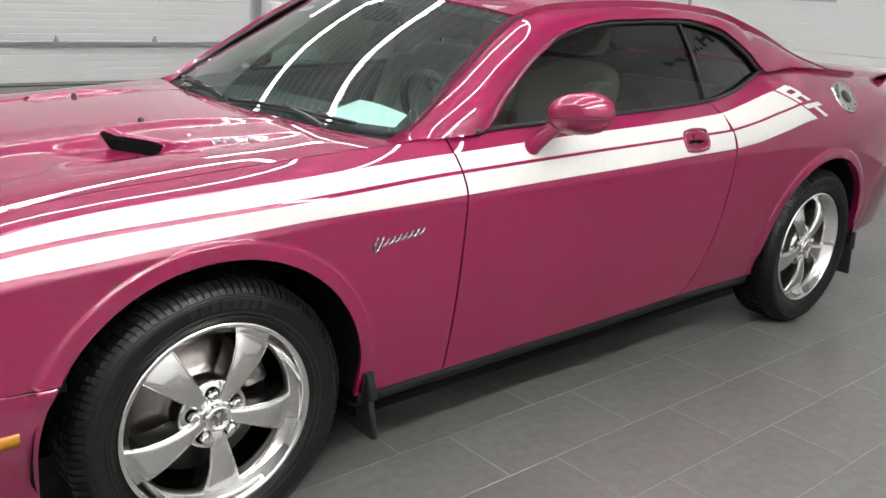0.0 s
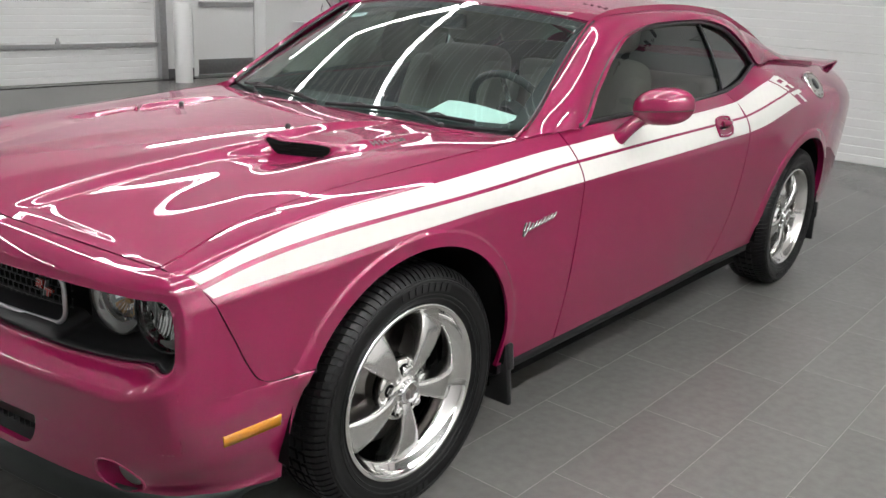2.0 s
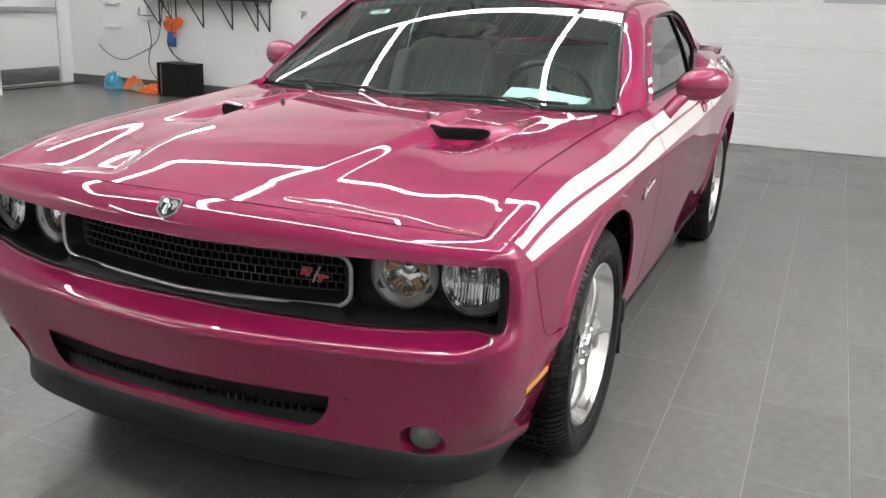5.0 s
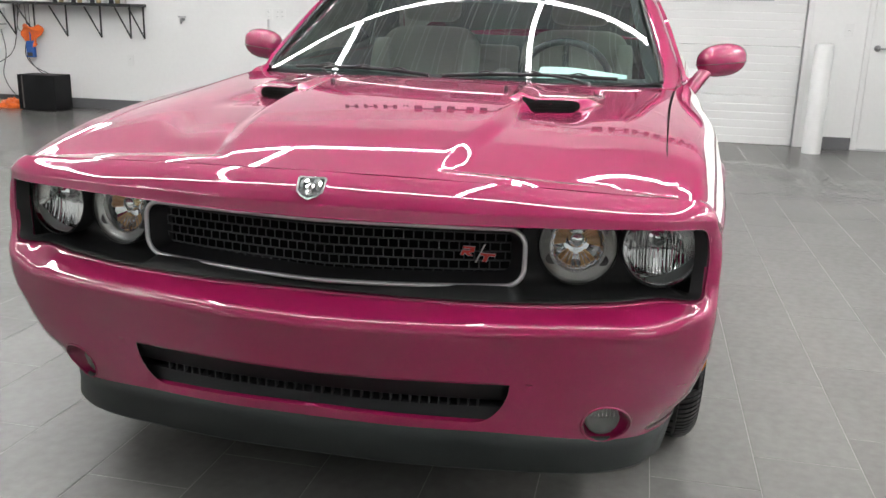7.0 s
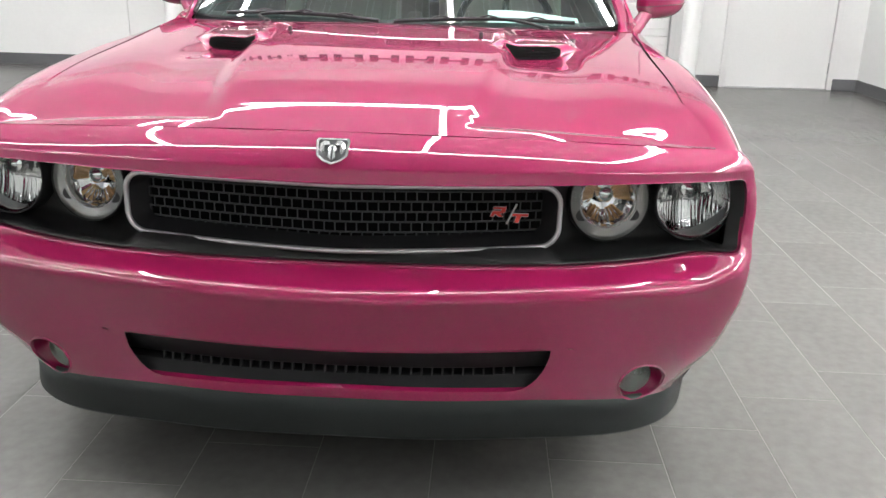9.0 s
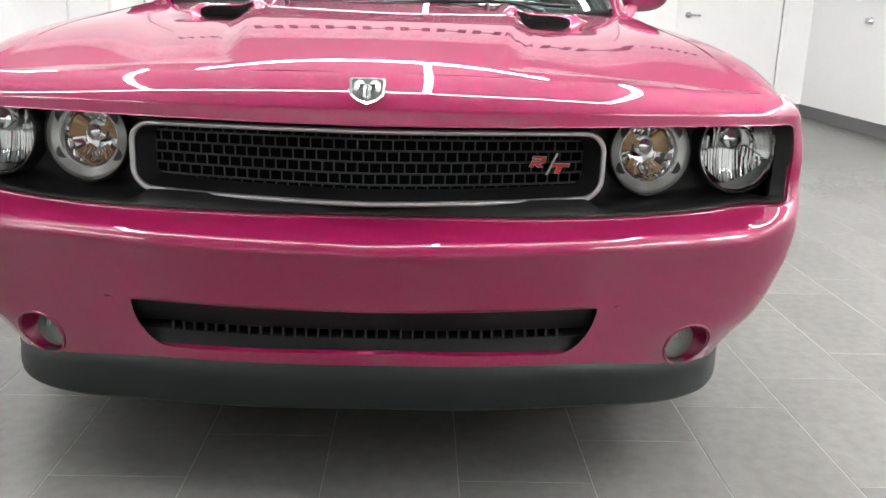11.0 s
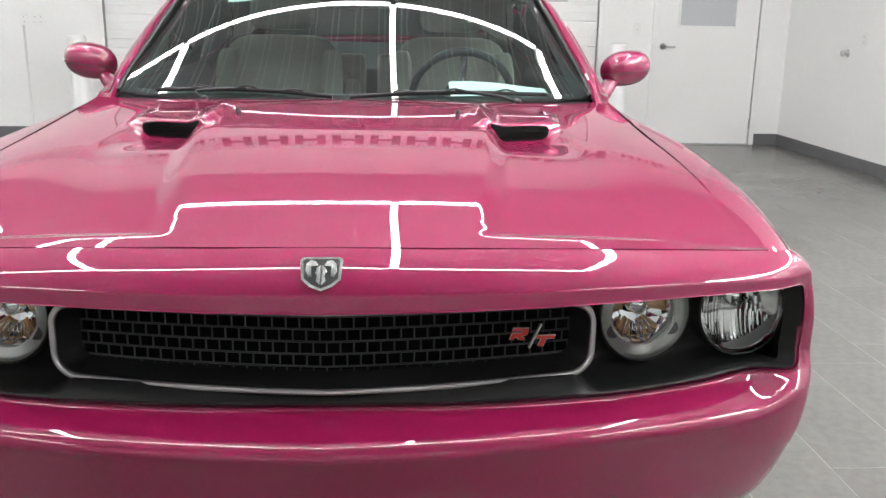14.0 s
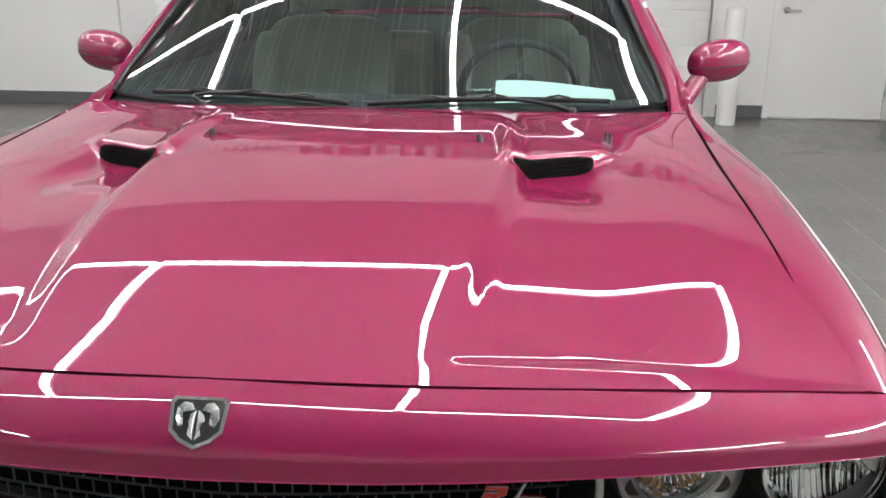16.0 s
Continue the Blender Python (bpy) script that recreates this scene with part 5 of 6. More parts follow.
def lamp(sgn, y, z, r, kind):
    """One round head lamp: bowl, ring and clear lens, turned slightly outwards."""
    x = 0.682 if kind == "inner" else 0.676
    c, ax = Vector((x, sgn * y, z)), Vector((1, sgn * 0.16, 0.06)).normalized()
    up = Vector((0, 0, 1))
    sd = up.cross(ax).normalized()                 # towards the car's own left
    at = lambda a, rad, d: (c + sd * (rad * math.cos(a)) + up * (rad * math.sin(a)) + ax * d)[:]
    ob = part("head_lamp", Build().lathe([(-0.05, r + 0.002), (0.0, r + 0.003), (0.005, r + 0.001), (0.004, r - 0.001), (-0.05, r - 0.003)], c, ax, 48).mesh("head_lamp", SATIN), car,
              "round clear head lamp with a fluted chrome bowl" if kind == "main" else "round lamp with a pale ring and amber reflectors")
    if kind == "main":
        part("reflector", Build().lathe([(-0.062, 0.001), (-0.058, 0.03), (-0.045, 0.052), (-0.024, r - 0.014), (-0.010, r - 0.006)], c, ax, 26).mesh("reflector", BRIGHT, False), ob)
        # upright flutes of the bowl, each a slanted blade of its own width
        rng = random.Random(5)
        flutes = Build()
        for i in range(-9, 10):
            s0 = i * 0.0080
            h = math.sqrt(max(0.0, (r - 0.014) ** 2 - s0 ** 2))
            lo, hi = -h, h * (0.05 + 0.75 * rng.random()) if i * sgn < 2 else h * 0.25 * rng.random()
            wd = 0.0030 + 0.0018 * rng.random()
            for e in (-1, 1):
                g = []
                for q in np.linspace(lo, hi, 7):
                    dep = -0.046 + 0.030 * (q * q + s0 * s0) / (r * r)
                    g.append([(c + sd * (s0 + e * wd * k_) + up * (q + 0.002 * math.sin(9 * k_ + i)) + ax * (dep + 0.007 * (1 - k_)))[:] for k_ in (0, 0.5, 1.0)])
                flutes.grid(np.array(g), flip=e < 0)
        tagged(part("reflector_flutes", flutes.mesh("reflector_flutes", BRIGHT), ob), kind="stuff")
        bs = Vector(at(math.pi / 2 + 0.40 * sgn, 0.025, -0.012))
        part("bulb_shield", Build().lathe([(-0.02, 0.023), (0.0, 0.0225), (0.004, 0.019), (0.003, 0.0125), (0.007, 0.011), (0.009, 0.0005)], bs, ax, 28).mesh("bulb_shield", BRIGHT), ob, "round chrome bulb cap")
        # pale facet beside the bulb and a thin strut across the bowl
        part("side_facet", Build().grid(np.array([[at((math.pi if sgn < 0 else 0) + q, rad, d) for rad, d in ((0.052, -0.022), (r - 0.010, -0.008))] for q in np.linspace(-0.25, 0.75, 8) * sgn])).mesh("side_facet", SATINALLOY), ob)
        part("bowl_strut", Build().tube([at(math.pi / 2 - 0.9 * sgn, 0.020, -0.014), at(-0.30 if sgn > 0 else math.pi + 0.30, r - 0.012, -0.008)], 0.0016, 6).mesh("bowl_strut", SATINALLOY), ob)
        # broad grey crescent along the outer lower rim, and the bright bezel
        g = [[at((1.5 * math.pi + sgn * q), rad, d) for rad, d in ((r - 0.006 - 0.020 * math.sin(max(0.0, (q + 0.55) / 2.1) * math.pi), -0.013), (r - 0.004, -0.004))] for q in np.linspace(-0.5, 1.5, 26)]
        part("rim_crescent", Build().grid(np.array(g)).mesh("rim_crescent", CRESCENT), ob, "grey translucent crescent")
        part("lamp_ring", Build().lathe([(-0.010, r - 0.007), (-0.002, r - 0.005), (0.002, r - 0.001)], c, ax, 56).mesh("lamp_ring", BRIGHT), ob, "thin chrome bezel")
    else:
        part("lamp_ring", Build().lathe([(-0.022, r * 0.68), (-0.012, r * 0.70), (-0.008, r * 0.74), (-0.007, r * 0.90), (-0.003, r * 0.95), (0.002, r)], c, ax, 56).mesh("lamp_ring", PALE), ob, "pale satin ring")
        part("ring_bead", Build().tube([at(a, r * 0.71, -0.008) for a in np.linspace(0, 2 * math.pi, 48, endpoint=False)], 0.0016, 6, closed=True).mesh("ring_bead", SATINALLOY), ob)
        part("reflector", Build().lathe([(-0.058, 0.006), (-0.052, 0.03), (-0.036, r * 0.58), (-0.020, r * 0.69)], c, ax, 22).mesh("reflector", BRIGHT, False), ob)
        part("projector", Build().lathe([(-0.045, 0.021), (-0.030, 0.0195), (-0.023, 0.014), (-0.020, 0.0005)], c + up * 0.010, ax, 28).mesh("projector", BRIGHT), ob)
        # amber quarters on both sides of the bulb and below it
        for a0, a1 in ((-0.1, 0.95), (math.pi - 0.95, math.pi + 0.1), (1.5 * math.pi - 0.9, 1.5 * math.pi - 0.25), (1.5 * math.pi + 0.25, 1.5 * math.pi + 0.9)):
            g = [[at(a, rad, d + 0.0022 * ((k_ // 2) % 2)) for rad, d in ((0.025, -0.046), (0.036, -0.040), (0.046, -0.034), (r * 0.60, -0.029))] for k_, a in enumerate(np.linspace(a0, a1, 13))]
            part("amber_reflector", Build().grid(np.array(g)).mesh("amber_reflector", AMBERBULB, False), ob, "amber faceted reflector")
        for k_ in range(7):
            a = 1.5 * math.pi + (k_ - 3) * 0.22
            part("reflector_rib", Build().tube([at(a, 0.026, -0.036), at(a, r * 0.62, -0.024)], 0.0017, 5).mesh("reflector_rib", BRIGHT), ob)
        for a in (-2.62, -math.pi / 2, -0.52, 0.62, math.pi - 0.62):
            g = [[at(a + q, rad, -0.0040) for rad in (r * 0.76, r * (0.76 + 0.16 * math.cos(q * 7)))] for q in np.linspace(-0.20, 0.20, 9)]
            part("ring_notch", Build().grid(np.array(g)).mesh("ring_notch", TRIM), ob, "dark half-round notch")
    lens = facing(Build().lathe([(0.004, r - 0.001), (0.010, r * 0.86), (0.015, r * 0.6), (0.018, r * 0.3), (0.019, 0.001)], c, ax, 48), (1, 0, 0))
    le = part("lamp_lens", lens.mesh("lamp_lens", LENS), ob, "clear lens")
    le.visible_shadow = False


CRESCENT = mat("grey_crescent", (0.13, 0.135, 0.13), rough=0.3, grain=0.05)
PALE = mat("pale_satin_ring", (0.60, 0.61, 0.59), rough=0.22, metal=0.7, grain=0.03)
for sgn in (1, -1):
    lamp(sgn, *LAMPS[0], "inner")
    lamp(sgn, *LAMPS[1], "main")

# fog lamps in round hollows of the bumper
FOGGREY = mat("fog_lens_grey", (0.30, 0.31, 0.29), rough=0.3, grain=0.05)
for sgn in (1, -1):
    out_ = Vector((0.93, 0.30 * sgn, -0.10)).normalized()
    c = Vector((FOG_C[0], sgn * FOG_C[1], FOG_C[2]))
    cl = Vector((0.706, sgn * 0.660, 0.331))
    rim = []
    for a_ in np.linspace(0, 2 * math.pi, 40, endpoint=False):
        yy, zz = FOG_C[1] + 0.055 * math.cos(a_), FOG_C[2] + 0.052 * math.sin(a_)
        lo_, hi_ = 0.4, 1.2
        for _ in range(24):
            m_ = (lo_ + hi_) / 2
            lo_, hi_ = (m_, hi_) if nose(m_, zz)[1] < yy else (lo_, m_)
        q_ = nose(m_, zz)
        rim.append((q_[0], sgn * q_[1], q_[2]))
    rim = np.array(rim)
    base_ = np.array([cl + (Vector(p_) - c) * 0.80 - Vector(((Vector(p_) - c).x * 0.80, 0, 0)) for p_ in rim])
    ob = part("fog_lamp", Build().tube(rim, 0.0028, 8, closed=True).mesh("fog_lamp", PAINT), car, "round clear fog lamp set in a hollow of the bumper")
    part("fog_well", Build().grid(np.array([rim, (rim + base_) / 2, base_, base_ * 0.1 + np.array(cl - out_ * 0.02) * 0.9]), closed_v=True).mesh("fog_well", PAINT), ob)
    part("fog_reflector", Build().lathe([(0.0, 0.041), (0.012, 0.040), (0.013, 0.037), (0.007, 0.033), (0.004, 0.001)], cl[:], out_, 36).mesh("fog_reflector", FOGGREY), ob)
    sd = out_.cross(Vector((0, 0, 1))).normalized()
    for i in range(-3, 4):
        part("lens_rib", Build().tube([(cl + sd * i * 0.009 + out_ * 0.010 + Vector((0, 0, zz)))[:] for zz in (0.002, 0.031 - abs(i) * 0.003)], 0.0016, 5).mesh("lens_rib", BRIGHT), ob)
    le = part("lamp_lens", facing(Build().lathe([(0.012, 0.040), (0.017, 0.028), (0.019, 0.001)], cl[:], out_, 36), out_).mesh("lamp_lens", LENS), ob)
    le.visible_shadow = False


# ---- thin things laid on the side ----
S_TOP = curve((0.66, 0.845), (0.647, 0.848), (0.52, 0.882), (0.38, 0.909), (0.23, 0.926), (0.08, 0.935), (-0.113, 0.945), (-0.44, 0.959), (-0.776, 0.975), (-1.0, 0.984), (-1.3, 0.993), (-1.7, 1.002), (-2.1, 1.016), (-2.3, 1.045), (-2.5, 1.088), (-2.66, 1.112), (-2.9, 1.118))
S_BOT = curve((0.66, 0.795), (0.635, 0.798), (0.55, 0.808), (0.43, 0.818), (0.28, 0.828), (0.18, 0.836), (-0.05, 0.848), (-0.25, 0.858), (-0.75, 0.867), (-1.1, 0.874), (-1.5, 0.880), (-1.87, 0.886), (-2.1, 0.889), (-2.3, 0.904), (-2.5, 0.938), (-2.7, 0.972), (-2.9, 0.986))
S_MID = curve((0.66, 0.820), (0.65, 0.8225), (0.535, 0.850), (0.405, 0.8695), (0.262, 0.882), (0.17, 0.887), (-0.07, 0.8985), (-0.27, 0.908), (-0.73, 0.9265), (-1.13, 0.937), (-1.53, 0.945), (-1.86, 0.950), (-2.11, 0.956), (-2.3, 0.978), (-2.5, 1.016), (-2.7, 1.045), (-2.9, 1.055))
S_GAP = curve((-3, 0.008), (-0.7, 0.009), (0.66, 0.011))
mid0 = lambda x: S_MID(x) - S_GAP(x) / 2
mid1 = lambda x: S_MID(x) + S_GAP(x) / 2


def ribbon(sgn, x0, x1, lo, hi, n, parent, lean0=0.0, lean1=0.0, material=None, lift=0.0016, name="stripe"):
    rows_ = []
    for t in np.linspace(0, 1, n):
        row = []
        for v in np.linspace(0, 1, 6):
            x = x0 + (x1 - x0) * t + lean0 * (1 - t) * v + lean1 * t * v
            z = float(lo(x)) + (float(hi(x)) - float(lo(x))) * v
            row.append((x, sgn * (float(side_y(x, z)) + lift), z))
        rows_.append(row)
    return part(name, facing(Build().grid(np.array(rows_)), (0, sgn, 0)).mesh(name, material or STRIPE), parent, "white vinyl side stripe" if material is None else "")


for sgn, fe, do, qu in zip((1, -1), fenders, doors, quarters):
    for lo, hi in ((S_BOT, mid0), (mid1, S_TOP)):
        x0 = 0.634 if lo is S_BOT else 0.650
        ribbon(sgn, x0, -0.757 + GAP, lo, hi, 60, fe, lean0=0.016)
        ribbon(sgn, -0.757 - GAP, -2.152 if lo is S_BOT else -2.138, lo, hi, 60, do)
    # both bands end on one slanted line, and two plain cut-out letters of the same slant follow
    ribbon(sgn, -2.168, -2.75, S_BOT, mid0, 30, qu, lean0=0.008, lean1=0.113)
    ribbon(sgn, -2.158, -2.623, mid1, S_TOP, 26, qu, lean0=0.02, lean1=0.113)
    up_ = lambda a, b: (lambda x: S_BOT(x) + (S_TOP(x) - S_BOT(x)) * a, lambda x: S_BOT(x) + (S_TOP(x) - S_BOT(x)) * b)
    for sa, sb, a, b_ in ((-2.525, -2.553, 0.54, 1.0), (-2.553, -2.625, 0.885, 1.0), (-2.553, -2.622, 0.685, 0.785), (-2.612, -2.640, 0.735, 0.96), (-2.600, -2.632, 0.54, 0.685),
                          (-2.525, -2.662, 0.34, 0.46), (-2.578, -2.608, 0.0, 0.34)):
        lo, hi = up_(a, b_)
        ribbon(sgn, sa - 0.24 * (1 - a), sb - 0.24 * (1 - a), lo, hi, 6, qu, lean0=0.24 * (b_ - a), lean1=0.24 * (b_ - a), name="stripe_block")
    # fuel cap
    fx, fz = -3.065, 1.045
    fy = float(side_y(fx, fz))
    nrm = Vector((0.05, 1, 0.75)).normalized()
    nrm.y *= sgn
    if sgn < 0:
        continue
    cap = part("fuel_cap", Build().lathe([(-0.02, 0.078), (0.006, 0.078), (0.010, 0.072), (0.010, 0.060), (0.013, 0.056), (0.013, 0.026), (0.010, 0.024), (0.010, 0.001)], (fx, fy, fz), nrm, 48).mesh("fuel_cap", SATINALLOY), car, "round bright fuel cap")
    sd = nrm.cross(Vector((0, 0, 1))).normalized()
    upw = sd.cross(nrm).normalized()
    for i in range(10):
        a = 2 * math.pi * i / 10
        part("cap_bolt", Build().lathe([(0.009, 0.006), (0.0135, 0.006), (0.0145, 0.0005)], (Vector((fx, fy, fz)) + sd * 0.066 * math.cos(a) + upw * 0.066 * math.sin(a))[:], nrm, 10).mesh("cap_bolt", STEEL), cap)
    part("cap_centre", Build().lathe([(0.009, 0.034), (0.0145, 0.030), (0.0145, 0.001)], (fx, fy, fz), nrm, 24).mesh("cap_centre", TRIM), cap)

# amber side markers, handles, mirrors and wing badges
for sgn, do, fe in zip((1, -1), doors, fenders):
    g = []
    for t in np.linspace(0, 1, 12):
        x = 0.628 - 0.166 * t
        row = []
        for z, l in ((0.4345, -0.004), (0.4355, 0.003), (0.451, 0.004), (0.4665, 0.003), (0.4675, -0.004)):
            zz = z + 0.001 * t
            q = float(np.interp(-x, -PLAN[:, 0], seg))
            p = np.array(nose(q, zz))
            row.append((p[0], sgn * (p[1] + l), zz))
        g.append(row)
    part("side_marker", Build().sheet(np.array(g), 0.006, flip=sgn < 0).mesh("side_marker", AMBER), car, "amber side marker lens")
    # door handle: oval dished plate with a pull
    hx, hz = -1.905, 0.938
    hy = float(side_y(hx, hz))
    ring = [(hx + 0.074 * math.cos(a) / max(abs(math.cos(a)), abs(math.sin(a))) ** 0.55, sgn * (float(side_y(hx, hz + 0.036 * math.sin(a))) + 0.006), hz + 0.038 * math.sin(a) / max(abs(math.cos(a)), abs(math.sin(a))) ** 0.55) for a in np.linspace(0, 2 * math.pi, 40, endpoint=False)]
    handle = part("door_handle", Build().tube(ring, 0.005, 8, closed=True).mesh("door_handle", PAINT), do, "body-coloured pull handle")
    dish = Build().grid(np.array([[(hx + 0.072 * s_ * math.cos(a) / max(abs(math.cos(a)), abs(math.sin(a))) ** 0.55, sgn * (float(side_y(hx, hz + 0.033 * s_ * math.sin(a))) + 0.0045 * s_), hz + 0.033 * s_ * math.sin(a)) for a in np.linspace(0, 2 * math.pi, 32)] for s_ in (0.02, 0.4, 0.7, 1.0)]))
    part("handle_dish", dish.mesh("handle_dish", PAINT), handle)
    bar = [(hx + 0.035 - 0.085 * t, sgn * (float(side_y(hx, hz)) + 0.010 + 0.012 * math.sin(math.pi * t)), hz + 0.014) for t in np.linspace(0, 1, 12)]
    part("handle_pull", Build().tube(bar, 0.010, 8, flat=1.25).mesh("handle_pull", PAINT), handle)
    # flat black oval over the dish, painting the shade under the pull
    part("handle_shadow_cup", Build().grid(np.array([[(hx + 0.050 * s_ * math.cos(a) + 0.006, sgn * (float(side_y(hx, hz)) + 0.0062), hz - 0.008 + 0.018 * s_ * math.sin(a)) for a in np.linspace(0, 2 * math.pi, 24)] for s_ in (0.02, 0.6, 1.0)])).mesh("handle_shade", DEEP), handle)
    part("lock", Build().lathe([(0.0, 0.010), (0.008, 0.009), (0.009, 0.0005)], (hx - 0.052, sgn * (hy + 0.001), hz), (0, sgn, 0.1), 16).mesh("lock", PAINT), handle)
    # mirror: egg-shaped shell cut flat at the rear, on a slim arm
    mc = np.array([-1.155, 0.992, 1.086])
    shell = []
    for a in np.linspace(0, math.pi, 26):
        row = []
        for b_ in np.linspace(0, 2 * math.pi, 40, endpoint=False):
            # pole along x: front nose round, rear flattened
            ex = math.cos(a)
            rr = math.sin(a) ** 0.72
            xx = 0.085 * ex if ex > 0 else 0.035 * ex
            cyv, czv = math.cos(b_), math.sin(b_)
            yy = 0.099 * rr * math.copysign(abs(cyv) ** 0.85, cyv)
            zz = 0.066 * rr * math.copysign(abs(czv) ** 0.9, czv)
            zz += 0.010 * (yy / 0.099)
            row.append((mc[0] + xx + 0.22 * -yy, sgn * (mc[1] + yy), mc[2] + zz))
        shell.append(row)
    mirror = part("side_mirror", Build().grid(np.array(shell), closed_v=True).mesh("side_mirror", PAINT), car, "fuchsia egg-shaped side mirror on a slim arm")
    part("mirror_glass", Build().lathe([(0, 0.001), (0.001, 0.055)], (mc[0] - 0.037, sgn * mc[1], mc[2]), (-1, 0, 0), 32).mesh("mirror_glass", BRIGHT), mirror)
    arm = path3([(-1.062, 0.872, 0.962), (-1.07, 0.888, 0.985), (-1.09, 0.913, 1.018), (-1.12, 0.945, 1.055)], 14)
    b = Build().tube(arm * np.array([1, sgn, 1]), np.linspace(0.033, 0.028, 14), 14, flat=0.85)
    part("mirror_arm", b.mesh("mirror_arm", PAINT), mirror)
    part("shell_seam", Build().tube([(mc[0] + 0.085 * math.cos(a) + 0.22 * -0.099 * math.sin(a) ** 0.72 * e, sgn * (mc[1] + 0.0995 * math.sin(a) ** 0.72 * e), mc[2] - 0.012 + 0.010 * e * math.sin(a) ** 0.72) for e, aa in ((1, np.linspace(1.5, 0.02, 14)), (-1, np.linspace(0.02, 1.5, 14))) for a in aa], 0.0016, 6).mesh("shell_seam", TRIM), mirror)
    b = Build().lathe([(-0.004, 0.036), (0.006, 0.034), (0.012, 0.028)], (-1.062, sgn * 0.873, 0.963), (0.1, sgn * 0.75, 0.6), 20)
    part("mirror_foot", b.mesh("mirror_foot", PAINT), mirror)
    part("arm_seam", Build().tube([tuple((arm[9] + np.array([0.0248 * math.cos(a) * 0.6, 0.0248 * math.cos(a) * -0.35, 0.0])) * np.array([1, sgn, 1]) + np.array([0.018 * math.sin(a) * 0.6, sgn * 0.018 * math.sin(a) * 0.5, 0.022 * math.sin(a)])) for a in np.linspace(0, 2 * math.pi, 24, endpoint=False)], 0.0015, 5, closed=True).mesh("arm_seam", TRIM), mirror)
    # wing badge: one flowing bright line, with a dark copy below as its shadow
    pts = []
    for t in np.linspace(0, 1, 90):
        x = -0.432 - 0.165 * t
        amp = 0.010 if t > 0.14 else 0.022
        z = 0.764 + 0.022 * t + amp * math.sin(t * 2 * math.pi * 8.5) * (1 - 0.2 * t)
        xx = x - 0.004 * math.cos(t * 2 * math.pi * 8.5) - (z - 0.77) * 0.35
        pts.append((xx, sgn * (float(side_y(xx, z)) + 0.003), z))
    wing = part("wing_badge", Build().tube(pts, 0.0023, 5).mesh("wing_badge", BRIGHT), fe, "bright flowing script badge drawn as a plain line")
    part("badge_shade", Build().tube([(x + 0.001, y - sgn * 0.0015, z - 0.002) for x, y, z in pts], 0.0032, 5).mesh("badge_shade", TRIM), wing)

# ---- hood fittings ----
def hood_at(x, y):
    return float(hood_z(x, y))


for sgn in (1, -1):
    # scoop mouth: black sheet for the hole's shade, painted rim, across the rise of the hood
    a, c = np.array([0.052, 0.347]), np.array([-0.050, 0.512])
    rim = []
    for t in np.linspace(0, 2 * math.pi, 44, endpoint=False):
        s_ = 0.5 + 0.5 * math.copysign(abs(math.cos(t)) ** 0.45, math.cos(t))
        h = 0.5 + 0.5 * math.copysign(abs(math.sin(t)) ** 0.6, math.sin(t))
        x, y = a + (c - a) * s_
        zlow = hood_at(x + 0.03, sgn * y) - 0.002
        zhi = hood_at(x - 0.03, sgn * y) - 0.004
        z = zlow + (zhi - zlow) * h
        rim.append((x + 0.014 - 0.014 * h, sgn * (y + 0.008 * (1 - h) * 0), z))
    scoop = part("hood_scoop", Build().tube(rim, 0.0035, 8, closed=True).mesh("hood_scoop", PAINT), hood, "scoop mouth with a painted rim, its shaded inside a black sheet")
    ctr = np.mean(np.array(rim), axis=0)
    g = np.array([[tuple(np.array(p) * 1.0 + (ctr - np.array(p)) * q + np.array([-0.0, 0, 0]) * 1 + np.array([0.004 - 0.004 * q, 0, 0])) for p in rim] for q in (0.0, 0.5, 0.98)])
    part("scoop_mouth", Build().grid(g, closed_v=True).mesh("scoop_mouth", DEEP), scoop)
    for i in range(3):
        f = 0.3 + 0.2 * i
        line = []
        for s_ in np.linspace(0.08, 0.92, 8):
            x, y = a + (c - a) * s_
            zlow, zhi = hood_at(x + 0.03, sgn * y), hood_at(x - 0.03, sgn * y)
            line.append((x + 0.014 - 0.014 * f + 0.0045, sgn * y, zlow + (zhi - zlow) * f))
        part("scoop_slat", Build().tube(line, 0.0010, 4).mesh("scoop_slat", DEEP), scoop)
    # washer nozzle
    x, y = -0.078, sgn * 0.281
    z = hood_at(x, y)
    part("washer_nozzle", Build().grid(np.array([[(x + 0.010 * math.cos(t) * q, y + 0.008 * math.sin(t) * q, z + h) for t in np.linspace(0, 2 * math.pi, 14)] for q, h in ((1, -0.002), (0.95, 0.008), (0.6, 0.014), (0.02, 0.015))])).mesh("washer_nozzle", TRIM), hood)
    # plain bright bars where the hood lettering stands
    x0 = -0.165
    on_hood = lambda xx, yy, h: (xx, sgn * yy, hood_at(xx, yy) + h)
    pl = None
    for i in range(4):
        xa, y = x0 - 0.034 * i, 0.552 + 0.004 * i
        bar = Build()
        for da, db, e0, e1 in ((0.0, 0.007, -0.010, 0.010), (0.019, 0.026, -0.008, 0.012), (0.006, 0.020, -0.003, 0.003)):
            bar.prism([on_hood(xx, yy, 0.0005) for xx, yy in ((xa - da, y + e0), (xa - db, y + e0), (xa - db, y + e1), (xa - da, y + e1))], (0, 0, 0.0035 if db < 0.02 or da > 0.01 else 0.003))
        if pl is None:
            pl = part("hood_badge", bar.mesh("hood_badge", BRIGHT, False), hood, "bright badge drawn as plain bars")
        else:
            part("badge_bar", bar.mesh("badge_bar", BRIGHT, False), pl)

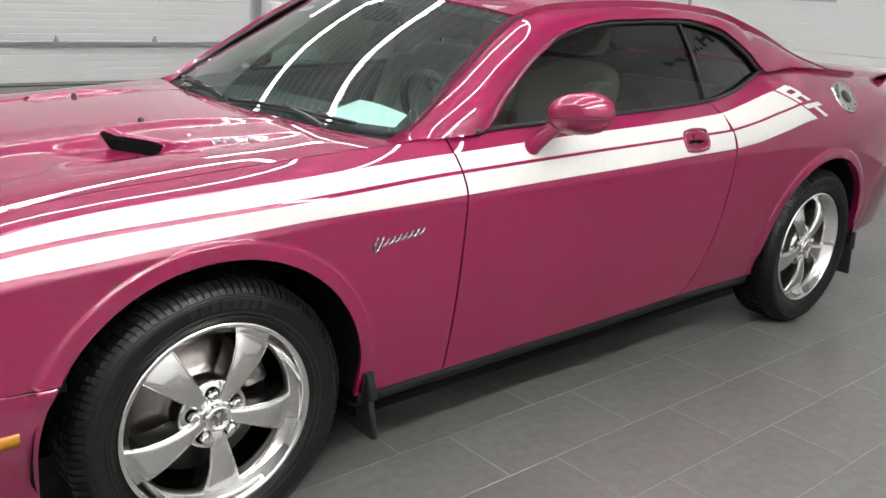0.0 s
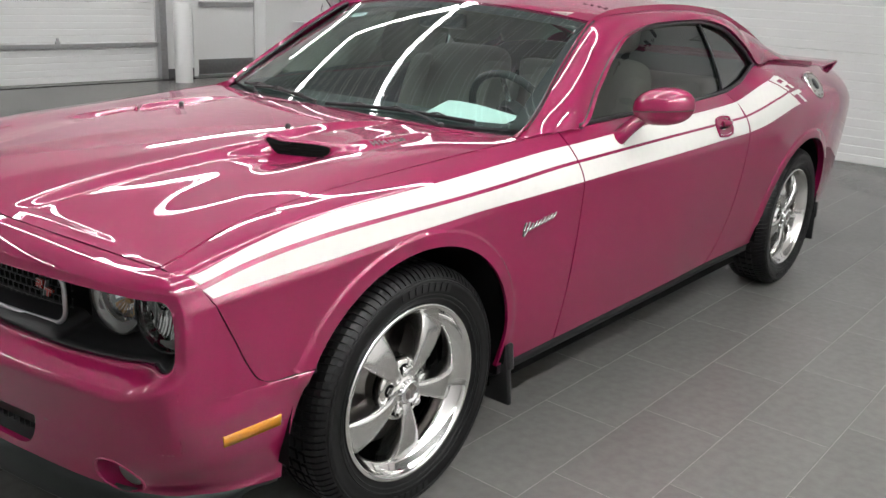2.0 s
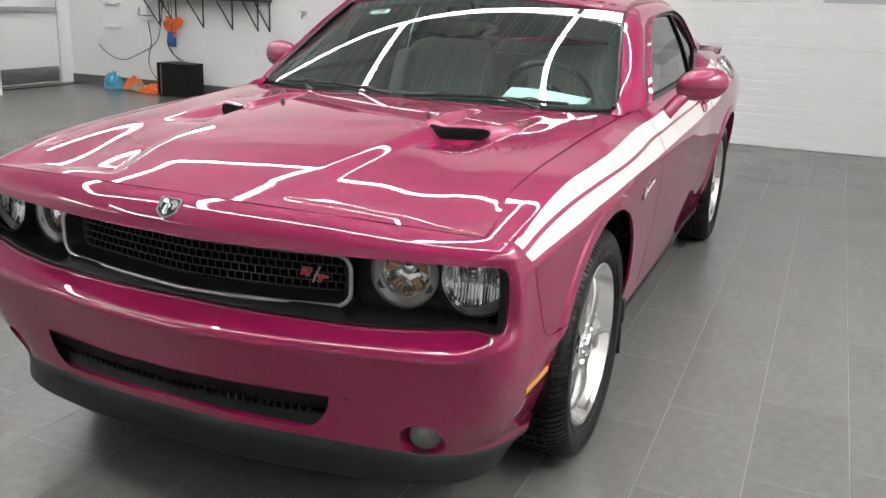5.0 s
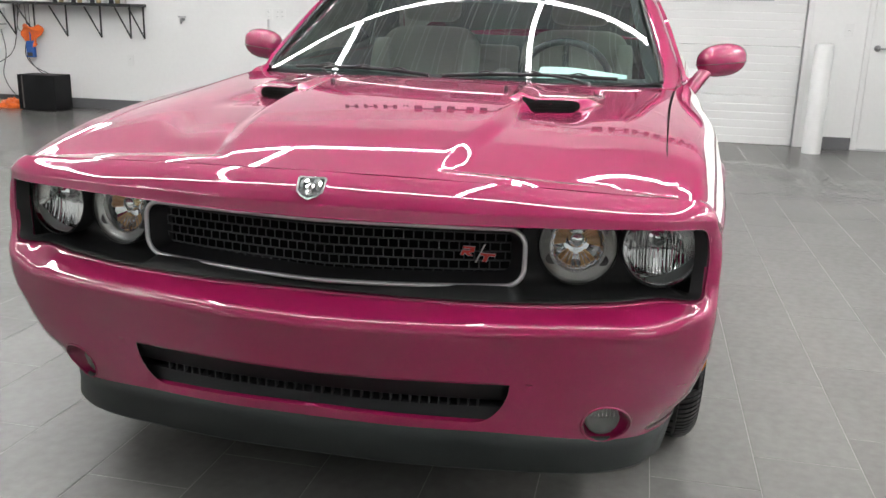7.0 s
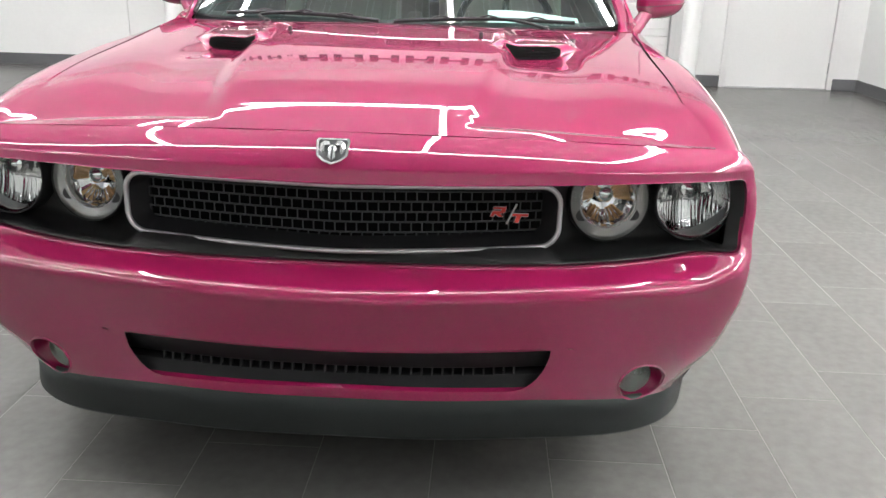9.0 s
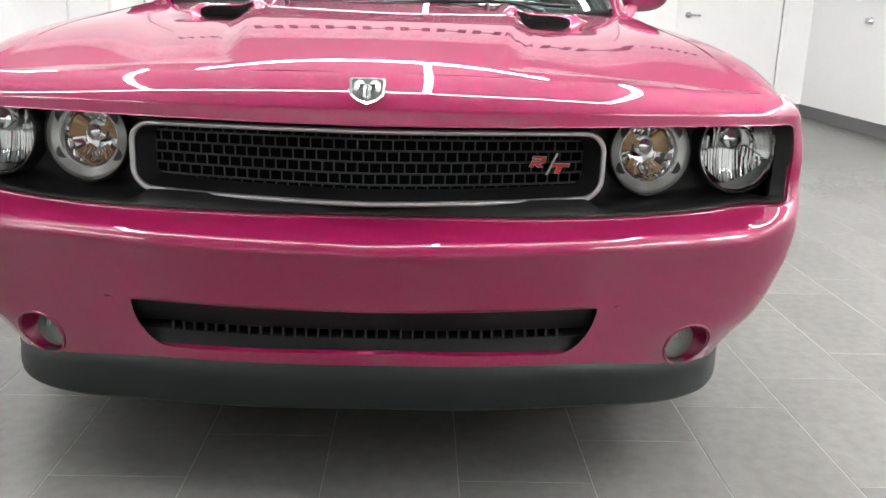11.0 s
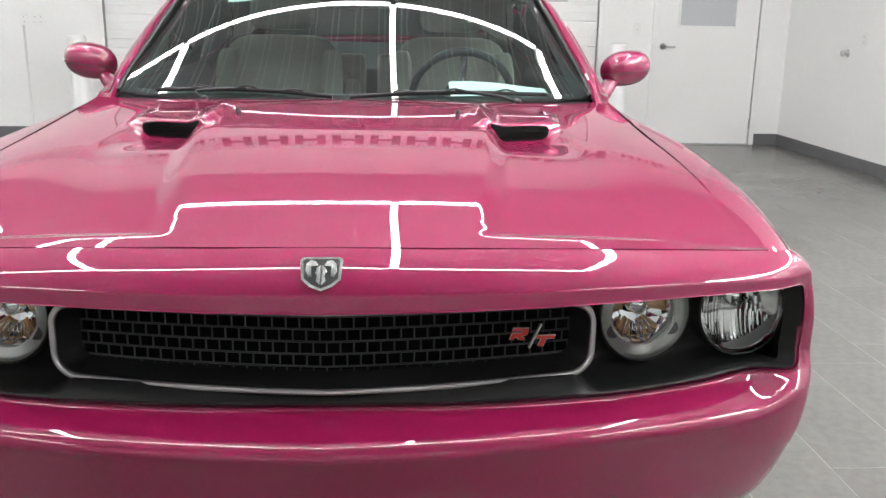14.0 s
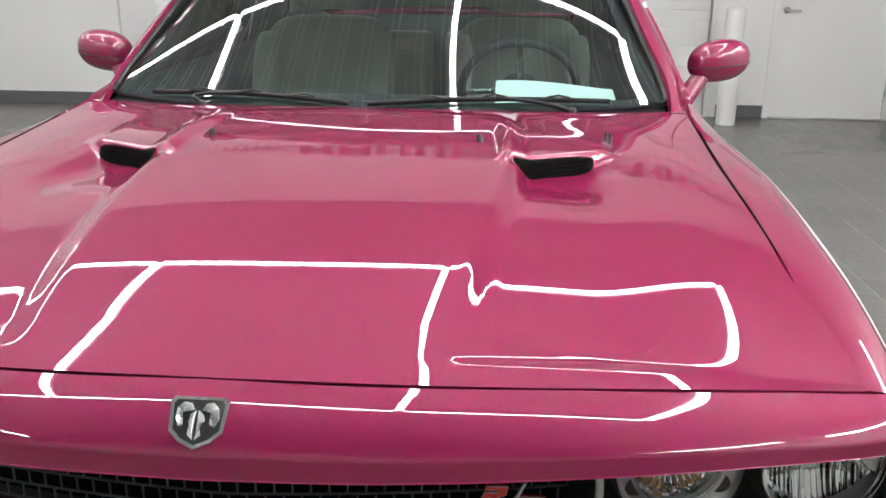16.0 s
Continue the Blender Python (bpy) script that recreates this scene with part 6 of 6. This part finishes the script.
# ---- cowl, wipers and cabin ----
rows = [[(W_BOT_X(0.752 * q) + 0.034 - 0.05 * t, 0.752 * q, 0.985 + 0.010 * q * q + 0.012 * t) for q in np.linspace(-1, 1, 41)] for t in (0, 0.5, 1)]
part("cowl_panel", Build().grid(np.array(rows), flip=True).mesh("cowl_panel", BLACK), car, "black plastic cowl under the wipers")


def on_glass(y, t):
    """Point on the windscreen: y across, t up from the lower edge."""
    q = np.clip(y / (0.752 * (1 - t) + 0.643 * t), -1, 1)
    i, j = t * (WS.shape[0] - 1), (q + 1) / 2 * (WS.shape[1] - 1)
    i0, j0 = int(min(i, WS.shape[0] - 2)), int(min(j, WS.shape[1] - 2))
    fi, fj = i - i0, j - j0
    return WS[i0, j0] * (1 - fi) * (1 - fj) + WS[i0 + 1, j0] * fi * (1 - fj) + WS[i0, j0 + 1] * (1 - fi) * fj + WS[i0 + 1, j0 + 1] * fi * fj


for y0, y1, piv in ((0.60, -0.02, 0.50), (-0.07, -0.62, -0.58 + 0.12)):
    blade = [on_glass(y, 0.012 + 0.028 * math.sin(math.pi * s_)) + np.array([0.006, 0, 0.009]) for s_, y in zip(np.linspace(0, 1, 24), np.linspace(y0, y1, 24))]
    wiper = part("wiper", Build().tube(blade, 0.004, 6, flat=1.8).mesh("wiper", TRIM), car, "black wiper resting at the lower edge of the glass")
    arm = path3([on_glass(piv, 0.0) + np.array([0.022, 0, -0.004]), on_glass(piv * 0.85 + y1 * 0.15, 0.012) + np.array([0.012, 0, 0.012]), (np.array(blade[8]) + np.array(blade[14])) / 2 + np.array([0.004, 0, 0.006])], 14)
    part("wiper_arm", Build().tube(arm, np.linspace(0.0065, 0.004, 14), 8).mesh("wiper_arm", TRIM), wiper)
    part("wiper_pivot", Build().lathe([(-0.02, 0.012), (0.004, 0.011), (0.008, 0.008), (0.009, 0.0005)], tuple(arm[0]), (0.4, 0, 1), 16).mesh("wiper_pivot", TRIM), wiper)
    for s_ in (0.25, 0.5, 0.75):
        c0 = np.array(blade[int(s_ * 23)])
        part("wiper_claw", Build().tube([c0 + np.array([0.002, 0.03, 0.006]), c0 + np.array([0.004, 0, 0.012]), c0 + np.array([0.002, -0.03, 0.006])], 0.003, 5).mesh("wiper_claw", TRIM), wiper)

# dashboard, with a paper on it
rows = [[(-0.62 - 0.42 * t, 0.70 * q, 0.972 + 0.03 * math.sin(math.pi * min(1, t * 1.1)) * (0.6 + 0.4 * math.cos(q * 3)) - (0.16 * max(0, t - 0.85) / 0.15)) for q in np.linspace(-1, 1, 31)] for t in np.linspace(0, 1, 20)]
part("dashboard", Build().grid(np.array(rows), flip=True).mesh("dashboard", DASH), car)
part("cabin_floor", Build().box(-2.6, -0.6, -0.74, 0.74, 0.32, 0.40).box(-0.66, -0.60, -0.74, 0.74, 0.40, 0.97).box(-2.75, -2.55, -0.70, 0.70, 0.40, 0.98).box(-3.3, -2.55, -0.62, 0.62, 0.94, 0.99).mesh("cabin_floor", DASH, False), car)
rows = [[(-1.16 - 1.46 * t, 0.60 * q, float(Z_ROOF(-1.2 - 1.4 * t)) - 0.03 - 0.05 * q * q) for q in np.linspace(-1, 1, 9)] for t in np.linspace(0, 1, 10)]
part("headlining", Build().grid(np.array(rows)).mesh("headlining", SEAT), car)
# rear bench and the shelf behind it, rising to the rear window
for y in (-0.30, 0.30):
    part("rear_seat_back", Build().box(-2.62, -2.47, y - 0.27, y + 0.27, 0.62, 1.075, 0.035).mesh("rear_seat_back", SEAT), car, "light grey leather rear seat back")
rows = [[(-2.58 - 0.79 * t, 0.66 * q, 0.995 + 0.125 * t ** 1.3) for q in np.linspace(-1, 1, 13)] for t in np.linspace(0, 1, 10)]
part("parcel_shelf", Build().sheet(np.array(rows), 0.015, flip=True).mesh("parcel_shelf", DASH), car)
# inner lining of the doors, the rear sides and the pillars
LINING = mat("dark_grey_lining", (0.045, 0.047, 0.047), rough=0.6, grain=0.15, bump=0.2, grain_scale=250)
for sgn in (1, -1):
    for name, x0, x1 in (("door_lining", -0.72, -2.05), ("side_lining", -2.06, -3.32)):
        rows = []
        for x in np.linspace(x0, x1, 24):
            top, ye = float(Z_TOP(x)) - 0.006, float(Y_TOP(x))
            rows.append([(x, sgn * (ye - q), z) for q, z in ((0.017, top + 0.004), (0.040, top + 0.006), (0.070, top - 0.010), (0.082, top - 0.06), (0.085, 0.74), (0.130, 0.70), (0.130, 0.64), (0.095, 0.60), (0.095, 0.42))])
        part(name, facing(Build().grid(np.array(rows)), (0, -sgn, 0)).mesh(name, LINING), car, "dark grey inner lining")
    rows = (pillar - np.array([0.0, 0.62, 0.78]) * 0.030)[8:140] * np.array([1, sgn, 1])
    part("pillar_lining", facing(Build().grid(rows), (0, -sgn, -0.6)).mesh("pillar_lining", SEAT), car, "light grey pillar lining")


def seat(x, y, wide=0.5, back=0.62, rest=True):
    """A bucket seat with bolsters and head rest."""
    def cushion(x0, x1, y0, y1, z0, z1, lean):
        n = 14
        g = []
        for a_ in np.linspace(0, math.pi, 16):
            row = []
            for b_ in np.linspace(0, 2 * math.pi, 32, endpoint=False):
                e = lambda v, p_: math.copysign(abs(v) ** p_, v)
                X = (x0 + x1) / 2 + (x1 - x0) / 2 * e(math.sin(a_) * math.cos(b_), 0.4)
                Y = (y0 + y1) / 2 + (y1 - y0) / 2 * e(math.sin(a_) * math.sin(b_), 0.4)
                Z = (z0 + z1) / 2 + (z1 - z0) / 2 * e(math.cos(a_), 0.4)
                row.append((X - lean * (Z - z0), Y, Z))
            g.append(row)
        return Build().grid(np.array(g), closed_v=True)
    s_ = part("seat", cushion(x - 0.05, x + 0.50, y - wide / 2, y + wide / 2, 0.42, 0.62, 0).mesh("seat", SEAT), car, "light grey leather bucket seat")
    part("backrest", cushion(x - 0.08, x + 0.06, y - wide / 2, y + wide / 2, 0.56, 0.56 + back, 0.38).mesh("backrest", SEAT), s_)
    for q in (-1, 1):
        part("bolster", cushion(x - 0.04, x + 0.12, y + q * (wide / 2 - 0.03) - 0.045, y + q * (wide / 2 - 0.03) + 0.045, 0.60, 0.50 + back, 0.38).mesh("bolster", SEAT), s_)
    if rest:
        part("head_rest", cushion(x - 0.30, x - 0.18, y - 0.14, y + 0.14, 0.58 + back, 0.58 + back + 0.19, 0.2).mesh("head_rest", SEAT), s_)
    return s_


seat(-1.55, 0.37)
seat(-1.55, -0.37)
seat(-2.35, 0.33, 0.52, 0.45, False)
seat(-2.35, -0.33, 0.52, 0.45, False)
wc = Vector((-1.12, 0.37, 0.975))
tilt = Matrix.Translation(wc) @ Euler((0, radians(-64), 0)).to_matrix().to_4x4()
sw = part("steering_wheel", Build().tube([(0.185 * math.cos(a), 0.185 * math.sin(a), 0) for a in np.linspace(0, 2 * math.pi, 48, endpoint=False)], 0.015, 10, closed=True).shift(tilt).mesh("steering_wheel", DASH), car, "dark steering wheel")
part("wheel_boss", Build().lathe([(-0.03, 0.06), (0.02, 0.065), (0.03, 0.05), (0.032, 0.001)], (0, 0, 0), (0, 0, 1), 24).shift(tilt).mesh("wheel_boss", DASH), sw)
for a in (0.0, math.pi / 2, -math.pi / 2, math.pi):
    part("wheel_spoke", Build().tube([(0.05 * math.cos(a), 0.05 * math.sin(a), 0.01), (0.18 * math.cos(a), 0.18 * math.sin(a), 0)], 0.013, 6, flat=0.5).shift(tilt).mesh("wheel_spoke", SATINALLOY), sw)
part("rear_view_mirror", Build().box(-1.13, -1.105, -0.12, 0.12, 1.285, 1.345, 0.012).tube([(-1.12, 0, 1.34), (-1.10, 0, 1.375)], 0.008, 6).mesh("rear_view_mirror", DASH, False), car)
for y in (0.36, -0.36):
    part("sun_visor", Build().box(-1.33, -1.19, y - 0.18, y + 0.18, 1.362, 1.376, 0.005).mesh("sun_visor", SEAT, False), car)
# sheet of paper behind the windscreen and a small sticker at its top
tagged(part("paper_sheet", Build().grid(np.array([[(-0.66 - 0.16 * t, 0.30 + 0.33 * s_, 1.004 + 0.012 * math.sin(3 * s_ + t) + 0.035 * t) for s_ in np.linspace(0, 1, 14)] for t in np.linspace(0, 1, 6)])).mesh("paper_sheet", PAPER)), "white printed paper sheet lying on the dashboard", "paper")
g = np.array([[on_glass(y, t) + np.array([-0.004, 0, -0.006]) for t in (0.80, 0.85)] for y in (-0.37, -0.47)])
sticker = part("sticker", facing(Build().grid(g), (1, 0, 1)).mesh("sticker", PAPER), windscreen, "small pale sticker with dark bars")
for i in range(4):
    y = -0.395 - 0.016 * i
    g = np.array([[on_glass(yy, t) + np.array([-0.003, 0, -0.005]) for t in (0.815, 0.838)] for yy in (y, y - 0.007)])
    part("sticker_bar", facing(Build().grid(g), (1, 0, 1)).mesh("sticker_bar", TRIM), sticker)

# ---- loose and fixed things along the walls ----
BX0 = X_BACK

# pairs of panes in the overhead door behind the car
for y0 in (1.24, -1.95):
    wn = tagged(empty("window_1", pose(X_BACK, y0, 1.43)), "small framed pane in the white overhead door", "window", kind="structure")
    b = Build()
    for ya, yb, za, zb in ((0, 0.72, -0.0, 0.035), (0, 0.72, 0.30, 0.335), (0, 0.035, 0.035, 0.30), (0.685, 0.72, 0.035, 0.30)):
        b.box(-0.024, -0.008, ya, yb, za, zb, 0.004)
    part("window_frame", b.mesh("window_frame", DOORWHITE, False), wn)
    part("pane", Build().box(-0.024, -0.018, 0.035, 0.685, 0.035, 0.30).mesh("pane", FROST, False), wn)


def wall_plate(x, y, z, wide, tall, slots, normal):
    """An outlet or switch plate on a wall; normal 'x' or 'y'."""
    m = pose(x, y, z) if normal == "x" else pose(x, y, z, 0, 0, -90)
    ob = part("wall_plate", Build().box(0, 0.007, -wide / 2, wide / 2, -tall / 2, tall / 2, 0.003).mesh("wall_plate", DOORWHITE, False), m=m)
    tagged(ob, "white plastic switch or outlet plate on the wall", "wall plate", "plates on the walls")
    for sy, sz in slots:
        part("socket", Build().box(0.006, 0.009, sy - 0.012, sy + 0.012, sz - 0.016, sz + 0.016, 0.002).mesh("socket", WALL, False), ob)
        for q in (-0.005, 0.005):
            part("slot", Build().box(0.0088, 0.0094, sy + q - 0.0015, sy + q + 0.0015, sz - 0.006, sz + 0.006).mesh("slot", SIGN, False), ob)
    return ob


wall_plate(BX0, -3.61, 1.20, 0.085, 0.125, ((0, 0.025), (0, -0.025)), "x")
wall_plate(BX0, -3.47, 1.20, 0.125, 0.125, ((-0.028, 0.025), (-0.028, -0.025), (0.028, 0.025), (0.028, -0.025)), "x")
wall_plate(BX0, 2.67, 1.20, 0.08, 0.125, ((0, 0.0),), "x")
wall_plate(BX0, -8.12, 0.58, 0.08, 0.125, ((0, 0.025), (0, -0.025)), "x")
wall_plate(BX0, -5.43, 0.60, 0.085, 0.13, ((0, 0.025),), "x")
wall_plate(-5.58, Y_LEFT, 1.153, 0.085, 0.13, ((0, 0.025), (0, -0.025)), "y")
ob = part("hose_knob", Build().lathe([(0, 0.035), (0.006, 0.035), (0.01, 0.016), (0.035, 0.016), (0.04, 0.026), (0.062, 0.024), (0.066, 0.001)], (0, 0, 0), (0, -1, 0), 20).mesh("hose_knob", GALV), m=pose(-5.84, Y_LEFT, 1.026))
tagged(ob, "small round steel fitting on the white wall", "wall fitting")
ob = part("wall_conduit", Build().tube([(BX0 + 0.012, -3.615, 0.13), (BX0 + 0.012, -3.615, 1.14)], 0.012, 8).mesh("wall_conduit", DOORWHITE))
tagged(ob, "thin white conduit running down the wall", "conduit")
ob = part("wall_tap", Build().tube([(BX0, -4.69, 1.11), (BX0 + 0.07, -4.69, 1.11), (BX0 + 0.085, -4.69, 1.06)], 0.014, 8).tube([(BX0 + 0.05, -4.74, 1.14), (BX0 + 0.05, -4.64, 1.14)], 0.008, 6).tube([(BX0 + 0.05, -4.69, 1.11), (BX0 + 0.05, -4.69, 1.14)], 0.007, 6).mesh("wall_tap", GALV))
tagged(ob, "small steel tap on the white wall", "tap")

# shelf on black triangular brackets
SH_Z = 1.235
shelf = part("wall_shelf", Build().box(BX0 + 0.002, BX0 + 0.34, -7.08, -5.18, SH_Z, SH_Z + 0.035, 0.004).mesh("wall_shelf", TRIM, False))
tagged(shelf, "black shelf on thin triangular brackets with bottles on it", "shelf")
for y in (-7.0, -6.72, -6.27, -5.80, -5.40, -5.22):
    b = Build().tube([(BX0 + 0.010, y, SH_Z), (BX0 + 0.010, y, SH_Z - 0.37)], 0.010, 6)
    b.tube([(BX0 + 0.012, y, SH_Z - 0.36), (BX0 + 0.32, y, SH_Z - 0.01)], 0.009, 6)
    part("bracket", b.mesh("bracket", TRIM, False), shelf)
BOTTLE = [mat("bottle_white", (0.75, 0.75, 0.72), rough=0.35, grain=0.02), mat("bottle_dark", (0.05, 0.05, 0.06), rough=0.3, grain=0.1), mat("bottle_tan", (0.45, 0.36, 0.2), rough=0.35, grain=0.05)]
for i in range(13):
    y = -6.3 + 0.083 * i
    h = 0.10 + 0.05 * ((i * 5) % 3)
    m_ = BOTTLE[(i * 7) % 3]
    ob = part("bottle", Build().lathe([(0, 0.001), (0, 0.028), (h * 0.7, 0.028), (h * 0.82, 0.012), (h, 0.012), (h, 0.001)], (0, 0, 0), (0, 0, 1), 16).mesh("bottle", m_), m=pose(BX0 + 0.27, y, SH_Z + 0.035))
    tagged(ob, "small plastic bottle standing on the black shelf", "bottle", "bottles on the shelf")
    part("bottle_cap", Build().lathe([(h, 0.014), (h + 0.018, 0.013), (h + 0.018, 0.001)], (0, 0, 0), (0, 0, 1), 12).mesh("bottle_cap", TRIM), ob)

# dispenser on the wall, with a black wire holder
ob = part("wall_dispenser", Build().box(BX0 + 0.002, BX0 + 0.10, -7.27, -7.13, 0.93, 1.20, 0.02).mesh("wall_dispenser", DOORWHITE, False))
tagged(ob, "white plastic dispenser hanging under the shelf", "dispenser")
part("wire_holder", Build().tube([(BX0 + 0.01, -7.30, 1.23), (BX0 + 0.11, -7.285, 1.0), (BX0 + 0.115, -7.12, 0.99), (BX0 + 0.02, -7.115, 0.99)], 0.006, 6).mesh("wire_holder", TRIM), ob)
for z in (0.80, 1.12):
    ob = part("wall_ledge", Build().box(BX0 + 0.002, BX0 + 0.09, -7.93, -7.68, z, z + 0.018, 0.004).mesh("wall_ledge", DOORWHITE, False))
    tagged(ob, "small white ledge on the white wall", "ledge", "ledges on the wall")


def lump(name, centre, size, material, seed, label, category, parent=None, squash=1.0):
    """A crumpled cloth heap."""
    rows_ = []
    for a in np.linspace(0.02, math.pi / 2 + 0.25, 16):
        row = []
        for b_ in np.linspace(0, 2 * math.pi, 30, endpoint=False):
            n_ = noise.noise(Vector((math.cos(b_) * 2.2 + seed, math.sin(b_) * 2.2, a * 2.6))) * 0.45 + noise.noise(Vector((math.cos(b_) * 5 + seed, math.sin(b_) * 5, a * 6))) * 0.22
            r = 1 + n_
            row.append((centre[0] + size[0] * r * math.sin(a) * math.cos(b_), centre[1] + size[1] * r * math.sin(a) * math.sin(b_), max(centre[2] + 0.002, centre[2] + size[2] * r * math.cos(a) * squash)))
        rows_.append(row)
    ob = part(name, Build().grid(np.array(rows_), closed_v=True).mesh(name, material), parent)
    return tagged(ob, label, category, "cloths on the floor") if parent is None else ob


GREEN = mat("green_cloth", (0.12, 0.20, 0.10), rough=0.85, grain=0.2, grain_scale=70, bump=0.5)
lump("cloth", (-6.86, -7.62, 0), (0.10, 0.14, 0.19), BLUE, 1.3, "crumpled blue cloth on the floor by the wall", "cloth")
lump("cloth", (-6.93, -7.33, 0), (0.10, 0.14, 0.15), ORANGE, 4.1, "crumpled orange cloth on the floor by the wall", "cloth")
lump("cloth", (-6.86, -7.16, 0), (0.11, 0.17, 0.09), TAN, 7.7, "crumpled tan cloth on the floor by the wall", "cloth")
lump("cloth", (-6.80, -6.88, 0), (0.11, 0.18, 0.10), ORANGE, 9.2, "crumpled orange cloth on the floor beside the black box", "cloth")
lump("cloth", (-6.90, -6.74, 0), (0.10, 0.13, 0.13), GREEN, 12.5, "crumpled green cloth on the floor beside the black box", "cloth")

# black equipment box on the floor
ob = part("equipment_box", Build().box(-6.92, -6.60, -6.62, -6.12, 0.012, 0.425, 0.008).mesh("equipment_box", BLACK, False))
tagged(ob, "black equipment box standing on the floor by the wall", "equipment box")
part("box_trim", Build().box(-6.602, -6.594, -6.56, -6.545, 0.03, 0.41).mesh("box_trim", STEEL, False), ob)
for yy in (-6.58, -6.16):
    for xx in (-6.88, -6.64):
        part("foot", Build().box(xx - 0.02, xx + 0.02, yy - 0.02, yy + 0.02, 0.0, 0.014).mesh("foot", RUBBER, False), ob)

# orange cloth and a blue brush hanging under the shelf
hang = []
for t in np.linspace(0, 1, 14):
    hang.append([(BX0 + 0.10 + 0.03 * math.sin(3 * s_ + 5 * t) + 0.02 * noise.noise(Vector((s_ * 3, t * 4, 2))), -6.83 + 0.27 * s_ * (0.8 + 0.2 * math.sin(6 * t)) + 0.015 * math.sin(9 * t), 0.985 - 0.24 * t + 0.02 * math.sin(7 * s_)) for s_ in np.linspace(0, 1, 16)])
hang = np.array(hang)
ob = part("hanging_cloth", Build().sheet(hang, 0.02).mesh("hanging_cloth", ORANGE))
tagged(ob, "orange cloth hanging from the shelf bracket", "cloth")
part("cloth_hook", Build().tube([(BX0 + 0.10, -6.72, 0.98), (BX0 + 0.10, -6.72, 1.24)], 0.004, 6).mesh("cloth_hook", TRIM), ob)
ob = part("blue_brush", Build().box(BX0 + 0.07, BX0 + 0.12, -6.79, -6.68, 0.60, 0.80, 0.012).tube([(BX0 + 0.095, -6.735, 0.79), (BX0 + 0.095, -6.735, 0.99)], 0.008, 6).mesh("blue_brush", mat("blue_plastic", (0.03, 0.12, 0.42), rough=0.4, grain=0.05), False))
tagged(ob, "blue plastic brush hanging below the orange cloth", "brush")
part("brush_label", Build().box(BX0 + 0.1195, BX0 + 0.122, -6.775, -6.70, 0.615, 0.66).mesh("brush_label", SIGN, False), ob)


def cable(pts, r=0.005, label="thin grey cable hanging on the wall"):
    ob_ = part("cable", Build().tube(path3(pts, 50), r, 6).mesh("cable", SPLIT))
    tagged(ob_, label, "cable", "cables on the wall")


cable([(BX0 + 0.01, -8.12, 0.56), (BX0 + 0.02, -7.95, 0.44), (BX0 + 0.02, -7.70, 0.37), (BX0 + 0.02, -7.45, 0.44), (BX0 + 0.02, -7.10, 0.62), (BX0 + 0.03, -6.98, 0.85), (BX0 + 0.03, -6.92, 1.24)])
cable([(BX0 + 0.02, -7.20, 0.93), (BX0 + 0.02, -7.16, 0.65), (BX0 + 0.02, -7.22, 0.35), (BX0 + 0.02, -7.05, 0.10), (BX0 + 0.06, -6.75, 0.05)])
cable([(BX0 + 0.02, -6.90, 1.24), (BX0 + 0.03, -6.95, 0.95), (BX0 + 0.03, -6.80, 0.85), (BX0 + 0.03, -6.83, 0.6), (BX0 + 0.05, -6.7, 0.45), (BX0 + 0.12, -6.55, 0.40)])
cable([(BX0 + 0.02, -6.84, 1.24), (BX0 + 0.03, -6.82, 0.9), (BX0 + 0.03, -6.87, 0.65), (BX0 + 0.05, -6.76, 0.5), (BX0 + 0.12, -6.5, 0.41)])

# ---- floor: porcelain tiles 0.6 x 0.3 m, laid in thirds, on a grout bed ----
floor = structure("floor", Build().box(X_BACK - 0.2, X_FRONT + 0.2, Y_RIGHT - 0.2, Y_LEFT + 0.2, -0.2, -0.0009).mesh("floor", GROUT, False), "dark grey porcelain floor tiles laid in thirds with thin pale joints", "floor")
TL, TW, JOINT = 0.604, 0.2985, 0.0025


def tile_verts(x0, x1, y0, y1):
    e = 0.0009
    return [(x0, y0, -0.0008), (x1, y0, -0.0008), (x1, y1, -0.0008), (x0, y1, -0.0008),
            (x0 + e, y0 + e, 0), (x1 - e, y0 + e, 0), (x1 - e, y1 - e, 0), (x0 + e, y1 - e, 0)]


TILE_F = [(4, 5, 6, 7), (0, 1, 5, 4), (1, 2, 6, 5), (2, 3, 7, 6), (3, 0, 4, 7)]
tile_mesh = mesh("tile", tile_verts(0, TL - JOINT, 0, TW - JOINT), TILE_F, TILE, False)
rest = Build()
count = 0
for r in range(-32, 12):
    y0 = 0.80 + TW * r
    if y0 < Y_RIGHT or y0 + TW > Y_LEFT:
        y0 = max(y0, Y_RIGHT)
    ya, yb = max(y0, Y_RIGHT), min(y0 + TW - JOINT, Y_LEFT)
    if yb - ya < 0.02:
        continue
    off = (0.345 - TL / 3 * r) % TL
    for c in range(-13, 18):
        x0 = off + TL * c
        xa, xb = max(x0, X_BACK), min(x0 + TL - JOINT, X_FRONT)
        if xb - xa < 0.02:
            continue
        near = -3.3 < x0 < 1.1 and (0.7 < y0 < 2.9 or (x0 > 0.2 and -1.8 < y0 < 2.9))
        if near and count < 300 and xb - xa > 0.5 and yb - ya > 0.28:
            part("tile", tile_mesh, floor, m=pose(x0, y0, 0))
            count += 1
        else:
            rest.add(tile_verts(xa, xb, ya, yb), TILE_F)
tagged(part("floor_tiles", rest.mesh("floor_tiles", TILE, False), floor), kind="stuff")
